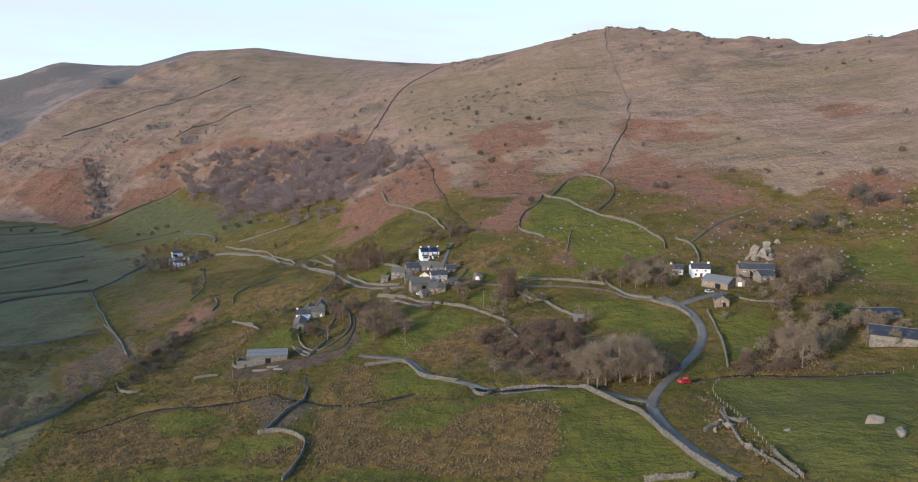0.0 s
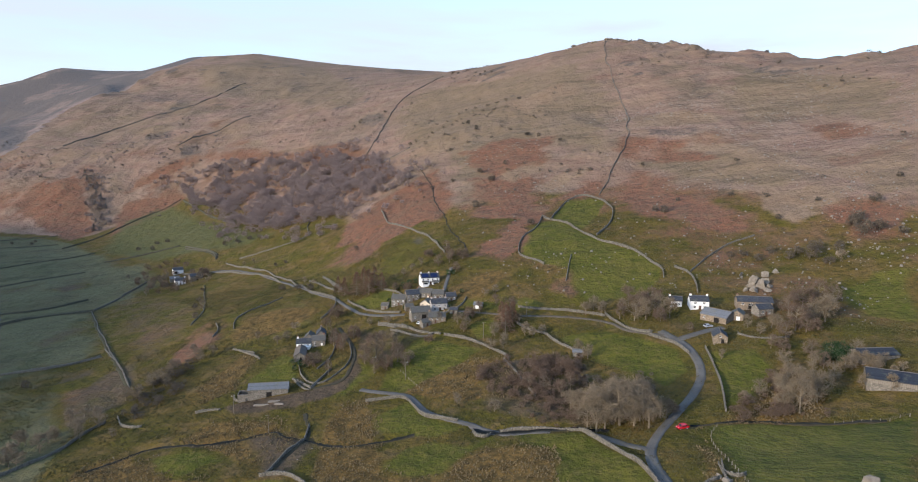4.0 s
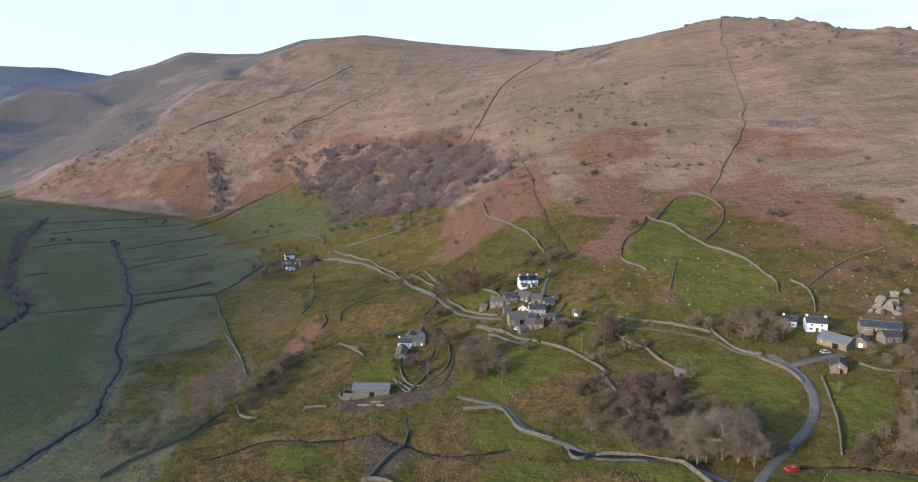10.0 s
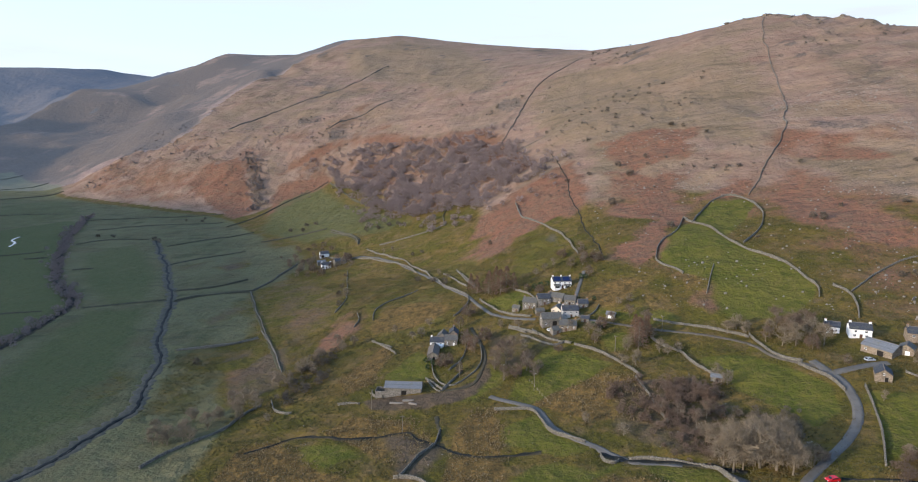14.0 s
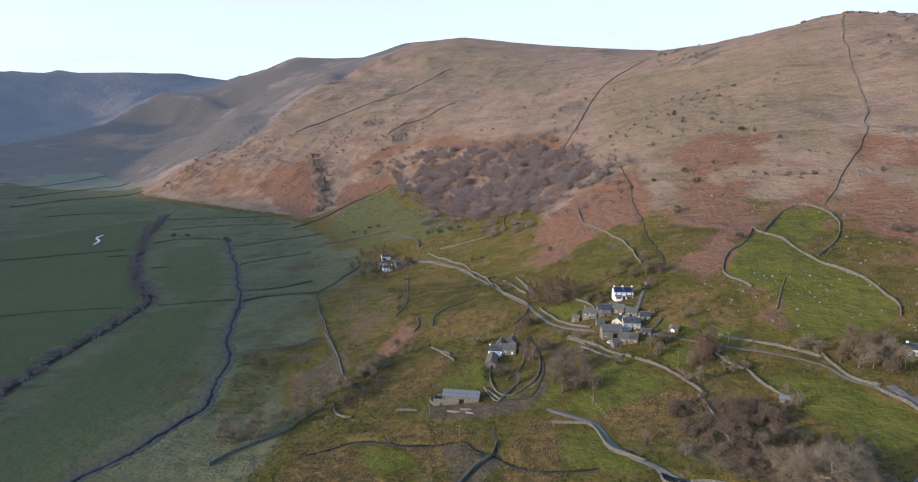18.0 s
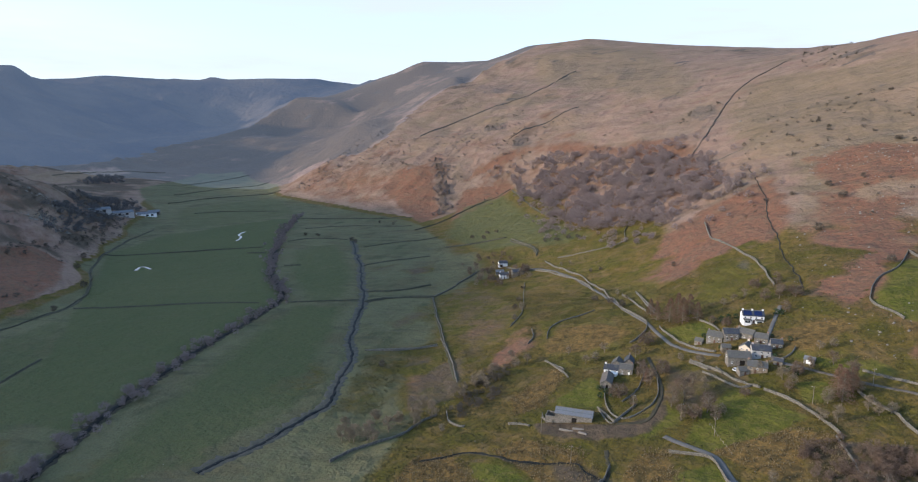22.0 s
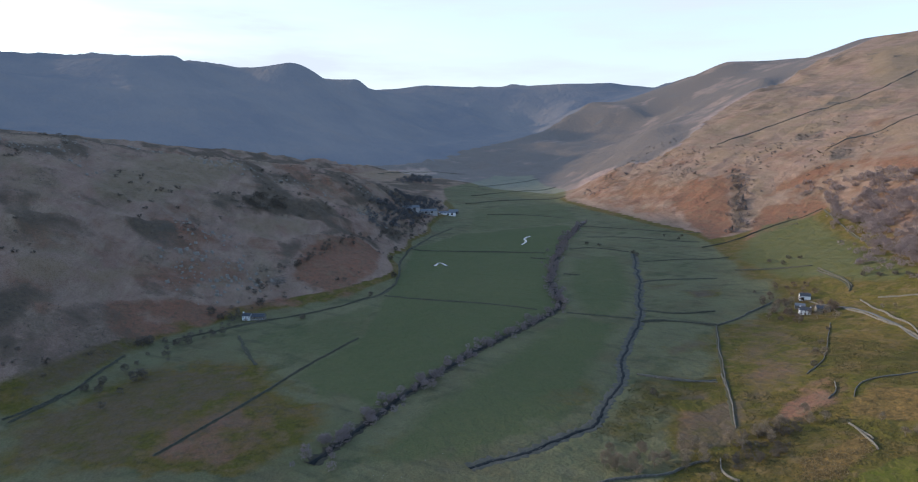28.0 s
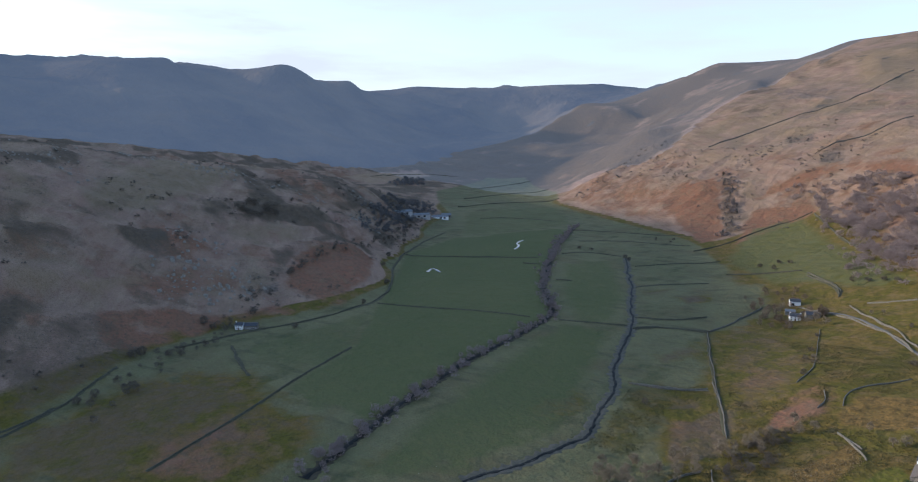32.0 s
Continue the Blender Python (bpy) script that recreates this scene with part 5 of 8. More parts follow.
FIELDS.append(("bracken", 0.60, 10, [(-355.8, 60.5), (-380.0, 115.2), (-318.1, 134.5), (-294.5, 93.6), (-314.4, 54.9)]))
FIELDS.append(("heath", 0.50, 10, [(-522.7, 4.1), (-575.6, 66.8), (-517.8, 105.2), (-448.3, 34.9), (-431.3, -1.6)]))
FIELDS.append(("bracken", 0.70, 12, [(-544.2, 120.3), (-569.2, 187.0), (-559.4, 263.7), (-590.0, 333.1), (-538.6, 278.2), (-538.0, 176.1)]))
FIELDS.append(("lea", 0.55, 16, [(-503.8, 926.3), (-444.0, 992.7), (-292.8, 799.2), (-185.9, 671.4), (-210.0, 642.2), (-270.2, 660.7), (-337.5, 669.4), (-436.1, 753.0)]))
FIELDS.append(("heath", 0.42, 40, [(-413.3, -2.2), (-480.5, 85.2), (-467.1, 156.5), (-338.2, 158.3), (-291.8, 164.5), (-274.4, 109.4), (-357.9, -3.8)]))
FIELDS.append(("straw", 0.80, 10, [(167.7, 575.0), (210.3, 565.4), (245.0, 500.3), (251.4, 453.4), (230.7, 469.7), (204.7, 535.9)]))
FIELDS.append(("straw", 0.75, 10, [(202.0, 441.6), (255.7, 419.0), (240.7, 380.8), (196.9, 389.0)]))
FIELDS.append(("straw", 0.70, 12, [(7.4, 584.8), (62.2, 605.0), (92.7, 590.3), (47.8, 559.8)]))
FIELDS.append(("bracken", 0.75, 14, [(283.6, 583.0), (328.7, 530.1), (315.8, 473.3), (278.0, 504.0)]))
EDGE = fractal(XX, YY, 14, 3, 91) * 2.5
for cover_name, much, soft, outline in FIELDS:
    share = inside(outline, XX + EDGE * soft * 0.3, YY - EDGE * soft * 0.3, soft) * much
    for other in LAYERS[LAYERS.index(cover_name) + 1:]:
        if other not in ("stone", "earth", "rolled"):
            COVER[other] *= 1 - share
    COVER[cover_name] = np.maximum(COVER[cover_name], share)



def sheet(name, keep, material):
    ids = np.arange(XX.size).reshape(XX.shape)
    quads = np.stack([ids[:-1, :-1], ids[:-1, 1:], ids[1:, 1:], ids[1:, :-1]], -1)[keep[:-1, :-1]]
    used, quads = np.unique(quads.ravel(), return_inverse=True)
    me = bpy.data.meshes.new(name)
    n = len(quads) // 4
    me.vertices.add(len(used))
    me.vertices.foreach_set("co", np.stack([XX.ravel()[used], YY.ravel()[used], ZZ.ravel()[used]], -1).astype(np.float32).ravel())
    me.loops.add(4 * n)
    me.loops.foreach_set("vertex_index", quads.astype(np.int32))
    me.polygons.add(n)
    me.polygons.foreach_set("loop_start", np.arange(0, 4 * n, 4, dtype=np.int32))
    me.polygons.foreach_set("loop_total", np.full(n, 4, np.int32))
    me.polygons.foreach_set("use_smooth", np.ones(n, bool))
    for key, values in COVER.items():
        me.attributes.new(key, "FLOAT", "POINT").data.foreach_set("value", values.ravel()[used].astype(np.float32))
    me.update(calc_edges=True)
    me.materials.append(material)
    return new(name, me)


FAR_EDGE = [(-1950, -2500), (-1900, 0), (-1870, 700), (-1810, 1200), (-1960, 1632), (-2000, 1885), (-2075, 2229), (-2040, 2640), (-2000, 3200), (-1900, 5000), (-5000, 5000), (-5000, -2500)]
FAR = inside(FAR_EDGE, XX, YY, 1.0) > 0.5
HEAD = (inside(HEAD_EDGE, XX, YY, 1.0) > 0.5) & ~FAR
tagged(sheet("ground", ~FAR & ~HEAD, M_LAND), "upland ground of pasture, rushes, rusty bracken and fell grass", "ground", kind="structure")
tagged(sheet("backdrop", HEAD, M_HEAD), "brown fell slopes at the valley head with painted blue haze", "fell", kind="structure")
tagged(sheet("backdrop", FAR, M_FAR), "distant mountains with painted blue haze at the head of the valley", "mountains", kind="structure")
# trees as (x, y, height); boulders as (x, y, radius)
ASH = [(44.9, 212.1, 14), (50.6, 210.5, 15), (58, 216.6, 14), (62.8, 211.9, 13), (48.7, 220.7, 14), (56.6, 223.4, 13), (65.1, 224, 12), (66.7, 209.6, 10), (41.8, 229, 9), (47.2, 208.6, 17), (55.5, 210.4, 19), (60, 208.8, 18), (63.8, 204.9, 14), (43.8, 222.5, 11), (53.4, 218.5, 15), (61.2, 221.1, 15), (65.9, 219.3, 13), (112.2, 201.9, 14), (109.5, 206.1, 10), (121.7, 209, 10), (71.4, 210.7, 9)]
ASH_B = [(88.1, 295.1, 12), (83.3, 297.4, 11), (95, 299.8, 12), (98.7, 293.4, 12), (80.6, 308.6, 9), (164.1, 278, 12), (153.1, 269.6, 12), (198, 329.1, 8), (135.8, 267.1, 7), (123.7, 234.8, 8), (106.3, 217.9, 7), (140.3, 213.8, 7), (146.7, 208.7, 7), (151.2, 225, 7), (144.9, 228.3, 6), (99.7, 214.5, 5), (104.8, 247.7, 5)]
ASH_C = [(-161.6, 298.6, 10), (-154.8, 312.6, 10), (-150.4, 325.9, 11), (-147.3, 311.2, 8), (-153.5, 296, 9), (-142.7, 341.9, 8), (-137.4, 347.1, 8), (-176.4, 277.6, 8), (-173.8, 284.2, 7), (-145.9, 257.3, 5), (-181.4, 246.7, 8), (-186.4, 258.3, 8), (-174, 258.5, 7), (-185.2, 235.4, 8), (-195.8, 245.5, 8), (20.8, 290.1, 9), (14.4, 291.6, 7), (-0.4, 244.4, 6), (13.8, 235.1, 6), (30.3, 316, 6)]
ASH_D = [(-183.5, 258.1, 8), (-172.7, 260.7, 8), (-165.2, 264.9, 9), (-163.1, 277, 8), (-173.8, 238.6, 9), (-155.7, 320.9, 8), (-150.2, 352.1, 8), (-183.5, 447.9, 8), (164.7, 217.9, 8), (-22.9, 291.8, 6)]
ASH_E = [(147.3, 230.7, 7), (149.3, 226.9, 8), (151.3, 223.8, 7), (134.7, 222, 8), (124.3, 212.6, 11), (119.7, 213.8, 12), (115.3, 215, 11), (113.4, 219.5, 8), (153.7, 218.6, 5), (142, 228, 7), (156.3, 227.4, 6), (151.7, 237, 8), (157.1, 268.9, 14), (125.4, 271.8, 7), (134.1, 268.6, 8), (127.4, 264, 6), (122, 228.5, 7), (131.3, 230, 8), (157.6, 219.9, 5)]
ASH_F = [(17.7, 305.3, 9), (-0.5, 323.2, 8), (3.7, 317.4, 7), (-10, 330.8, 6), (-19.9, 342.4, 6), (-28.2, 345.6, 5), (32, 301.7, 8), (35.6, 298.4, 7), (-49.2, 344.4, 6), (-38.7, 338.9, 6)]
ASH_G = [(-188.8, 233.6, 10), (-182.5, 234.8, 11), (-177, 238.6, 11), (-172.3, 250.1, 10), (-160.6, 258.6, 8), (-158.9, 270.2, 9), (-273.3, 557.5, 10), (-270.4, 571.9, 10), (-232.5, 562.7, 10), (-236.4, 582, 9), (-275.1, 591.5, 9), (-234.6, 552.5, 8), (-265.5, 532.9, 8), (-221.5, 554.8, 9)]
ASH_H = [(-117.8, 479.2, 6), (-105.2, 455.5, 5), (-198.2, 581.8, 5), (-188.7, 580, 5), (-36.5, 416, 6), (-31.2, 420.1, 6), (-25.6, 423, 7), (14.2, 349.5, 6), (20.4, 351.3, 6), (-39.1, 317.6, 7), (-32.3, 311, 8), (-94, 360.5, 7), (-96.5, 349.4, 7), (-100.9, 346.3, 6), (-115.2, 357.5, 6), (39.8, 301, 6), (68.1, 317.6, 9), (63.7, 314.4, 8), (70.9, 311.7, 8), (53.8, 277.2, 7), (56.3, 270.7, 8)]
OAK = [(84.7, 313.9, 12), (88.4, 306.1, 12), (94.9, 309, 12), (78.1, 304.1, 9), (147.3, 280.4, 12), (157.9, 288.2, 13), (166.5, 291.9, 13), (171.3, 288.5, 12), (128.4, 246.7, 7), (125.4, 250.2, 7), (135.8, 239.3, 9), (93.5, 290.2, 8), (141.6, 263, 13), (134.7, 257.3, 9), (144.7, 260.6, 10), (40.3, 240.3, 8), (34.3, 247.1, 8), (74.5, 214.2, 5), (25.4, 316.9, 10), (136.1, 231.5, 8), (-33.1, 285.7, 9), (-38.4, 284.8, 8), (-25.1, 286.1, 8), (28.7, 249.3, 8), (44.7, 246.3, 9), (101.7, 275.5, 5)]
OAK_B = [(5.1, 328.3, 7.8), (11, 332.1, 7.8), (-2.3, 394.5, 7.8), (-31.5, 381.7, 6.5), (-39.1, 386.6, 6.5), (2.3, 314, 6.5), (-14.6, 308, 5.2), (20, 337.5, 7.8), (-9, 437.5, 9.1), (-20.6, 435.7, 7.8), (-39.8, 300.5, 14.3), (-28.7, 291.6, 11.7), (-72.1, 366.9, 10.4), (-74.6, 353.4, 9.1), (-65.7, 326.9, 11.7), (-71.9, 304.8, 9.1), (-59, 317.2, 10.4), (-62.4, 296.3, 6.5), (-56, 330.2, 9.1), (-6.3, 413.1, 10.4), (-13.7, 413.1, 9.1), (2.1, 414, 9.1), (26.6, 324, 11.7), (-276.1, 565.4, 11.7), (-256.9, 550.1, 10.4), (-244.1, 575.6, 11.7), (-241.1, 534.3, 10.4), (-235.6, 580.3, 10.4), (-293.5, 588.3, 11.7), (-44.8, 295.5, 11.7)]
THORN = [(-131.3, 468.1, 6), (-115.9, 453.3, 5), (-104.9, 439.3, 6), (72.3, 692, 6), (-80.4, 729.8, 6), (82.4, 680.9, 5), (19.2, 609, 7), (28.6, 580.9, 7), (13.3, 523.4, 7), (50.9, 451.7, 6), (-6.9, 604.9, 5), (137.3, 431.8, 6), (98.7, 640.8, 5), (8.7, 794.5, 5), (42.6, 615, 5), (-222.2, 673.6, 6), (-235.5, 672.5, 6), (-250.8, 676.5, 6), (-375, 739, 6), (-210, 666.9, 6), (-159, 547.8, 4), (-151, 548.6, 4)]
THORN_B = [(157.8, 354.2, 5), (172.6, 351.6, 5), (193.8, 346.5, 8), (191.6, 328.3, 6), (177.3, 341.5, 6), (229.1, 367.3, 8), (232, 353.2, 8), (204, 339.8, 7), (184.4, 346.5, 6), (223.1, 351.5, 11), (186.8, 338.9, 8), (133.4, 437.8, 6), (248.1, 382.7, 7), (163.6, 345.6, 5), (223.5, 363.3, 9), (238.8, 344.2, 6), (151.7, 355.1, 4), (70.5, 693.4, 5), (9.4, 807.1, 4), (154.7, 546, 4), (153.9, 452.3, 4), (184.4, 437.7, 4), (-62.4, 797.9, 5), (274.8, 403.7, 5), (-379.3, 1333.7, 5), (193.1, 389.2, 4), (223.1, 400.1, 4), (-232.6, 1115.6, 5), (-83.1, 515.6, 5), (-5.8, 422.4, 6), (212.4, 497.4, 4)]
THORN_C = [(-548.5, 148.4, 8), (-539.3, 153, 7), (-507.1, 85.9, 9), (-508.6, 92.2, 8), (-441.6, 40.2, 6), (-506.4, 212.2, 6), (-537.8, 295.2, 6), (-584.6, 349.7, 8), (-662, 391.8, 7), (-702.6, 424.6, 7), (-779.6, 495.9, 6), (-535.1, 692.3, 7), (-519.5, 681.1, 6), (-614, 689.2, 6), (-595.3, 692.9, 6), (-594.6, 841.2, 5), (-565.4, 837.2, 5), (-361.1, 756, 6), (-354.5, 729.6, 6), (-346.3, 753.3, 6), (-198.7, 479.1, 5), (-179.3, 423.6, 5), (-191.9, 455.1, 5), (-212.5, 519.6, 4), (-230.2, 326.2, 5), (-575.5, 859.2, 5)]
LARCH_SPOTS = [(-64.7, 397.2, 16), (-56.7, 394.7, 17), (-72.8, 400, 13), (-48.8, 396.9, 12), (-61.8, 408, 15), (-54.6, 406.5, 14), (-79.1, 412.2, 12), (23, 307.7, 16), (21.4, 314.5, 14), (27.1, 316.5, 12), (-61.1, 319.6, 9), (-65.8, 332.2, 8)]
FIR = [(-643.9, 1103.8, 9.4), (-647.1, 1105.6, 9.4), (-611.6, 1077.4, 11.6), (-621.7, 1070.3, 8.7), (-627.2, 1078.2, 8.3), (-598.0, 1059.7, 11.8), (-596.8, 1054.9, 8.9), (-597.3, 1047.6, 12.1), (-595.7, 1056.7, 10.6), (-587.1, 1034.0, 8.1), (-596.9, 1043.1, 12.6), (-580.5, 1030.8, 8.8), (-568.4, 1013.3, 12.3), (-570.2, 1013.9, 9.5), (-576.1, 1013.8, 8.0), (-570.5, 996.7, 7.3), (-578.4, 999.8, 8.7), (-567.4, 1001.1, 9.1), (-548.8, 990.0, 9.5), (-563.2, 981.9, 8.7), (-556.7, 976.7, 8.9), (-535.4, 952.3, 7.6), (-555.5, 968.4, 11.6), (-543.9, 970.5, 9.0), (-537.5, 940.3, 7.3), (-519.0, 927.7, 12.7), (-517.3, 926.0, 7.1), (-518.0, 900.2, 11.7), (-515.4, 900.2, 10.7), (-516.0, 917.6, 8.1)]
HOLLY = [(142.9, 237.9, 8), (147, 239.5, 7), (142.4, 234.3, 6), (139, 236.1, 6)]
BOULDERS = [(99.5, 146, 2), (99.9, 137.6, 1.7), (146.7, 319, 2.47), (151.6, 323.4, 2.99), (149.9, 315.2, 3.25), (154.8, 319.4, 2.6), (154.8, 314.9, 2.6), (145.6, 313.4, 1.95), (157.3, 327.4, 2.21), (147, 311.7, 1.95), (151.6, 310.5, 1.95), (143.1, 315, 1.56), (202.1, 337.9, 2.2), (164.7, 329.1, 1.8), (147.1, 332.3, 1.4), (70.5, 163.5, 1.2), (71.2, 160.3, 1.4), (67.3, 159.2, 1), (74.3, 164.1, 1), (70.9, 147.6, 1), (71.6, 143.3, 1), (82, 151.8, 0.8)]
POLES = [(-76, 245), (-23.5, 274.1), (-61.4, 291.8), (34.7, 321.2), (69.7, 211.4), (-38.8, 284), (12, 304.2), (-96.8, 264.5)]
FIELD_FENCE = [(83.6, 197.8), (79.1, 192.7), (77.2, 181.7), (77.3, 172.1), (75.2, 153.4), (74, 137.1), (73.9, 129)]
BECK_FENCE = [(119.2, 194.3), (131.3, 193.3), (140.7, 191.4)]
YARD_FENCE = [(-26.3, 281.8), (-21.5, 273), (-15.4, 261.2)]
FOLD_A = [(64.7, 160), (67.1, 161.9), (70.1, 162.6)]
FOLD_B = [(75.3, 173.6), (72.7, 165.9), (74.5, 162), (77.5, 163.2)]
GARDEN_A = [(-35.8, 327.3), (-23.6, 319.4), (-17.8, 314.6), (-12.8, 317.3)]
GARDEN_B = [(-6.8, 338.2), (1.6, 343.5), (4.1, 350.9)]
GARDEN_C = [(119.3, 267), (124.9, 258.7), (136.7, 258.2)]
GARDEN_D = [(-77.3, 290.7), (-71.7, 282.6), (-67.3, 278), (-65, 286.8), (-61.1, 297.1)]
GARDEN_E = [(-68.5, 300.1), (-64, 309.2), (-64.7, 336.3)]
WOOD = [(-460.7, 1035.5), (-425.2, 1048.0), (-366.2, 1045.1), (-284.4, 991.1), (-207.0, 927.5), (-152.5, 904.5), (-97.8, 791.5), (-57.7, 659.9), (-86.4, 648.9), (-114.8, 641.1), (-144.8, 642.4), (-186.4, 663.9), (-235.4, 720.5), (-255.1, 719.3), (-360.3, 902.9)]
HALLWOOD = [(-752.2, 409.2), (-831.6, 532.0), (-858.4, 538.2), (-981.7, 693.2), (-1146.4, 793.3), (-1154.0, 723.0), (-946.3, 546.5), (-840.3, 460.3)]
KNOLLWOOD = [(-788.4, 253.8), (-819.1, 290.5), (-805.2, 336.3), (-775.1, 319.4), (-760.5, 261.7)]
FARWOOD = [(-1412.9, 853.2), (-1423.9, 965.6), (-1579.0, 1066.4), (-1616.3, 1012.1)]
THICKETS = []
THICKETS.append([(5.9, 277.6), (30.9, 277.9), (53.7, 270.0), (52.4, 249.5), (42.3, 213.5), (26.1, 222.3), (8.0, 235.4)])
THICKETS.append([(52.1, 253.8), (77.9, 243.9), (70.7, 211.8), (44.7, 211.5)])
THICKETS.append([(85.8, 197.1), (97.1, 214.8), (120.2, 233.6), (133.2, 229.6), (117.1, 196.5), (103.1, 197.9)])
THICKETS.append([(-149.8, 273.8), (-162.6, 312.5), (-156.0, 341.6), (-144.4, 345.0), (-135.3, 294.9), (-143.5, 271.8)])
GROVE = [(-336.0, 641.9), (-273.4, 649.4), (-235.4, 584.3), (-227.2, 519.0), (-274.3, 526.8)]
COPSE = [(34.9, 278.2), (45.9, 271), (51.7, 250.5), (34.7, 234.3), (30.1, 251.3)]


# ---- helpers for building ----
def mesh_z(x, y):
    """Height of the ground sheet as built, at plan points."""
    x, y = np.asarray(x, float), np.asarray(y, float)
    i = np.clip(np.searchsorted(GX, x) - 1, 0, len(GX) - 2)
    j = np.clip(np.searchsorted(GY, y) - 1, 0, len(GY) - 2)
    u, v = (x - GX[i]) / (GX[i + 1] - GX[i]), (y - GY[j]) / (GY[j + 1] - GY[j])
    return ZZ[j, i] * (1 - u) * (1 - v) + ZZ[j, i + 1] * u * (1 - v) + ZZ[j + 1, i] * (1 - u) * v + ZZ[j + 1, i + 1] * u * v


class Solid:
    """Collects corners and faces of one mesh."""

    def __init__(self):
        self.v, self.f = [], []

    def add(self, verts, faces):
        k = len(self.v)
        self.v += [tuple(p) for p in verts]
        self.f += [tuple(i + k for i in f) for f in faces]
        return self

    def box(self, x0, y0, z0, x1, y1, z1, bevel=0.0):
        b = bevel
        low = [(x0, y0, z0), (x1, y0, z0), (x1, y1, z0), (x0, y1, z0)]
        if b <= 0:
            return self.add(low + [(x, y, z1) for x, y, _ in low], [(3, 2, 1, 0), (4, 5, 6, 7), (0, 1, 5, 4), (1, 2, 6, 5), (2, 3, 7, 6), (3, 0, 4, 7)])
        mid = [(x, y, z1 - b) for x, y, _ in low]
        top = [(x0 + b, y0 + b, z1), (x1 - b, y0 + b, z1), (x1 - b, y1 - b, z1), (x0 + b, y1 - b, z1)]
        sides = [(i + o, (i + 1) % 4 + o, (i + 1) % 4 + 4 + o, i + 4 + o) for o in (0, 4) for i in range(4)]
        return self.add(low + mid + top, [(3, 2, 1, 0), (8, 9, 10, 11)] + sides)

    def prism(self, outline, axis_from, axis_to, axis="x"):
        """An outline in the other two axes, drawn out along one."""
        n = len(outline)
        put = {"x": lambda a, p: (a, p[0], p[1]), "y": lambda a, p: (p[0], a, p[1]), "z": lambda a, p: (p[0], p[1], a)}[axis]
        verts = [put(axis_from, p) for p in outline] + [put(axis_to, p) for p in outline]
        return self.add(verts, [tuple(range(n))[::-1], tuple(range(n, 2 * n))] + [(i, (i + 1) % n, (i + 1) % n + n, i + n) for i in range(n)])

    def tube(self, a, b, ra, rb, sides=5):
        a, b = Vector(a), Vector(b)
        d = (b - a).normalized()
        u = d.orthogonal().normalized()
        w = d.cross(u)
        ring = [(math.cos(2 * math.pi * k / sides), math.sin(2 * math.pi * k / sides)) for k in range(sides)]
        verts = [a + (u * c + w * s) * ra for c, s in ring] + [b + (u * c + w * s) * rb for c, s in ring]
        return self.add(verts, [(k, (k + 1) % sides, (k + 1) % sides + sides, k + sides) for k in range(sides)] + [tuple(range(sides, 2 * sides))])

    def mesh(self, name, material, smooth=False):
        me = bpy.data.meshes.new(name)
        me.from_pydata(self.v, [], self.f)
        if smooth:
            me.polygons.foreach_set("use_smooth", np.ones(len(me.polygons), bool))
        me.materials.append(material)
        me.update()
        return me


def part(name, solid, material, parent, label="", smooth=False):
    ob = new(name, solid.mesh(name, material, smooth) if isinstance(solid, Solid) else solid)
    ob.parent = parent
    if label:
        ob["label"] = label
    return ob


def thing(name, x, y, z, turn, label, category, group="", kind=""):
    ob = new(name)
    ob.empty_display_size = 0.5
    ob.matrix_world = pose(x, y, z, 0, 0, turn)
    return tagged(ob, label, category, group, kind)


def raw_mesh(name, verts, faces, material, smooth=False):
    """A mesh straight from arrays, for what has very many pieces."""
    me = bpy.data.meshes.new(name)
    k, n = faces.shape[1], len(faces)
    me.vertices.add(len(verts))
    me.vertices.foreach_set("co", verts.astype(np.float32).ravel())
    me.loops.add(k * n)
    me.loops.foreach_set("vertex_index", faces.astype(np.int32).ravel())
    me.polygons.add(n)
    me.polygons.foreach_set("loop_start", np.arange(0, k * n, k, dtype=np.int32))
    me.polygons.foreach_set("loop_total", np.full(n, k, np.int32))
    if smooth:
        me.polygons.foreach_set("use_smooth", np.ones(n, bool))
    me.update(calc_edges=True)
    me.materials.append(material)
    return me


def finer(line, step):
    """A broken plan line rounded off at its bends and cut into short lengths."""
    p = np.array(line, float)
    for _ in range(2):
        q = [p[0]]
        for a, b in zip(p, p[1:]):
            q += [a * 0.75 + b * 0.25, a * 0.25 + b * 0.75]
        p = np.array(q + [p[-1]])
    seg = np.hypot(*np.diff(p, axis=0).T)
    s = np.concatenate([[0], np.cumsum(seg)])
    at = np.linspace(0, s[-1], max(2, int(s[-1] / step) + 1))
    return np.stack([np.interp(at, s, p[:, 0]), np.interp(at, s, p[:, 1])], -1)


def sideways(p):
    d = np.gradient(p, axis=0)
    d /= np.hypot(d[:, 0], d[:, 1])[:, None] + 1e-9
    return np.stack([-d[:, 1], d[:, 0]], -1)


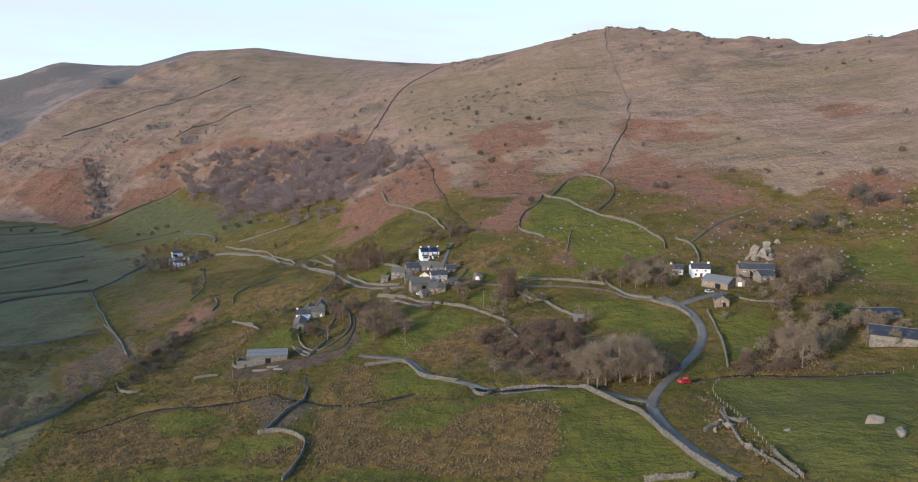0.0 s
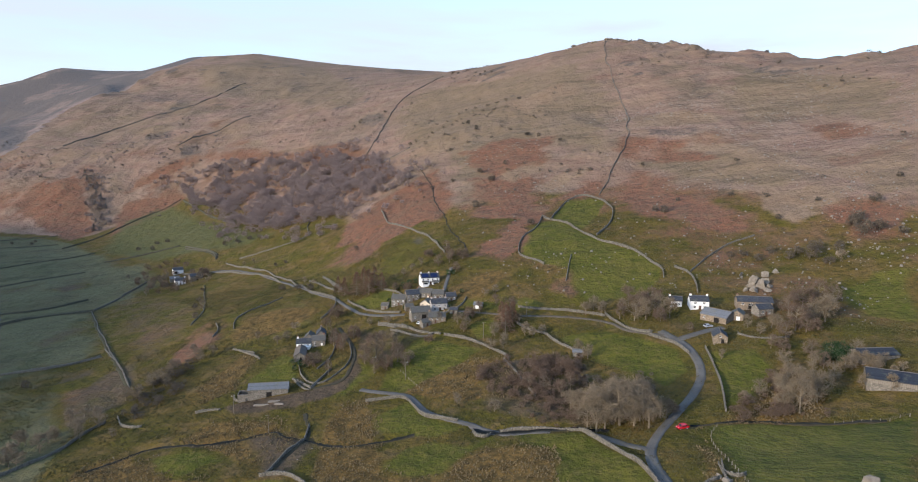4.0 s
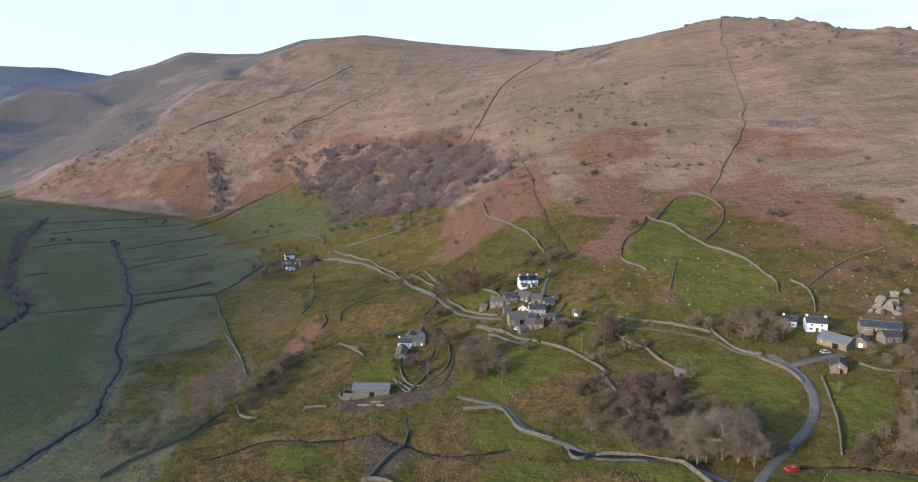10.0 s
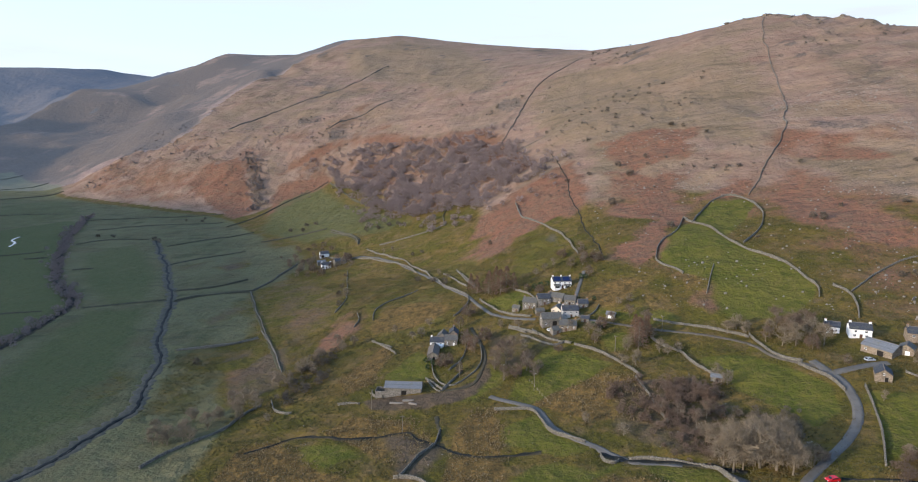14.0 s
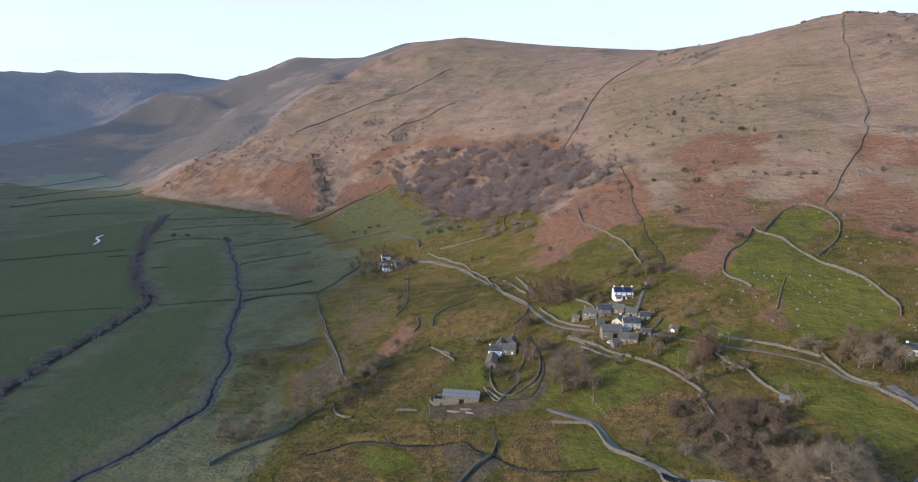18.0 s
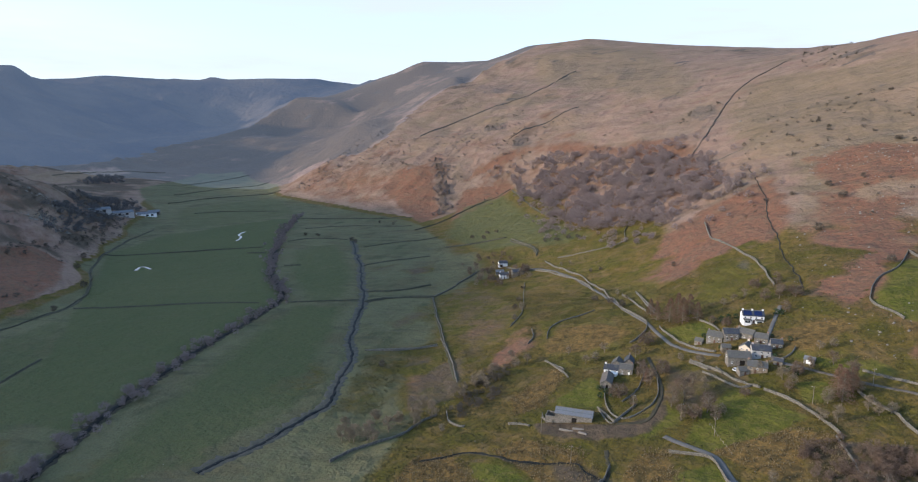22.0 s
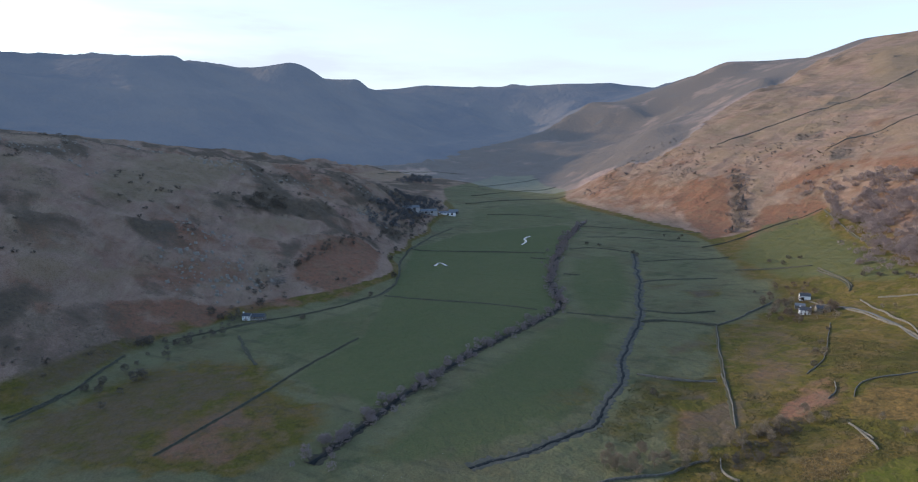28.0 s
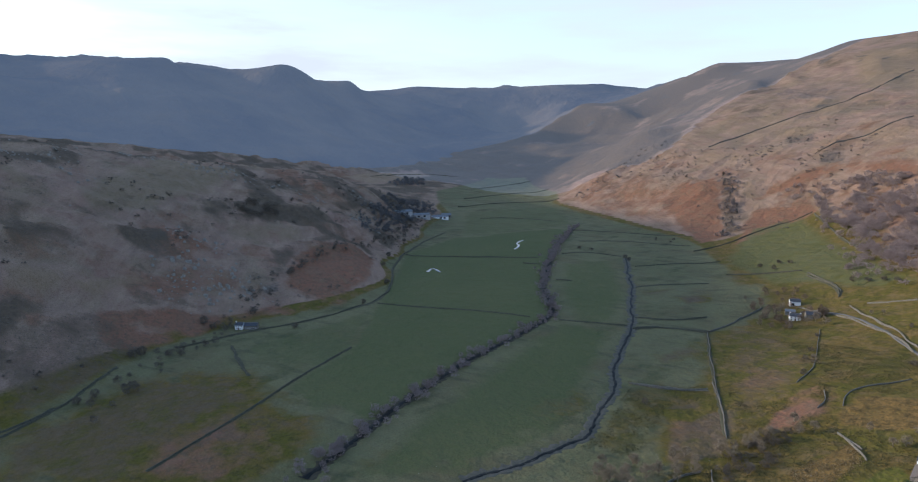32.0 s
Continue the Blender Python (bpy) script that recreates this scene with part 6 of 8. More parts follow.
def wander(p, amount, size, seed):
    """A plan line that strays a little to either side of its course."""
    s = np.concatenate([[0], np.cumsum(np.hypot(*np.diff(p, axis=0).T))])
    off = amount * (value_noise(s / size, s * 0 + 3.5, seed) + 0.5 * value_noise(s / size * 2.3, s * 0 + 9.5, seed))
    return p + sideways(p) * (off * ramp(s, 0, size) * ramp(s[-1] - s, 0, size))[:, None]


def ribbon(name, line, width, lift, material, step=3.0, crown=0.08, ragged=0.0, seed=0, stray=0.0, stray_size=14.0):
    """A strip laid along the ground with a slight crown and uneven edges."""
    p = wander(finer(line, step), stray, stray_size, 17)
    n = sideways(p)
    rng = np.random.default_rng(seed)
    across = np.array([-0.5, -0.46, -0.2, 0.2, 0.46, 0.5])
    raised = np.array([-0.25, lift, lift + crown, lift + crown, lift, -0.25])
    w = width * (1 + ragged * rng.uniform(-1, 1, (len(p), 2)))
    off = np.where(across < 0, across * w[:, :1], across * w[:, 1:])
    x, y = p[:, :1] + n[:, :1] * off, p[:, 1:] + n[:, 1:] * off
    z = mesh_z(x, y) + raised
    k = len(across)
    ids = np.arange(len(p) * k).reshape(len(p), k)
    quads = np.stack([ids[:-1, :-1], ids[:-1, 1:], ids[1:, 1:], ids[1:, :-1]], -1).reshape(-1, 4)[:, ::-1]
    return new(name, raw_mesh(name, np.stack([x, y, z], -1).reshape(-1, 3), quads, material, True))


# ---- dry stone walls ----
def dry_stone_wall(line, height, seed, face=None):
    """A battered rubble wall that follows the ground, and its row of uneven coping stones."""
    p = finer(line, 1.3 if math.hypot(*line[0]) < 700 else 4.0)
    p = wander(p, 0.5 if math.hypot(*line[0]) < 500 else 2.2, 16.0 if math.hypot(*line[0]) < 500 else 30.0, seed)
    n = sideways(p)
    rng = np.random.default_rng(seed)
    gaps = np.convolve(rng.uniform(-1, 1, len(p) + 8), np.ones(9) / 9, "valid")
    h = height * 0.86 * (1 + 0.75 * gaps) + rng.uniform(-0.10, 0.10, len(p))
    half = np.array([-0.32, -0.26, -0.17, 0.17, 0.26, 0.32]) * (1.0 if height < 1.6 else 1.3)
    up = np.array([-0.06, 0.45, 1.0, 1.0, 0.45, -0.06])
    off = half + rng.uniform(-0.05, 0.05, (len(p), 6))
    x, y = p[:, :1] + n[:, :1] * off, p[:, 1:] + n[:, 1:] * off
    base = mesh_z(p[:, 0], p[:, 1])[:, None] - 0.25
    z = base + 0.25 + np.where(up > 0, up * h[:, None], -0.6)
    ids = np.arange(len(p) * 6).reshape(len(p), 6)
    quads = np.stack([ids[:-1, :-1], ids[:-1, 1:], ids[1:, 1:], ids[1:, :-1]], -1).reshape(-1, 4)[:, ::-1]
    ends = np.array([[ids[0, 0], ids[0, 1], ids[0, 4], ids[0, 5]], [ids[0, 1], ids[0, 2], ids[0, 3], ids[0, 4]],
                     [ids[-1, 5], ids[-1, 4], ids[-1, 1], ids[-1, 0]], [ids[-1, 4], ids[-1, 3], ids[-1, 2], ids[-1, 1]]])
    wall = tagged(new("dry_stone_wall", raw_mesh("dry_stone_wall", np.stack([x, y, z], -1).reshape(-1, 3), np.concatenate([quads, ends]), face or M_WALL)),
                  "dark dry stone wall across the valley floor" if face else "weathered grey-brown dry stone field wall on rough grass", "stone wall", "dry stone field walls")
    cope = Solid()
    for (cx, cy), (ax, ay), top in zip(p, n, z[:, 2]):
        a, b, t = rng.uniform(0.10, 0.20), rng.uniform(0.15, 0.42), top + rng.uniform(0.06, 0.22)
        dx, dy = ay, -ax
        lo = [(cx + ax * i * a + dx * j * b, cy + ay * i * a + dy * j * b) for i, j in ((-1, -1), (1, -1), (1, 1), (-1, 1))]
        cope.add([(u, v, top - 0.05) for u, v in lo] + [(cx + (u - cx) * 0.75, cy + (v - cy) * 0.75, t) for u, v in lo],
                 [(4, 5, 6, 7), (0, 1, 5, 4), (1, 2, 6, 5), (2, 3, 7, 6), (3, 0, 4, 7)])
    part("coping", cope, face or M_COPE, wall, "" if face else "pale lichen-grey coping stones")


for k, (high, line) in enumerate(WALLS):
    dry_stone_wall(line, high, 100 + k, M_DARKWALL if line[0][0] < -300 and line[0][1] < 1000 else None)

# ---- roads, tracks and becks ----
ROAD_LABELS = {"main": ("road", "narrow grey tarmac valley road", M_ASPHALT), "spur": ("road", "short grey tarmac spur into the farmstead", M_ASPHALT)}
for k, (what, wide, line) in enumerate(ROADS):
    name, label, mat = ROAD_LABELS.get(what, ("track", "stony farm track with a worn grassy crown", M_TRACK))
    if what == "farm":
        name, label, mat = "track", "dark wet farm track below a garden wall", M_EARTHBANK
    if what in ("link", "beckside", "village", "whlane"):
        name, label, mat = "lane", "narrow worn tarmac lane between stone walls", M_ASPHALT
    tagged(ribbon(name, line, wide, (0.14 if mat is M_ASPHALT else 0.05) + 0.02 * k, mat, 2.5, ragged=0.05 if mat is M_ASPHALT else 0.16, seed=k), label, name, kind="structure")
for k, (what, wide, line) in enumerate(BECKS):
    if what == "trod":
        tagged(ribbon("track", line, wide, 0.05, M_EARTHBANK, 2.5, 0.03, ragged=0.5, seed=70), "trodden muddy farm track", "track", kind="structure")
        continue
    if what.startswith("pool"):
        tagged(ribbon("pool", line, wide, 0.16, M_POOL, 3.0, 0.0, 0.5, 80 + k), "flood pool that mirrors the pale sky", "pool", kind="structure")
        continue
    stony = what in ("brook",)
    stray, size = {"brook": (1.9, 17.0), "river": (1.6, 30.0)}.get(what, (0.9, 9.0))
    # except on the brook, the dark bank colour paints the channel's shade
    tagged(ribbon("bank", line, wide * (1.25 if stony else 1.1), 0.12, M_BANK if stony else M_EARTHBANK, 2.0, 0.1, 0.45, 40 + k, stray, size),
           "pale stony beck bank" if stony else "beck bank darkened for its shadowed channel", "bank", kind="structure")
    tagged(ribbon("water", line, wide * (0.30 if stony else 0.40), 0.50, M_WATER, 2.0, 0.0, 0.5, 50 + k, stray, size), "dark running beck water", "beck", kind="structure")
# dark strips paint rush margin and wall shadow along the valley-floor walls
for k, (high, line) in enumerate(WALLS):
    if line[0][0] < -280 and line[0][1] < 1000 and line[0][0] > -720:
        tagged(ribbon("verge", line, 2.8, 0.10, M_VERGE, 3.0, 0.05, 0.5, 400 + k), "dark strip of rushes and painted wall shadow along a valley-floor wall", "verge", kind="structure")


# ---- houses and barns ----
def window(house, length, x, z, w, h, side, depth, lit=M_FRAME):
    """A framed window on the front (side 0), back (1), left (2) or right (3) wall. x runs along the wall."""
    place = {0: pose(x, 0, z, 0, 0, 0), 1: pose(x, depth, z, 0, 0, 180), 2: pose(-length / 2, x, z, 0, 0, -90), 3: pose(length / 2, x, z, 0, 0, 90)}[side]
    f = Solid()
    t = 0.05
    f.box(-w / 2 - t, -0.06, -t, -w / 2, 0.02, h + t).box(w / 2, -0.06, -t, w / 2 + t, 0.02, h + t)
    f.box(-w / 2, -0.06, h, w / 2, 0.02, h + t).box(-w / 2 - 0.12, -0.14, -t - 0.05, w / 2 + 0.12, 0.02, 0).box(-0.03, -0.05, 0, 0.03, 0.02, h)
    fr = part("window", f, lit, house, "white-painted window frame with stone sill")
    fr.matrix_basis = place
    part("pane", Solid().box(-w / 2, -0.03, 0, w / 2, 0.015, h), M_GLASS, fr, "dark glass pane")


def chimney(house, x, y, z, mat, pots=2):
    c = part("chimney", Solid().box(x - 0.45, y - 0.32, z - 1.4, x + 0.45, y + 0.32, z + 0.9).box(x - 0.52, y - 0.39, z + 0.9, x + 0.52, y + 0.39, z + 1.05), mat, house)
    for k in range(pots):
        part("chimney_pot", Solid().tube((x - 0.2 + 0.4 * k, y, z + 1.05), (x - 0.2 + 0.4 * k, y, z + 1.45), 0.13, 0.11, 7), M_POT, c, "small clay chimney pot")


def house(x, y, turn, length, depth, eaves, rise, walls, roof, label, category="house", name="house", group="", ridge="x", wins=(), doors=(), chims=(), lift=0.0, over=0.28):
    """A gabled building; its front wall's foot is at (x, y). wins: (side, along, height, width, tall); doors: (along, width, tall, material)."""
    if category in ("house", "cottage", "farmhouse"):
        length, eaves, rise = length * 0.9, eaves * 0.84, rise * 0.9
        wins = [(a, b * (0.9 if a < 2 else 1.0), c * 0.84, d * 0.9, e * 0.84) for a, b, c, d, e in wins]
        doors = [(a * 0.9, b, c * 0.9, d) for a, b, c, d in doors]
        chims = [(a * 0.9, b) for a, b in chims]
    co, si = math.cos(radians(turn)), math.sin(radians(turn))
    foot = [mesh_z(x + co * u - si * v, y + si * u + co * v) for u in (-length / 2, length / 2) for v in (0, depth)]
    z = float(np.mean(foot[:1] + foot[2:3])) + lift
    h = thing(name, x, y, z, turn, label, category, group)
    drop = z - float(min(foot)) + 0.6
    a, d = length / 2, depth
    if ridge == "x":
        body = Solid().prism([(0, -drop), (d, -drop), (d, eaves), (d / 2, eaves + rise), (0, eaves)], -a, a, "x")
        top, far = eaves + rise, d / 2
        slope = math.hypot(far, rise)
        nx, nz = rise / slope * 0.18, far / slope * 0.18
        ex, ez = over * far / slope, over * rise / slope
        for s, flip in (("roof", 1), ("roof", -1)):
            edge = [(0 - ex, eaves - ez), (far, top), (far, top + 0.2), (0 - ex - nx * 0, eaves - ez + 0.2)]
            if flip < 0:
                edge = [(d - p[0], p[1]) for p in edge][::-1]
            part("roof", Solid().prism([(p[0], p[1] + 0.01) for p in edge], -a - over, a + over, "x"), roof, h)
        part("ridge", Solid().prism([(far - 0.2, top + 0.14), (far + 0.2, top + 0.14), (far, top + 0.34)], -a - over, a + over, "x"), M_RIDGE, h, "worn stone ridge tiles")
    else:
        body = Solid().prism([(-a, -drop), (a, -drop), (a, eaves), (0, eaves + rise), (-a, eaves)], 0, d, "y")
        top = eaves + rise
        slope = math.hypot(a, rise)
        ex, ez = over * a / slope, over * rise / slope
        for flip in (1, -1):
            edge = [(-a - ex, eaves - ez), (0, top), (0, top + 0.2), (-a - ex, eaves - ez + 0.2)]
            if flip < 0:
                edge = [(-p[0], p[1]) for p in edge][::-1]
            part("roof", Solid().prism([(p[0], p[1] + 0.01) for p in edge], -over, d + over, "y"), roof, h)
        part("ridge", Solid().prism([(-0.2, top + 0.14), (0.2, top + 0.14), (0, top + 0.34)], -over, d + over, "y"), M_RIDGE, h, "worn stone ridge tiles")
    part("wall", body, walls, h)
    for side, along_wall, zz, w, t in wins:
        window(h, length, along_wall, zz, w, t, side, depth)
    for along_wall, w, t, mat in doors:
        door = part("door", Solid().box(along_wall - w / 2, -0.035, 0, along_wall + w / 2, 0.03, t), mat, h)
        part("door_frame", Solid().box(along_wall - w / 2 - 0.12, -0.06, 0, along_wall - w / 2, 0.03, t + 0.15).box(along_wall + w / 2, -0.06, 0, along_wall + w / 2 + 0.12, 0.03, t + 0.15)
             .box(along_wall - w / 2, -0.06, t, along_wall + w / 2, 0.03, t + 0.15), M_STONE, door)
    for cx, cy in chims:
        chimney(h, cx, cy, top - (0.2 if ridge == "x" else 0.0), walls)
    return h


def row(n, span_, z, w=0.9, t=1.1, side=0):
    return [(side, -span_ / 2 + span_ * k / (n - 1), z, w, t) for k in range(n)]


# ---- trees ----
def slivers(tips, ways, rng, count, length, width, droop=0.0, fan=0.9):
    """Thin twigs that fan out from the tips of the boughs: arrays of corners and faces."""
    t = np.repeat(np.array(tips), count, 0)
    d = np.repeat(np.array(ways), count, 0) + rng.normal(0, fan, (len(t), 3))
    d[:, 2] += 0.15 - droop
    d /= np.linalg.norm(d, axis=1)[:, None]
    ln = length * rng.uniform(0.5, 1.2, (len(t), 1))
    side = np.cross(d, rng.normal(0, 1, d.shape))
    side /= np.linalg.norm(side, axis=1)[:, None] + 1e-9
    start = t + d * ln * rng.uniform(-0.3, 0.2, (len(t), 1))
    v = np.stack([start - side * width / 2, start + side * width / 2, start + d * ln], 1).reshape(-1, 3)
    return v, np.arange(len(v)).reshape(-1, 3)


def bare_tree(seed, boughs=12, forks=6, sprays=4, count=20, trunk=0.16, spread=0.36, crown=0.44, twig=0.09, width=0.0050):
    """A leafless broadleaf tree 1 high with a rounded, uneven crown: (limbs, twig corners, twig faces)."""
    rng = np.random.default_rng(seed)
    wood, tips, ways = Solid(), [], []
    centre = Vector((rng.normal(0, 0.03), rng.normal(0, 0.03), 1.0 - crown * 1.05))
    lobes = [(Vector(rng.normal(0, 1, 3)).normalized(), rng.uniform(0.72, 1.05)) for _ in range(7)]

    def edge(d, share):
        swell = max(0.62, max(r * max(0.0, d.dot(q)) ** 0.5 for q, r in lobes))
        return centre + Vector((d.x * spread, d.y * spread, d.z * crown)) * share * swell

    leader = [Vector((0, 0, -0.03)), Vector((centre.x * 0.3, centre.y * 0.3, trunk)), centre.lerp(Vector((0, 0, trunk)), 0.35), centre + Vector((0, 0, crown * 0.45))]
    for (p0, p1), (r0, r1) in zip(zip(leader, leader[1:]), ((0.026, 0.018), (0.018, 0.013), (0.013, 0.004))):
        wood.tube(p0, p1, r0, r1, 6)
    for b in range(boughs):
        az, el = 2 * math.pi * (b * 0.382 + rng.uniform(0, 0.1)), rng.uniform(-0.95, 1.35)
        d = Vector((math.cos(az) * math.cos(el), math.sin(az) * math.cos(el), math.sin(el)))
        end = edge(d, rng.uniform(0.6, 0.8))
        root = leader[1].lerp(leader[3], min(0.85, max(0.0, rng.uniform(0.0, 0.3) + 0.3 * (el + 0.95))))
        if root.z > end.z:
            root = leader[1].lerp(leader[2], rng.uniform(0, 0.6))
        mid = root.lerp(end, 0.5) + Vector((0, 0, 0.03))
        wood.tube(root, mid, 0.013, 0.009, 4)
        wood.tube(mid, end, 0.009, 0.004, 4)
        for f in range(forks):
            s = rng.uniform(0.25, 1.0)
            a = root.lerp(mid, s * 2) if s < 0.5 else mid.lerp(end, s * 2 - 1)
            q = (d + Vector(rng.normal(0, 0.42, 3))).normalized()
            e = edge(q, rng.uniform(0.7, 1.0))
            e = a + (e - a) * min(1.0, 0.26 / max(0.01, (e - a).length))
            wood.tube(a, e, 0.0058, 0.0026, 3)
            w = (e - a).normalized()
            for _ in range(sprays):
                tips.append(tuple(a.lerp(e, rng.uniform(0.35, 1.1)) + Vector(rng.normal(0, 0.030, 3))))
                ways.append(tuple((w + q * 0.5 + Vector(rng.normal(0, 0.35, 3))).normalized()))
    v, fcs = slivers(tips, ways, rng, count, twig, width)
    return wood, v, fcs


def conifer(seed, whorls=16, arms=8, count=9, droop=0.35, taper=0.20, width=0.010):
    rng = np.random.default_rng(seed)
    wood, tips, ways = Solid().tube((0, 0, -0.03), (0, 0, 0.98), 0.018, 0.002, 6), [], []
    for k in range(whorls):
        h = 0.12 + 0.86 * k / whorls
        reach = taper * (1.02 - h) * rng.uniform(0.75, 1.15) + 0.01
        for a in range(arms):
            az = rng.uniform(0, 2 * math.pi)
            end = Vector((math.cos(az) * reach, math.sin(az) * reach, h - droop * reach + rng.uniform(-0.02, 0.02)))
            wood.tube((0, 0, h), end, 0.004, 0.001, 3)
            for s in (0.4, 0.65, 0.9):
                tips.append(tuple(Vector((0, 0, h)).lerp(end, s)))
                ways.append((math.cos(az), math.sin(az), -droop))
    v, fcs = slivers(tips, ways, rng, count, 0.06, width, 0.25, 0.7)
    return wood, v, fcs


def tree_kind(name, made, bark, twigs, label, category="tree"):
    """One tree of a kind, to be copied about, with its trunk and crown as parts."""
    wood, v, f = made
    t = tagged(new(name), label, category)
    part("trunk", wood, bark, t)
    part("crown", raw_mesh("crown", v, f, twigs), twigs, t)
    return t


planted = set()


def plant(kinds, spots, group, sink=0.2):
    rng = np.random.default_rng(len(spots) * 7 + len(group))
    for k, (x, y, h) in enumerate(spots):
        src = kinds[k % len(kinds)]
        m = pose(x, y, float(mesh_z(x, y)) - sink, 0, 0, rng.uniform(0, 360))
        w = h * rng.uniform(0.9, 1.15)
        c = src if src.name not in planted else copy_thing(src, m)
        planted.add(src.name)
        c.matrix_basis = m @ Matrix.Diagonal((w, w, h, 1))
        c["group"] = group


def forest(name, made_list, spots, twigs, bark, label, category="woodland"):
    """Very many far trees in one mesh of twigs and one of stems."""
    rng = np.random.default_rng(len(spots))
    tv, tf, n = [], [], 0
    sv, sf, m = [], [], 0
    for k, (x, y, h) in enumerate(spots):
        wood, v, f = made_list[k % len(made_list)]
        a, z = rng.uniform(0, 6.28), float(mesh_z(x, y)) - 0.2
        rot = np.array([[math.cos(a), -math.sin(a), 0], [math.sin(a), math.cos(a), 0], [0, 0, 1]])
        tv.append(v @ rot.T * h * np.array([1.2, 1.2, 1.0]) + np.array([x, y, z]))
        tf.append(f + n)
        n += len(v)
        stem = Solid().tube((0, 0, -0.02), (0, 0, 0.5), 0.018, 0.008, 4)
        w = np.array(stem.v) @ rot.T * h + np.array([x, y, z])
        sv.append(w)
        sf.append(np.array([q for q in stem.f if len(q) == 4][:4]) + m)
        m += len(w)
    crown = tagged(new(name, raw_mesh(name, np.concatenate(tv), np.concatenate(tf), twigs)), label, category, kind="stuff")
    part("stems", raw_mesh("stems", np.concatenate(sv), np.concatenate(sf), bark), bark, crown)


def scatter(outline, gap, seed, tall=(7, 12), bald=-9):
    """Uneven spots inside an outline."""
    rng = np.random.default_rng(seed)
    p = np.array(outline)
    n = int((np.ptp(p[:, 0]) * np.ptp(p[:, 1])) / gap ** 2)
    x, y = rng.uniform(p[:, 0].min(), p[:, 0].max(), n), rng.uniform(p[:, 1].min(), p[:, 1].max(), n)
    keep = (inside(outline, x, y, gap) > rng.uniform(0.2, 0.9, n)) & (fractal(x, y, 45, 3, seed) > bald)
    return [(a, b, rng.uniform(*tall)) for a, b in zip(x[keep], y[keep])]


def boulder(seed):
    """An angular weathered rock of radius about 1, sunk a little."""
    rng = np.random.default_rng(500 + seed)
    bm = bmesh.new()
    for _ in range(12):
        d = Vector(rng.normal(0, 1, 3)).normalized()
        bm.verts.new((d.x * rng.uniform(0.8, 1.1), d.y * rng.uniform(0.75, 1.0), max(-0.25, d.z * rng.uniform(0.6, 0.95) + 0.35)))
    bmesh.ops.convex_hull(bm, input=bm.verts)
    bmesh.ops.bevel(bm, geom=bm.edges[:], offset=0.02, segments=1, affect="EDGES")
    me = bpy.data.meshes.new("boulder")
    bm.to_mesh(me)
    bm.free()
    me.materials.append(M_ROCK)
    return me


# ---- the white semi-detached house above the hamlet ----
semi = house(-17.5, 382.5, 16, 12.4, 7.0, 5.0, 2.5, M_WHITE, M_SLATE, "whitewashed pair of cottages with dark slate roof above the hamlet", "house",
             wins=row(4, 9.6, 3.3) + [(0, -1.4, 0.9, 1.0, 1.3), (0, 5.2, 0.9, 0.9, 1.2), (2, 3.5, 3.0, 0.8, 1.0), (2, 2.0, 0.9, 0.8, 1.0)],
             doors=[(0.2, 0.9, 2.0, M_DOOR)], chims=[(-5.8, 3.5), (-0.3, 3.5), (5.8, 3.5)])
for px in (-3.3, 2.9):
    porch = part("porch", Solid().box(px - 1.9, -1.6, -1.2, px + 1.9, -0.004, 1.9), M_WHITE, semi, "white lean-to porch")
    part("porch_roof", Solid().prism([(-1.85, 1.85), (0.0, 2.5), (0.0, 2.62), (-1.85, 1.99)], px - 2.1, px + 2.1, "x"), M_STONESLATE, porch)
    part("porch_window", Solid().box(px - 1.4, -1.64, 0.6, px + 1.4, -1.604, 1.6), M_GLASS, porch)

slope = math.atan2(2.5 * 0.9, 3.5)
for px in (-2.9, 2.5):
    array = part("solar_array", Solid().box(-2.1, 0.15, 0.24, 2.1, 3.5, 0.27), M_RUBBER, semi, "black frame of a solar array")
    array.matrix_basis = pose(px, 0.15, 5.0 * 0.84 + 0.02, math.degrees(slope), 0, 0)
    for i in range(4):
        for j in range(2):
            part("solar_panel", Solid().box(-2.05 + 1.03 * i, 0.22 + 1.62 * j, 0.272, -1.08 + 1.03 * i, 1.76 + 1.62 * j, 0.30), M_SOLAR, array, "dark blue solar panel")

# ---- the hamlet: stone cottages and barns packed together ----
HAMLET = "stone cottages of the hamlet"
house(-35.0, 361.5, -8, 9.0, 6.5, 4.4, 2.4, M_STONE, M_STONESLATE, "grey rubble-stone cottage with mossy stone-slate roof", group=HAMLET,
      wins=row(3, 6.0, 2.9, 0.8, 0.9) + row(2, 5.0, 0.8, 0.8, 1.0) + [(2, 3.2, 2.6, 0.7, 0.9)], doors=[(0.3, 0.9, 2.0, M_DOOR)], chims=[(-4.0, 3.25), (4.0, 3.25)])
house(-26.4, 361.8, 18, 8.2, 6.2, 4.8, 2.3, M_STONE, M_SLATE, "grey stone cottage with dark slate roof, joined to its neighbour", group=HAMLET,
      wins=row(3, 5.4, 3.1, 0.8, 0.9) + row(2, 5.0, 0.8, 0.8, 1.0), doors=[(0.2, 0.9, 2.0, M_DOOR)], chims=[(3.6, 3.1)])
house(-43.0, 361.5, -14, 4.2, 3.6, 2.3, 1.3, M_STONE, M_STONESLATE, "small low stone outhouse beside the lane", "outhouse", "outhouse", doors=[(0.5, 0.9, 1.8, M_DOOR)])
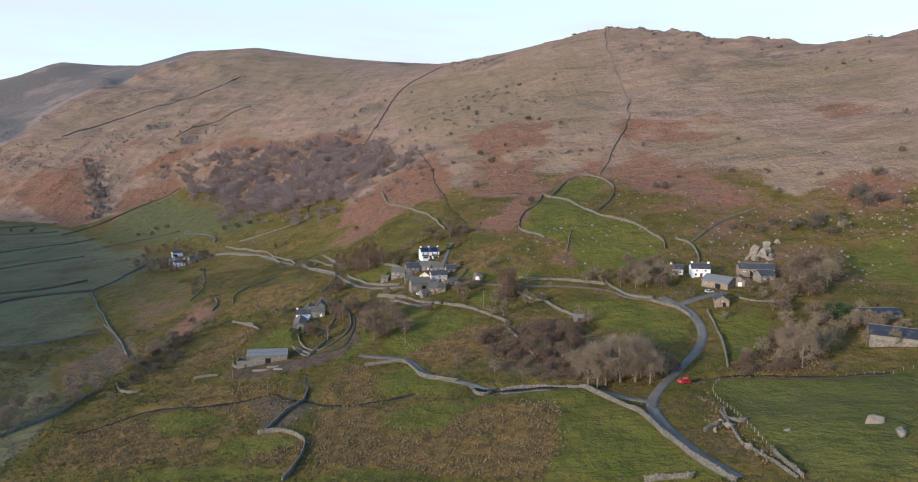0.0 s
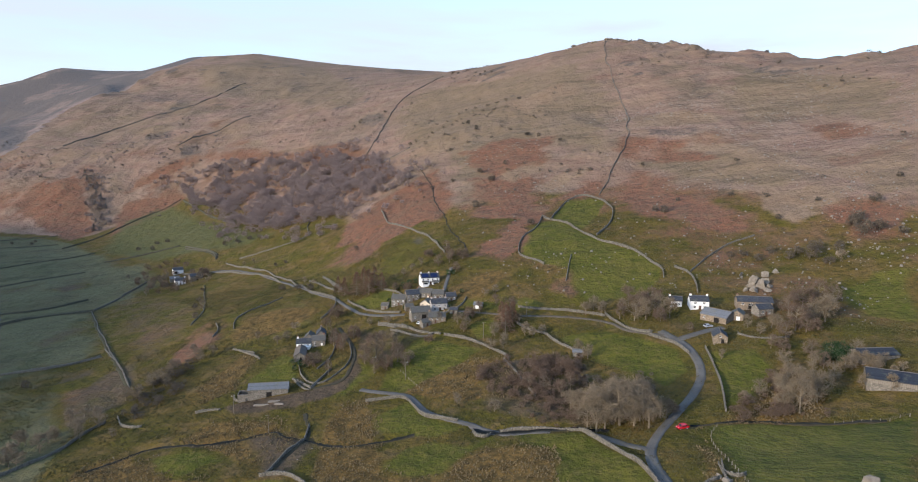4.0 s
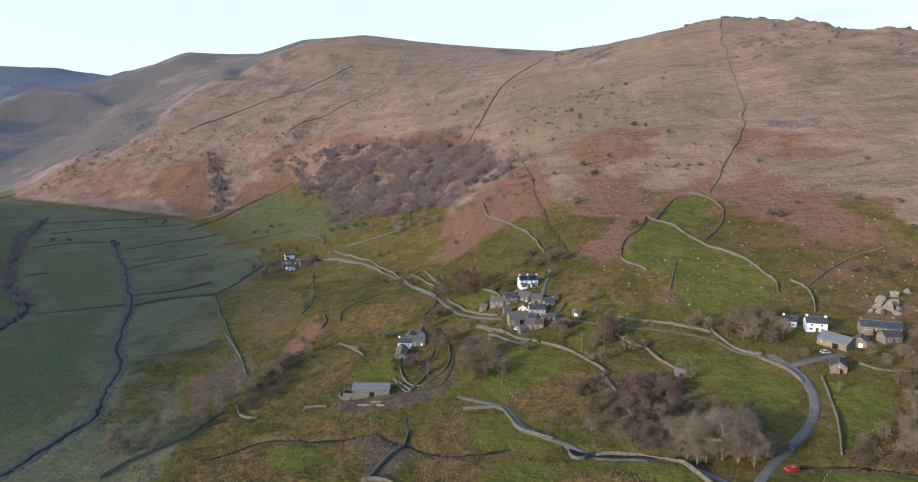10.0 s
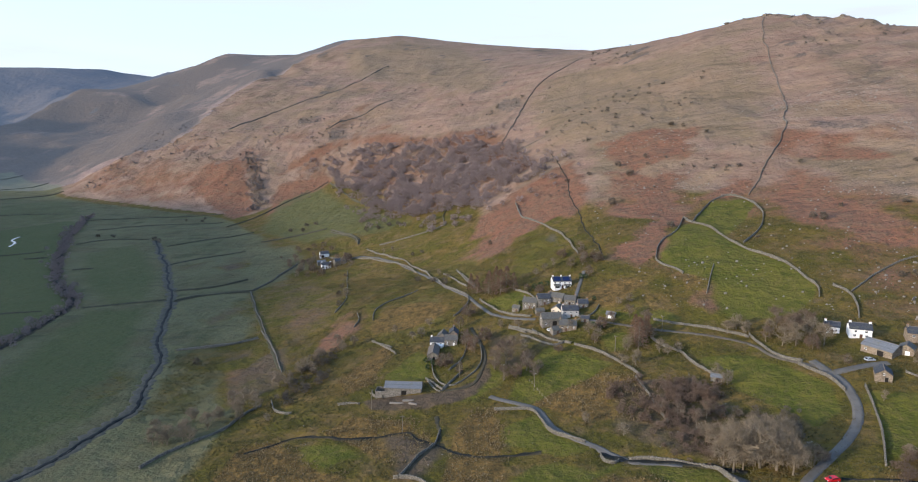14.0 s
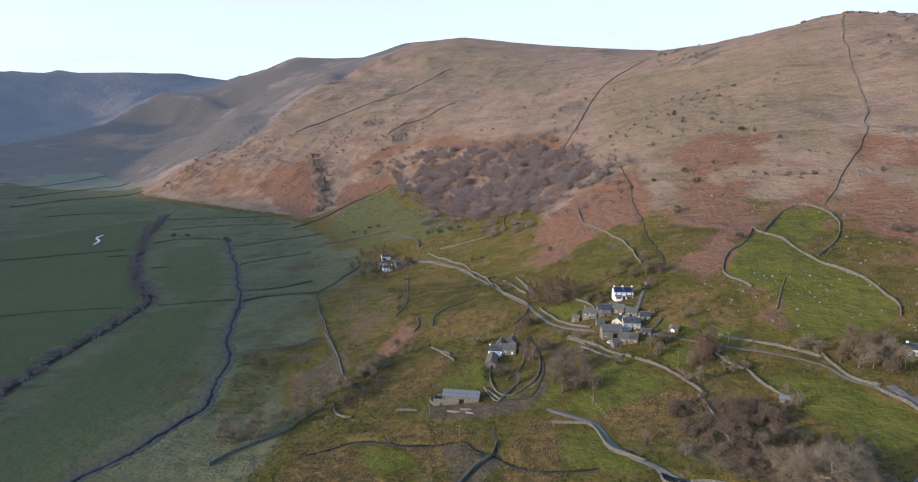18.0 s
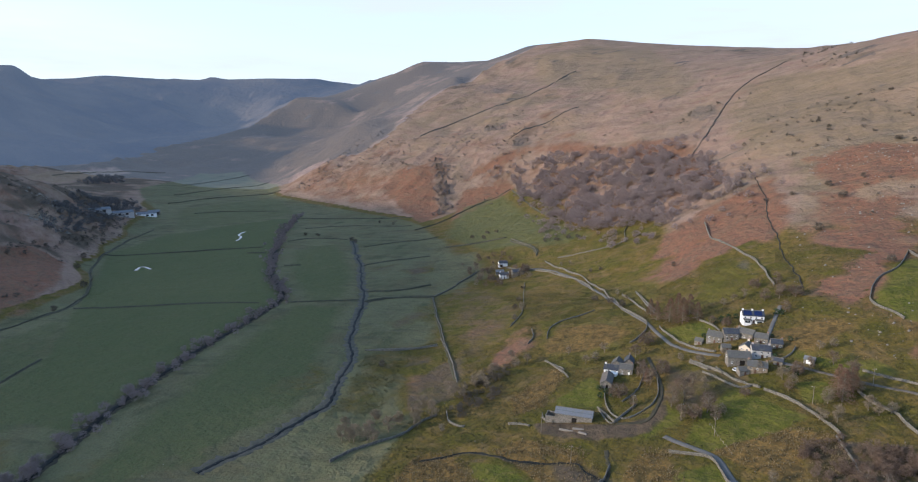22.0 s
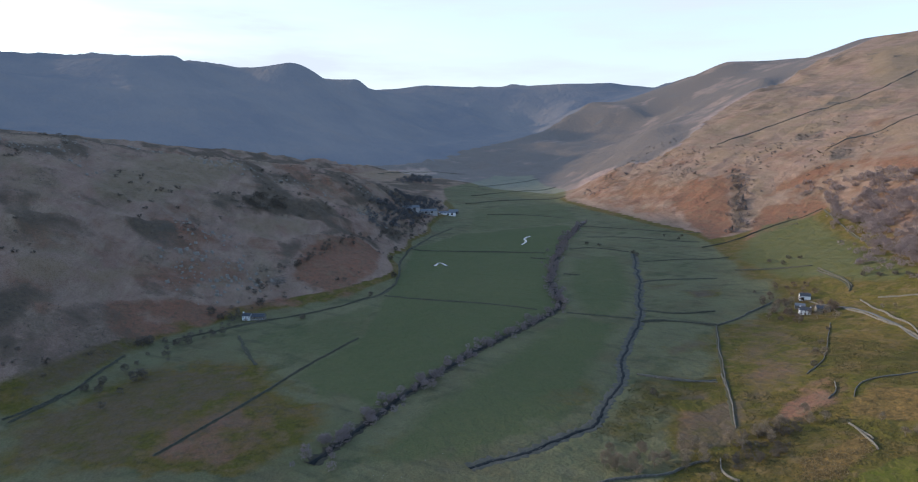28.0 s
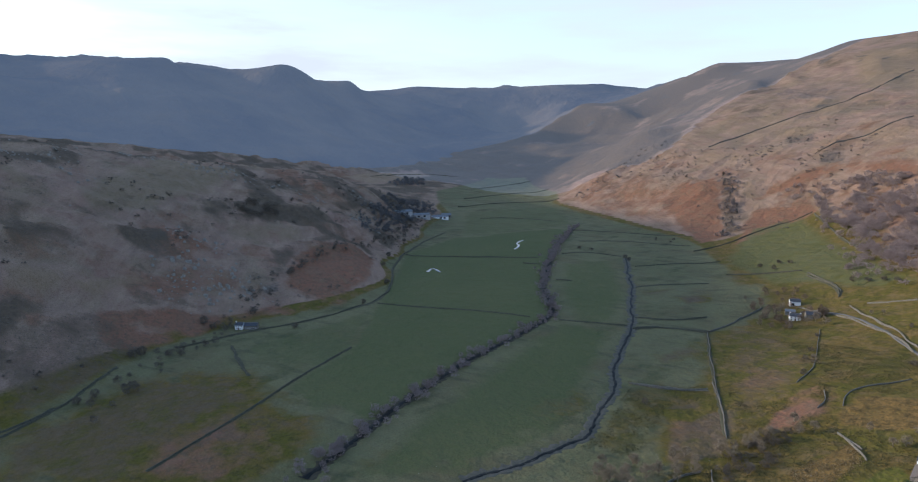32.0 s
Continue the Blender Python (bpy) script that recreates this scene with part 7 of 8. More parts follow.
house(-20.5, 363.5, -18, 9.6, 5.6, 3.6, 2.2, M_STONE, M_STONESLATE, "long low stone cottage with weathered stone-slate roof", group=HAMLET,
      wins=row(3, 6.4, 1.2, 0.8, 0.9), doors=[(3.9, 0.9, 1.9, M_DOOR)], chims=[(-4.4, 2.8)])
house(-12.0, 356.5, -4, 7.0, 5.6, 3.4, 2.1, M_STONE, M_STONESLATE, "low stone cottage roofed in stone slate", group=HAMLET, wins=row(2, 3.6, 1.2, 0.8, 0.9), doors=[(0.0, 0.9, 1.9, M_DOOR)], chims=[(3.1, 2.8)])
house(-18.8, 346.0, -12, 6.2, 7.0, 4.4, 2.2, M_CREAM, M_STONESLATE, "cream-rendered cottage, its gable end to the lane", group=HAMLET, ridge="y",
      wins=row(2, 3.0, 3.0, 0.8, 1.0) + row(2, 3.4, 0.8, 0.8, 1.1), doors=[(0.0, 0.9, 2.0, M_DOOR)], chims=[(0.0, 6.5)])
house(-10.6, 342.0, 14, 9.6, 6.6, 4.8, 2.3, M_PALE, M_SLATE, "pale grey rendered house with slate roof", group=HAMLET,
      wins=row(3, 6.6, 3.1, 0.9, 1.0) + row(2, 5.8, 0.8, 1.0, 1.1) + [(3, 3.3, 3.0, 0.8, 1.0)], doors=[(0.4, 0.9, 2.0, M_DOOR)], chims=[(-4.3, 3.3), (4.3, 3.3)])
house(-20.0, 334.8, 18, 10.6, 6.6, 4.2, 2.4, M_STONE, M_STONESLATE, "grey-green roofed stone bank barn in the hamlet", "barn", "barn",
      wins=[(0, -3.4, 1.2, 0.8, 0.8), (2, 3.3, 3.4, 0.7, 0.9)], doors=[(1.4, 2.4, 2.9, M_DARK)])
house(-11.4, 328.3, 6, 9.8, 6.4, 3.8, 2.2, M_TAN, M_STONESLATE, "tan stone cottage with stone-slate roof at the hamlet's edge", group=HAMLET,
      wins=row(3, 6.4, 2.3, 0.8, 0.9) + [(2, 3.2, 2.2, 0.8, 0.9)], doors=[(-1.0, 0.9, 2.0, M_DOOR)], chims=[(-4.4, 3.2), (4.4, 3.2)])
house(-4.2, 350.5, 12, 6.0, 5.2, 3.0, 1.8, M_STONE, M_SLATE, "small stone cottage with slate roof, tight behind its neighbours", group=HAMLET, wins=row(2, 3.2, 1.2, 0.8, 0.9), doors=[(0.0, 0.9, 1.9, M_DOOR)], chims=[(2.6, 2.6)])
house(-27.5, 350.5, 20, 4.4, 3.6, 2.2, 1.3, M_STONE, M_STONESLATE, "low stone store between the cottages", "outhouse", "outhouse", doors=[(0.3, 0.9, 1.7, M_DOOR)])
house(-3.0, 335.5, -10, 4.0, 3.2, 2.1, 1.1, M_STONE, M_SLATE, "small slate-roofed coal store at the yard wall", "outhouse", "outhouse", doors=[(0.0, 0.9, 1.7, M_DOOR)])
house(-16.8, 326.4, 30, 4.6, 4.0, 2.4, 1.4, M_STONE, M_STONESLATE, "small stone wash-house in a walled yard", "outhouse", "outhouse", doors=[(0.4, 0.9, 1.8, M_DOOR)])
house(10.0, 337.6, -16, 4.6, 3.4, 2.2, 1.2, M_STONE, M_SHEET, "small stone garage beside the lane", "garage", "garage", doors=[(0.0, 2.4, 1.9, M_FRAME)])

# ---- the white farmhouse on the shelf and its long barn ----
farm = house(-82.0, 329.0, 8, 8.4, 6.2, 4.0, 2.2, M_WHITE, M_SLATE, "white end of an old farmhouse with slate roof", "farmhouse", "farmhouse",
             wins=[(0, -2.6, 2.5, 0.9, 0.9), (0, 2.4, 2.5, 0.9, 0.9), (0, -2.6, 0.7, 1.0, 1.1), (0, 2.6, 0.7, 1.0, 1.1), (2, 3.2, 2.4, 0.8, 0.9)], doors=[(0.2, 1.0, 2.0, M_DOOR)], chims=[(-3.6, 3.1)])
part("porch", Solid().prism([(-1.4, -1.0), (-0.005, -1.0), (-0.005, 2.3), (-1.4, 1.8)], 0.8, 3.2, "x"), M_WHITE, farm, "white lean-to porch")
house(-74.4, 330.0, 8, 7.6, 6.2, 3.9, 2.1, M_STONE, M_STONESLATE, "grey stone half of the farmhouse with stone-slate roof", "farmhouse", "farmhouse",
      wins=[(0, -2.0, 2.3, 0.8, 0.9), (0, 2.0, 2.3, 0.8, 0.9), (0, -2.0, 0.7, 0.9, 1.0)], doors=[(1.9, 1.0, 2.0, M_FRAME)], chims=[(3.2, 3.1)])
house(-81.0, 336.0, 4, 5.6, 7.0, 3.6, 2.4, M_STONE, M_STONESLATE, "stone rear wing of the farmhouse, gable to the fell", "outhouse", "outhouse", ridge="y")
house(-74.6, 337.2, 10, 5.2, 7.4, 3.8, 2.4, M_STONE, M_SLATE, "taller stone rear wing with slate roof", "outhouse", "outhouse", ridge="y", chims=[(0.0, 6.6)])
house(-80.4, 313.5, 10, 5.8, 14.4, 2.5, 1.8, M_STONE, M_BROWNSLATE, "long low byre with brown lichened roof running down from the farmhouse", "byre", "byre", ridge="y", doors=[(0.6, 1.0, 1.9, M_DARK)])
barn = house(-85.6, 277.0, 9, 17.4, 6.8, 3.6, 1.9, M_STONE, M_SHEET, "long stone field barn with grey sheet roof and open doorway", "barn", "barn",
             doors=[(0.4, 2.3, 2.4, M_DARK)], wins=[])
pen = part("pen_wall", Solid().box(-13.4, 0.5, -2.2, -13.0, 5.8, 1.7).box(-13.0, 5.4, -2.2, -8.75, 5.8, 1.7).box(-13.0, 0.5, -2.2, -8.75, 0.85, 1.5), M_STONE, barn, "roofless stone pen against the gable")
for k, (bx, by, turn, long_) in enumerate(((-81, 270.5, 12, 5.5), (-86, 268.6, 4, 7.0), (-78, 267.2, -6, 4.2))):
    z = float(mesh_z(bx, by))
    t = thing("timber_stack", bx, by, z, turn, "low stack of weathered timber in the farmyard", "timber", "stacks in the farmyard")
    for j, hh in enumerate((0.0, 0.34)):
        part("beam", Solid().box(-long_ / 2 + j * 0.2, -0.5 + j * 0.15, hh - 0.1, long_ / 2 - j * 0.3, 0.5 - j * 0.15, hh + 0.32, 0.05), M_POST, t)

# ---- the small white farm lower down the valley ----
house(-249.0, 562.0, 30, 10.0, 6.6, 4.6, 2.2, M_WHITE, M_SLATE, "white farmhouse with slate roof ringed by bare trees", "farmhouse", "farmhouse",
      wins=row(3, 6.6, 2.9, 1.0, 1.1) + row(2, 6.0, 0.8, 1.0, 1.2), doors=[(0.0, 1.0, 2.0, M_DOOR)], chims=[(-4.5, 3.3), (4.5, 3.3)])
house(-270.0, 606.0, 34, 9.0, 6.4, 4.0, 2.0, M_WHITE, M_SLATE, "whitewashed barn end behind the lower farm", "barn", "barn", doors=[(-2.0, 2.2, 2.6, M_DARK)])
house(-238.0, 571.0, 36, 11.0, 8.0, 3.6, 1.9, M_STONE, M_SLATE, "dark slate-roofed stone barn beside the lower farm", "barn", "barn", doors=[(1.0, 2.4, 2.8, M_DARK)])
house(-262.0, 580.0, 30, 8.0, 6.0, 2.8, 1.6, M_STONE, M_SHEET, "low stone shed in the lower farmyard", "shed", "shed", doors=[(0.0, 2.0, 2.0, M_DARK)])

# ---- the farmstead by the road ----
house(114.0, 297.5, -8, 9.4, 6.6, 4.8, 2.2, M_WHITE, M_SLATE, "white farmhouse with slate roof and black-framed windows", "farmhouse", "farmhouse",
      wins=row(2, 4.4, 3.2, 1.0, 1.0) + row(2, 5.0, 0.9, 1.0, 1.1), doors=[(0.2, 0.9, 2.0, M_DOOR)], chims=[(-4.2, 3.3), (4.2, 3.3)])
house(104.6, 303.5, -14, 6.6, 5.6, 3.6, 1.9, M_WHITE, M_SLATE, "small white cottage half hidden by bare trees", "cottage", "cottage", wins=row(2, 3.4, 1.3, 0.9, 1.0), doors=[(0.0, 0.9, 2.0, M_DOOR)], chims=[(-2.8, 2.8)])
house(114.6, 282.6, -50, 12.4, 8.4, 2.9, 2.3, M_TAN, M_SHEET, "large tan stone barn with blue-grey sheet roof", "barn", "barn", wins=[(0, -4.2, 1.2, 0.8, 0.8)], doors=[(1.6, 2.4, 2.3, M_DARK)])
house(124.6, 281.0, -30, 5.4, 6.0, 2.8, 1.7, M_TAN, M_STONESLATE, "small tan stone shippon beside the big barn", "shippon", "shippon", ridge="y", doors=[(0.6, 1.6, 1.9, M_FRAME)])
house(109.4, 260.8, -16, 5.6, 7.4, 2.9, 1.9, M_TAN, M_SLATE, "small tan stone barn, its gable to the road", "barn", "barn", ridge="y", wins=[(0, 0.0, 2.6, 0.6, 0.7)], doors=[(0.9, 1.1, 1.9, M_DARK)])
house(137.5, 291.5, -10, 15.4, 6.4, 3.4, 1.9, M_TAN, M_SLATE, "long brown stone farm range with slate roof", "barn", "barn", wins=row(4, 11.0, 1.9, 0.9, 0.8), doors=[(-2.0, 2.0, 2.4, M_DARK), (4.8, 1.1, 2.0, M_DOOR)], chims=[(-7.4, 3.2)])
house(138.6, 283.0, 12, 7.4, 5.4, 3.0, 1.8, M_STONE, M_SLATE, "low stone wing of the farm range", "outhouse", "outhouse", wins=row(2, 3.4, 1.2, 0.8, 0.9), doors=[(0.0, 0.9, 1.9, M_DOOR)])
shed = house(152.0, 206.0, -28, 27.0, 13.0, 2.3, 1.9, M_STONE, M_DARKSHEET, "large modern sheep shed with dark sheet roof and slatted boarding", "shed", "shed")
for k in range(43):
    part("board", Solid().box(-13.1 + 0.61 * k, -0.10, 0.9, -12.72 + 0.61 * k, -0.02, 2.2), M_POST, shed)
house(157.0, 231.0, 6, 15.0, 8.0, 2.3, 1.6, M_STONE, M_DARKSHEET, "dark sheet-roofed farm shed behind trees", "shed", "shed", doors=[(-3.0, 3.0, 2.6, M_DARK)])
house(52.4, 273.2, -12, 4.4, 3.4, 1.9, 1.0, M_STONE, M_SHEET, "low stone hut beside the stream wall", "hut", "hut", doors=[(0.3, 0.9, 1.6, M_DARK)])

# ---- across the valley ----
house(-529.5, 171.0, 52, 7.4, 6.4, 4.6, 2.0, M_WHITE, M_SLATE, "small white house under the shaded bank", "house", wins=row(3, 4.6, 2.9, 1.0, 1.1) + row(2, 3.6, 0.8, 1.0, 1.1), doors=[(0.0, 0.9, 2.0, M_DOOR)], chims=[(-3.2, 3.2)])
house(-524.0, 179.2, 54, 11.0, 6.4, 3.4, 1.9, M_STONE, M_SLATE, "grey stone barn joined to the small white house", "barn", "barn", wins=row(6, 8.6, 1.1, 0.8, 1.2))
for hx, hy, turn, ln, mat in ((-931.0, 588.0, 78, 40.0, M_PALE), (-950.0, 636.0, 76, 44.0, M_PALE), (-958.0, 690.0, 70, 30.0, M_WHITE), (-975.0, 716.0, 62, 18.0, M_STONE)):
    house(hx, hy, turn, ln, 13.0, 4.0, 3.0, mat, M_SHEET, "long low grey-roofed shed of the far valley farm", "shed", "shed", "sheds of the far farm", doors=[(0.0, 4.0, 3.0, M_DARK), (ln / 4, 4.0, 3.0, M_DARK)])

# ---- garden and fold walls ----
for k, line in enumerate((FOLD_A, FOLD_B, GARDEN_A, GARDEN_B, GARDEN_C, GARDEN_D, GARDEN_E)):
    dry_stone_wall(line, 1.1, 300 + k)

# ---- trees ----
BARE = [bare_tree(s, sp, fk, 8, 4, spread=w, twig=0.110, width=0.0036) for s, sp, fk, w in ((1, 14, 8, 0.44), (2, 13, 8, 0.40), (3, 14, 7, 0.48), (4, 13, 8, 0.43))]
BUSHY = [bare_tree(s, 13, 7, 6, 6, trunk=0.05, spread=0.62, crown=0.50, twig=0.15, width=0.0075) for s in (11, 12, 13)]
SMALL = [bare_tree(s, 11, 5, 5, 5, trunk=0.10, spread=0.42, crown=0.46, twig=0.15, width=0.0085) for s in (21, 22, 23)]
LARCH = [conifer(s, 22, 9, 7, 0.15, w, 0.0065) for s, w in ((31, 0.34), (32, 0.38))]
FIRS = [conifer(41, 22, 10, 9, 0.45, 0.30, 0.010), conifer(42, 20, 10, 9, 0.4, 0.28, 0.010)]
ash = [tree_kind("ash_tree", b, M_BARK, M_TWIG_ASH, "tall leafless ash tree with pale grey-brown twigs") for b in BARE]
oak = [tree_kind("oak_tree", b, M_BARK, M_TWIG_OAK, "leafless oak with dense brown twigs") for b in (BARE[1], BARE[3], BUSHY[0])]
thorn = [tree_kind("thorn_bush", b, M_BARK, M_TWIG_THORN, "dark leafless thorn bush on rough grass", "bush") for b in BUSHY]
larch = [tree_kind("larch_tree", b, M_BARK, M_TWIG_LARCH, "bare rust-brown larch beside the hamlet") for b in LARCH]
fir = [tree_kind("fir_tree", b, M_BARK, M_FIR, "dark green fir in a hillside gill") for b in FIRS]
holly = [tree_kind("holly_tree", BUSHY[1], M_BARK, M_HOLLY, "dense evergreen holly beside the sheds")]
plant(ash, ASH + ASH_B + ASH_C + ASH_D + ASH_E + ASH_F + ASH_G + ASH_H, "leafless ash trees")
plant(oak, OAK + OAK_B, "leafless oak trees")
plant(thorn, THORN + THORN_B + THORN_C, "thorn bushes")
plant(larch, LARCH_SPOTS, "larches by the hamlet")
plant(fir, FIR[::3], "firs in the gill")
plant(holly, HOLLY, "hollies by the sheds")

forest("birch_wood", SMALL, scatter(WOOD, 8.8, 5, (7, 15), -0.32), M_TWIG_WOOD, M_BARK, "leafless purple-grey birch and oak wood on the fell side")
MID = np.mean(np.array(WOOD), 0)
EDGE_WOOD = [(MID[0] + (x - MID[0]) * 1.22 + 12, MID[1] + (y - MID[1]) * 1.2 - 22) for x, y in WOOD]
forest("birch_scrub", SMALL, scatter(EDGE_WOOD, 12.0, 15, (4, 10), -0.18), M_TWIG_WOOD, M_BARK, "thin leafless birch scrub at the edge of the fell wood")
forest("gill_trees", SMALL, [(x + 9 * math.sin(3 * k), y + 8 * math.cos(5 * k), h * 0.8) for k, (x, y, h) in enumerate(FIR * 2)], M_GILL, M_BARK, "dark trees packed into a steep hillside gill")
forest("hall_wood", SMALL, scatter(HALLWOOD, 11, 6, (6, 11)), M_FIR, M_BARK, "dark wood round the far valley farm")
forest("knoll_wood", SMALL, scatter(KNOLLWOOD, 12, 7, (7, 11)), M_TWIG_THORN, M_BARK, "dark thicket on the western knoll")
forest("far_wood", SMALL, scatter(FARWOOD, 14, 8, (9, 14)), M_FIR, M_BARK, "dark plantation at the valley head")
forest("farm_grove", SMALL, scatter(GROVE, 14.0, 10, (4, 8)), M_TWIG_OAK, M_BARK, "dark bare trees crowding round the lower farm")
forest("beckside_copse", SMALL, scatter(COPSE, 4.5, 9, (4, 8)), M_TWIG_OAK, M_BARK, "leafless red-brown alder copse beside the stream")


for k, outline in enumerate(THICKETS):
    forest("scrub_thicket", SMALL, scatter(outline, 3.2, 40 + k, (1.6, 4.6), -0.25), (M_TWIG_OAK, M_TWIG_THORN)[k % 2], M_BARK, "low brown leafless scrub along the becks", "scrub")


def beside(line, gap, spread, seed, tall):
    rng = np.random.default_rng(seed)
    p = finer(line, gap)
    return [(x + rng.normal(0, spread), y + rng.normal(0, spread), rng.uniform(*tall)) for x, y in p for _ in range(2) if rng.uniform() < 0.8]


RIVER = BECKS[0][2]
forest("riverside_alders", SMALL, beside(RIVER, 4.5, 4.5, 3, (3.0, 8.5)), M_TWIG_WOOD, M_BARK, "leafless grey alders and willows along the river", "bushes")
WESTROAD = [(-420, 40), (-480, 95), (-535, 160), (-600, 215), (-690, 330), (-730, 420), (-800, 500), (-900, 600)]
forest("roadside_thicket", SMALL, beside(WESTROAD, 8.0, 8.0, 4, (3, 8)), M_TWIG_THORN, M_BARK, "dark leafless hedge trees along the western lane", "bushes")


# ---- ground cover too many to count ----
def cover_at(name, x, y):
    i, j = np.clip(np.searchsorted(GX, x) - 1, 0, len(GX) - 1), np.clip(np.searchsorted(GY, y) - 1, 0, len(GY) - 1)
    return COVER[name][j, i]


def tufts(name, layer, n, box, blades, tall, wide, material, label, seed, floor=0.35, lean=0.5):
    """Clumps of blades strewn where a land cover lies."""
    rng = np.random.default_rng(seed)
    x, y = rng.uniform(box[0], box[1], n), rng.uniform(box[2], box[3], n)
    over = sum(cover_at(k, x, y) for k in LAYERS[LAYERS.index(layer) + 1:] if k != "rolled")
    keep = (cover_at(layer, x, y) - over > floor) & (fractal(x, y, 9, 3, seed) > rng.uniform(-0.55, 0.25, n))
    x, y = x[keep], y[keep]
    z = mesh_z(x, y)
    c = np.repeat(np.stack([x, y, z - 0.06], -1), blades, 0)
    size = np.repeat(rng.uniform(0.6, 1.3, len(x)), blades)[:, None]
    a = rng.uniform(0, 6.283, len(c))
    d = np.stack([np.cos(a), np.sin(a), np.zeros(len(c))], -1)
    s = np.stack([-d[:, 1], d[:, 0], d[:, 2]], -1)
    root = c + d * rng.uniform(0, wide, (len(c), 1))
    tip = root + (d * lean * rng.uniform(0.2, 1.2, (len(c), 1)) + np.array([0, 0, 1.0])) * tall * size
    v = np.stack([root - s * wide * 0.5 * size, root + s * wide * 0.5 * size, tip], 1).reshape(-1, 3)
    tagged(new(name, raw_mesh(name, v, np.arange(len(v)).reshape(-1, 3), material)), label, "vegetation", kind="stuff")


tufts("rushes", "rush", 110000, (-230, 130, 118, 345), 6, 0.62, 0.24, M_RUSH, "straw-brown clumps of soft rush on boggy ground", 31)
tufts("grass_tufts", "rough", 240000, (-260, 190, 115, 500), 4, 0.40, 0.32, M_TUFT, "tawny tufts of rough pasture grass", 32)
tufts("heather", "heath", 60000, (-1400, -480, -60, 800), 4, 0.6, 0.6, M_TWIG_THORN, "dark heather and dead fern on the western knoll", 34)


def strew(name, n, box, sizes, keep_where, label, seed):
    """Loose stones half sunk in the turf."""
    rng = np.random.default_rng(seed)
    x, y = rng.uniform(box[0], box[1], n), rng.uniform(box[2], box[3], n)
    ok = keep_where(x, y) > rng.uniform(0, 1, n)
    x, y = x[ok], y[ok]
    n = len(x)
    size = sizes[0] + (sizes[1] - sizes[0]) * rng.uniform(0, 1, n) ** 3
    ring = np.array([(1, 0, 0), (0.5, 0.86, 0), (-0.5, 0.86, 0), (-1, 0, 0), (-0.5, -0.86, 0), (0.5, -0.86, 0)], float)
    top = ring * 0.6 + np.array([0, 0, 0.7])
    shape = np.concatenate([ring - np.array([0, 0, 0.3]), top])
    v = (shape[None] * rng.uniform(0.7, 1.3, (n, 12, 3))) * size[:, None, None] + np.stack([x, y, mesh_z(x, y)], -1)[:, None, :]
    quads = np.array([(k, (k + 1) % 6, (k + 1) % 6 + 6, k + 6) for k in range(6)] + [(6, 7, 8, 9), (9, 10, 11, 6)])
    f = (quads[None] + (np.arange(n) * 12)[:, None, None]).reshape(-1, 4)
    tagged(new(name, raw_mesh(name, v.reshape(-1, 3), f, M_ROCK)), label, "stones", kind="stuff")


strew("fellside_stones", 34000, (0, 520, 290, 720), (0.16, 0.95), lambda x, y: ramp(smooth_land(x, y) - 0.05 * x, 42, 62) * (ramp(fractal(x, y, 60, 4, 81), -0.1, 0.5) * 0.5 + 0.05) * (1 - 0.75 * cover_at("green", x, y)), "pale lichened stones strewn over the fell side", 61)
strew("pasture_stones", 5000, (-260, 110, 130, 480), (0.12, 0.4), lambda x, y: ramp(fractal(x, y, 40, 4, 82), 0.05, 0.5) * 0.45, "small pale stones in rough pasture", 62)
strew("knoll_outcrops", 16000, (-1000, -450, -10, 560), (0.5, 2.8), lambda x, y: ramp(fractal(x, y, 90, 4, 83), 0.12, 0.5) * ramp(smooth_land(x, y), 6, 25) * 0.6, "grey outcrops on the western knoll", 63)
strew("crag_blocks", 12000, (-250, 700, 700, 1250), (0.4, 2.4), lambda x, y: ramp(fractal(x, y, 130, 5, 84), 0.12, 0.45) * 0.6 * ramp(off_crest(x, y), 0.1, 0.4), "broken grey crags below the fell top", 64)

strew("field_stones", 420, (157, 205, 236, 293), (0.2, 0.8), lambda x, y: ramp(fractal(x, y, 22, 4, 88), 0.05, 0.45) * 0.6, "pale stones heaped about the upper pasture", 65)

rng = np.random.default_rng(66)
for sx, sy in ((183, 1049), (220, 1032), (262, 1016), (291, 975), (331, 954), (365, 932), (396, 905), (448, 899), (486, 896)):
    for k in range(5):
        x, y, r = sx + rng.uniform(-22, 22), sy + rng.uniform(-14, 10), rng.uniform(1.6, 4.6)
        crag = tagged(new("crag", boulder(7)), "grey rock outcrop breaking the fell skyline", "crag", "crags on the skyline")
        crag.matrix_world = pose(x, y, float(mesh_z(x, y)) - 0.15 * r, 0, 0, rng.uniform(0, 360)) @ Matrix.Diagonal((r * 1.9, r * 1.1, r * 0.75, 1))


def low_scrub(name, n, box, where, tall, material, label, seed):
    rng = np.random.default_rng(seed)
    x, y = rng.uniform(box[0], box[1], n), rng.uniform(box[2], box[3], n)
    ok = where(x, y) > rng.uniform(0, 1, n)
    forest(name, TINY, [(a, b, rng.uniform(*tall)) for a, b in zip(x[ok], y[ok])], material, M_BARK, label, "scrub")


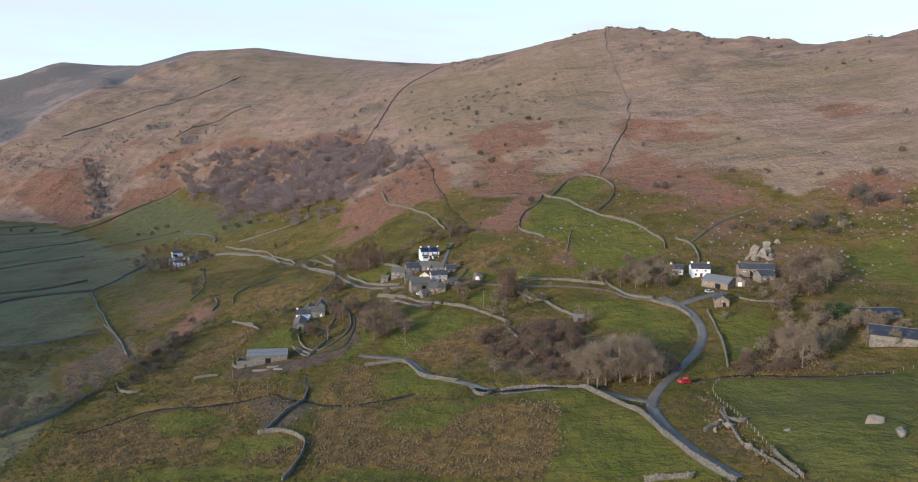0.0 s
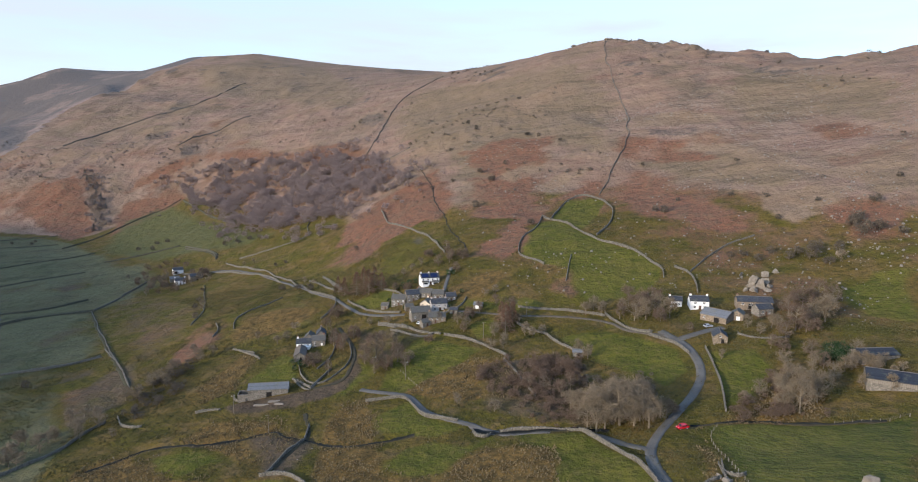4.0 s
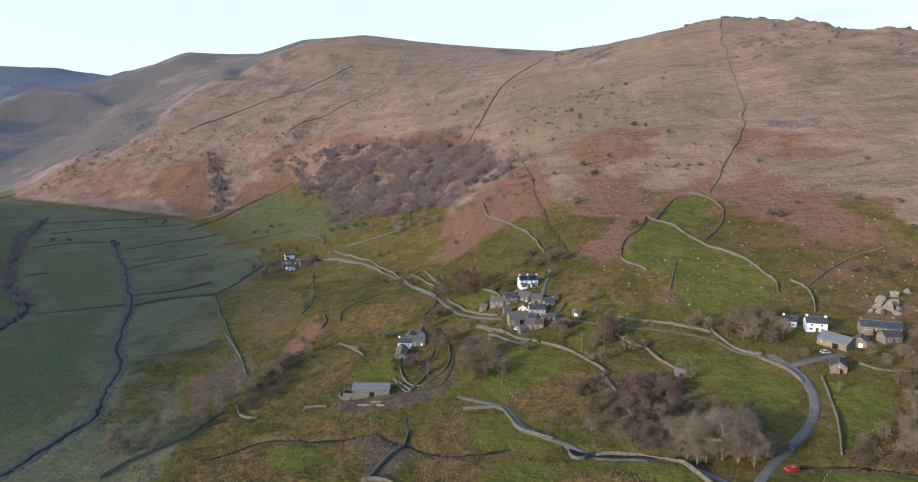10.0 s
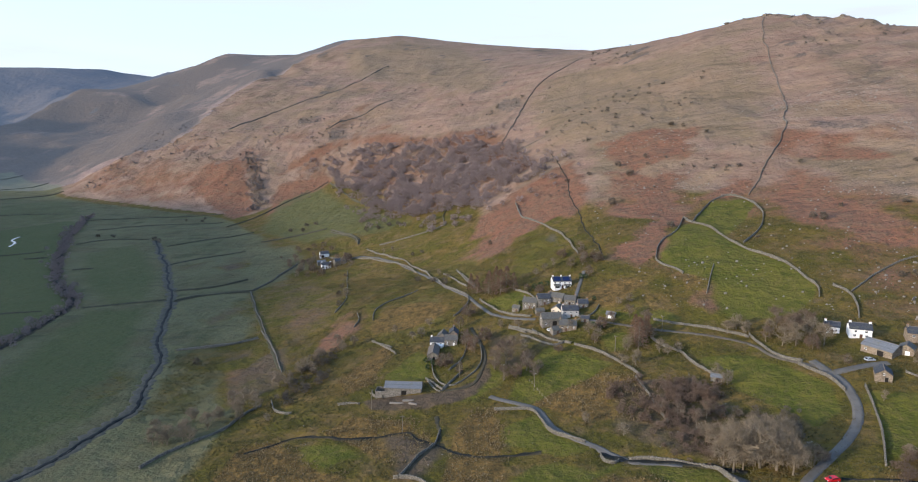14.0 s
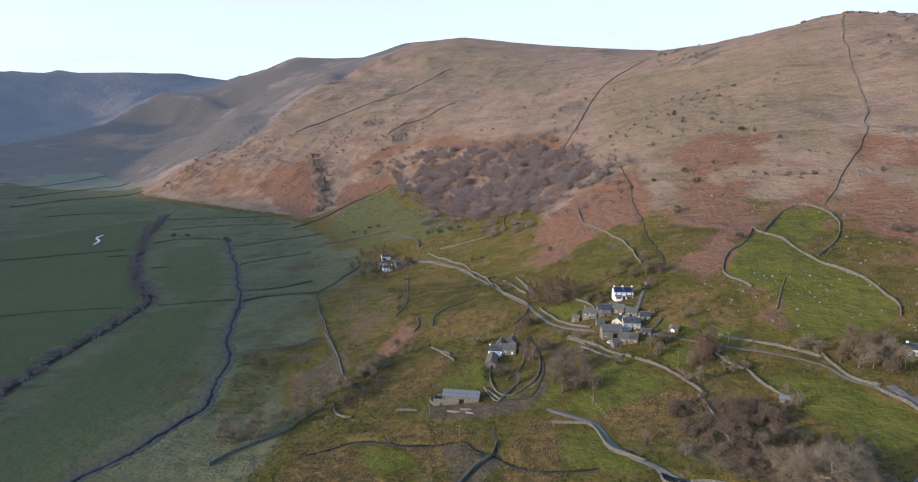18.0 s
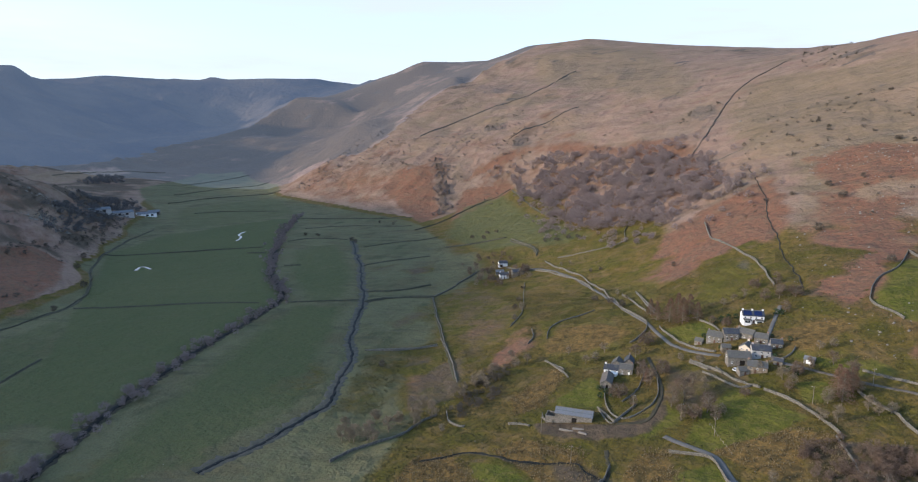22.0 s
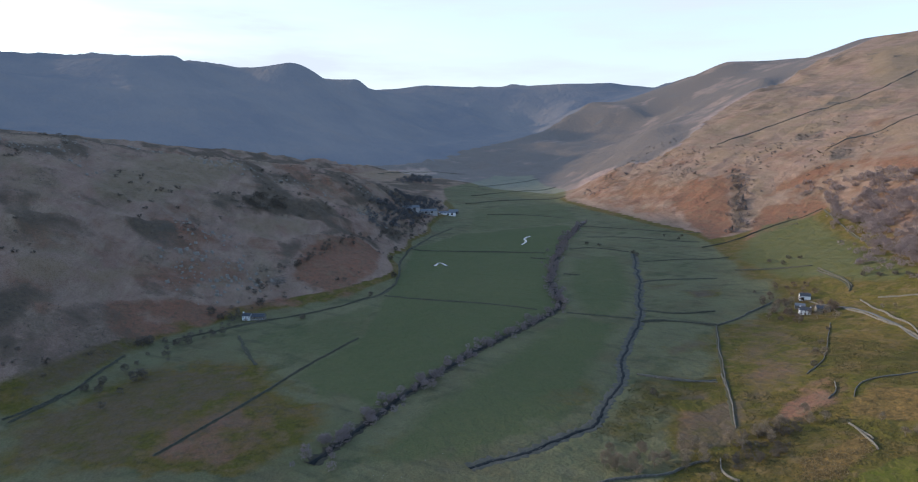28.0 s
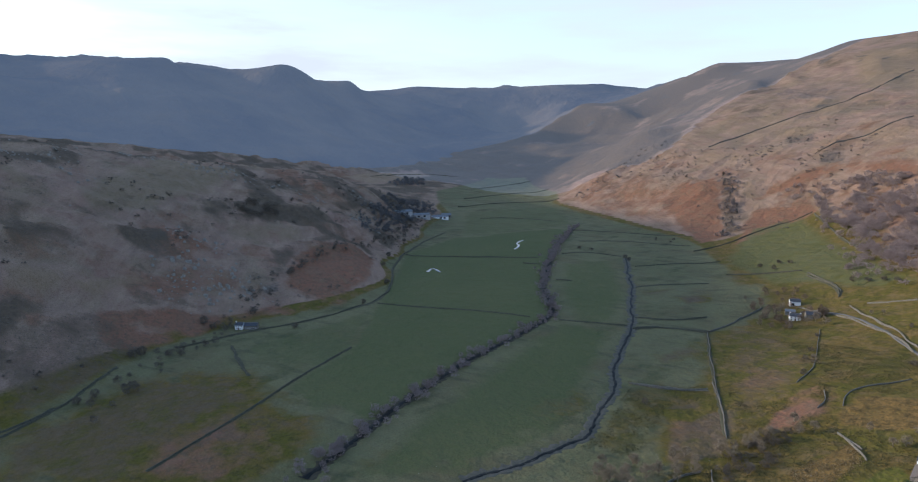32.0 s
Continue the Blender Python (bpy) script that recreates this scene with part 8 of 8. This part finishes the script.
TINY = [bare_tree(s, 5, 3, 2, 6, trunk=0.03, spread=0.8, crown=0.5, twig=0.38, width=0.07) for s in (51, 52, 53)]
low_scrub("fellside_scrub", 12000, (-1000, 760, 420, 1350), lambda x, y: ramp(fractal(x, y, 95, 4, 86), 0.05, 0.5) * 0.5 * ramp(smooth_land(x, y), 55, 85), (1.4, 4.0), M_TWIG_THORN, "dark scrub of thorn and juniper dotted over the fell", 71)
low_scrub("knoll_scrub", 3000, (-1100, -430, -10, 760), lambda x, y: ramp(fractal(x, y, 80, 4, 87), 0.0, 0.4) * 0.5 * ramp(smooth_land(x, y), 4, 10), (1.5, 4.5), M_TWIG_THORN, "dark scrub on the shaded western knoll", 72)

low_scrub("gill_scrub", 1500, (-1000, -430, 930, 1250), lambda x, y: ramp(fractal(x, y, 70, 4, 89), -0.1, 0.35) * ramp(smooth_land(x, y), 8, 20) * 0.8, (1.6, 4.0), M_GILL, "dark leafless scrub along the foot of the fell", 73)

# ---- boulders ----
ROCKS = [boulder(s) for s in range(5)]
for k, (x, y, r) in enumerate(BOULDERS):
    big = k < 2
    rock = tagged(new("boulder", ROCKS[k % 5]), "huge pale glacial boulder standing in the green field" if big else "grey weathered boulder in a tumbled crag", "boulder",
                  "boulders in the field" if big else "boulders of the crag")
    rock.matrix_world = pose(x, y, float(mesh_z(x, y)) - 0.2 * r, 0 if big else 25 * math.sin(3 * k), 0 if big else 30 * math.cos(2 * k), 67 * k) @ Matrix.Diagonal((r * 1.15, r * 0.8, r * (1.35 if big else 1.15 + 0.2 * (k % 3)), 1))

# ---- dark evergreen hedges round the hamlet ----
HEDGES = [(-83.0, 311.5, 3.2), (-78.5, 308.0, 3.6), (-76.0, 313.5, 3.0), (-81.0, 304.0, 3.4), (-74.5, 304.5, 2.8), (-4.5, 343.0, 2.4), (-27.0, 343.5, 2.6), (-7.0, 361.5, 2.6), (-31.0, 354.0, 2.4), (1.0, 357.0, 3.0), (-38.5, 388.0, 4.0), (-34.5, 389.0, 4.5), (-30.5, 390.5, 4.0), (-27.0, 391.0, 3.6), (-7.0, 392.0, 4.0), (-3.5, 391.0, 3.6), (-32.0, 371.5, 3.0), (-41.5, 371.0, 3.2), (1.5, 330.5, 3.0), (5.0, 327.0, 2.8)]
plant([tree_kind("hedge_shrub", BUSHY[2], M_BARK, M_HOLLY, "dense dark evergreen shrub in a cottage garden", "shrub")], HEDGES, "evergreen shrubs by the hamlet")

# ---- poles and fences ----
for x, y in POLES:
    p = thing("telegraph_pole", x, y, float(mesh_z(x, y)) - 0.3, 20, "weathered wooden telegraph pole in rough pasture", "pole", "telegraph poles")
    part("pole", Solid().tube((0, 0, 0), (0, 0, 8.6), 0.16, 0.11, 7), M_POLE, p)
    part("crossarm", Solid().box(-0.8, -0.07, 8.0, 0.8, 0.07, 8.14), M_POLE, p)
    for k in (-0.7, 0.7):
        part("insulator", Solid().tube((k, 0, 8.14), (k, 0, 8.32), 0.06, 0.04, 6), M_FRAME, p)


def post_fence(line, label):
    p = finer(line, 2.6)
    f = thing("post_fence", p[0][0], p[0][1], float(mesh_z(*p[0])), 0, label, "fence")
    o = np.array([p[0][0], p[0][1], float(mesh_z(*p[0]))])
    tops = [np.array([x, y, float(mesh_z(x, y))]) - o for x, y in p]
    post = Solid().box(-0.07, -0.07, -0.4, 0.07, 0.07, 1.15, 0.03).mesh("post", M_POST)
    for t in tops:
        part("post", post, M_POST, f).location = t
    for h in (0.35, 0.7, 1.02):
        wire = Solid()
        for a, b in zip(tops, tops[1:]):
            wire.tube(a + np.array([0, 0, h]), b + np.array([0, 0, h]), 0.02, 0.02, 3)
        part("wire", wire, M_POLE, f, "rusty fence wire")


post_fence(FIELD_FENCE, "post and wire fence round the green field")
post_fence(BECK_FENCE, "post and wire fence along the beck")
post_fence(YARD_FENCE, "old post and wire fence in pasture")


# ---- cars ----
def car(x, y, turn, paint, label):
    c = thing("car", x, y, float(mesh_z(x, y)) + 0.02, turn, label, "car", "parked cars")
    side = [(-2.0, 0.35), (2.0, 0.35), (2.05, 0.62), (1.9, 0.84), (1.05, 0.95), (0.5, 1.42), (-1.3, 1.46), (-1.85, 0.98), (-2.05, 0.85)]
    body = Solid()
    body.prism(side, -0.84, 0.84, "y")
    body = part("body", body, paint, c)
    for y0 in (-0.85, 0.835):
        part("side_window", Solid().prism([(0.92, 0.98), (0.46, 1.36), (-1.22, 1.40), (-1.55, 1.0)], y0, y0 + 0.015, "y"), M_GLASS, c)
    part("windscreen", Solid().add([(1.07, -0.72, 0.97), (1.07, 0.72, 0.97), (0.55, 0.66, 1.405), (0.55, -0.66, 1.405), (1.03, -0.72, 0.95), (1.03, 0.72, 0.95), (0.51, 0.66, 1.385), (0.51, -0.66, 1.385)],
                                  [(0, 1, 2, 3), (7, 6, 5, 4), (0, 4, 5, 1), (1, 5, 6, 2), (2, 6, 7, 3), (3, 7, 4, 0)]), M_GLASS, c)
    part("rear_window", Solid().add([(-1.90, -0.68, 1.0), (-1.90, 0.68, 1.0), (-1.40, 0.64, 1.43), (-1.40, -0.64, 1.43), (-1.84, -0.68, 0.98), (-1.84, 0.68, 0.98), (-1.34, 0.64, 1.40), (-1.34, -0.64, 1.40)],
                                   [(3, 2, 1, 0), (4, 5, 6, 7), (1, 5, 4, 0), (2, 6, 5, 1), (3, 7, 6, 2), (0, 4, 7, 3)]), M_GLASS, c)
    for lx, ly in ((2.0, -0.6), (2.0, 0.6)):
        part("headlight", Solid().box(lx - 0.02, ly - 0.17, 0.62, lx + 0.06, ly + 0.17, 0.78, 0.02), M_LAMPGLASS, c)
    for b0, b1 in ((2.0, 2.12), (-2.14, -2.0)):
        part("bumper", Solid().box(b0, -0.8, 0.34, b1, 0.8, 0.52, 0.04), M_RUBBER, c)
    for wx in (-1.28, 1.3):
        for wy in (-0.80, 0.62):
            w = part("wheel", Solid().tube((wx, wy, 0.31), (wx, wy + 0.2, 0.31), 0.31, 0.31, 14), M_RUBBER, c, "black tyre")
            part("rim", Solid().tube((wx, wy - 0.01, 0.31), (wx, wy + 0.21, 0.31), 0.19, 0.19, 10), M_SILVER, w)


car(73.2, 199.8, 200, M_RED, "bright red hatchback parked on the road verge")
car(110.6, 277.5, 20, M_SILVER, "silver car parked in the farmyard")
car(-20.7, 330.2, 60, M_WHITECAR, "white car tucked between the hamlet cottages")
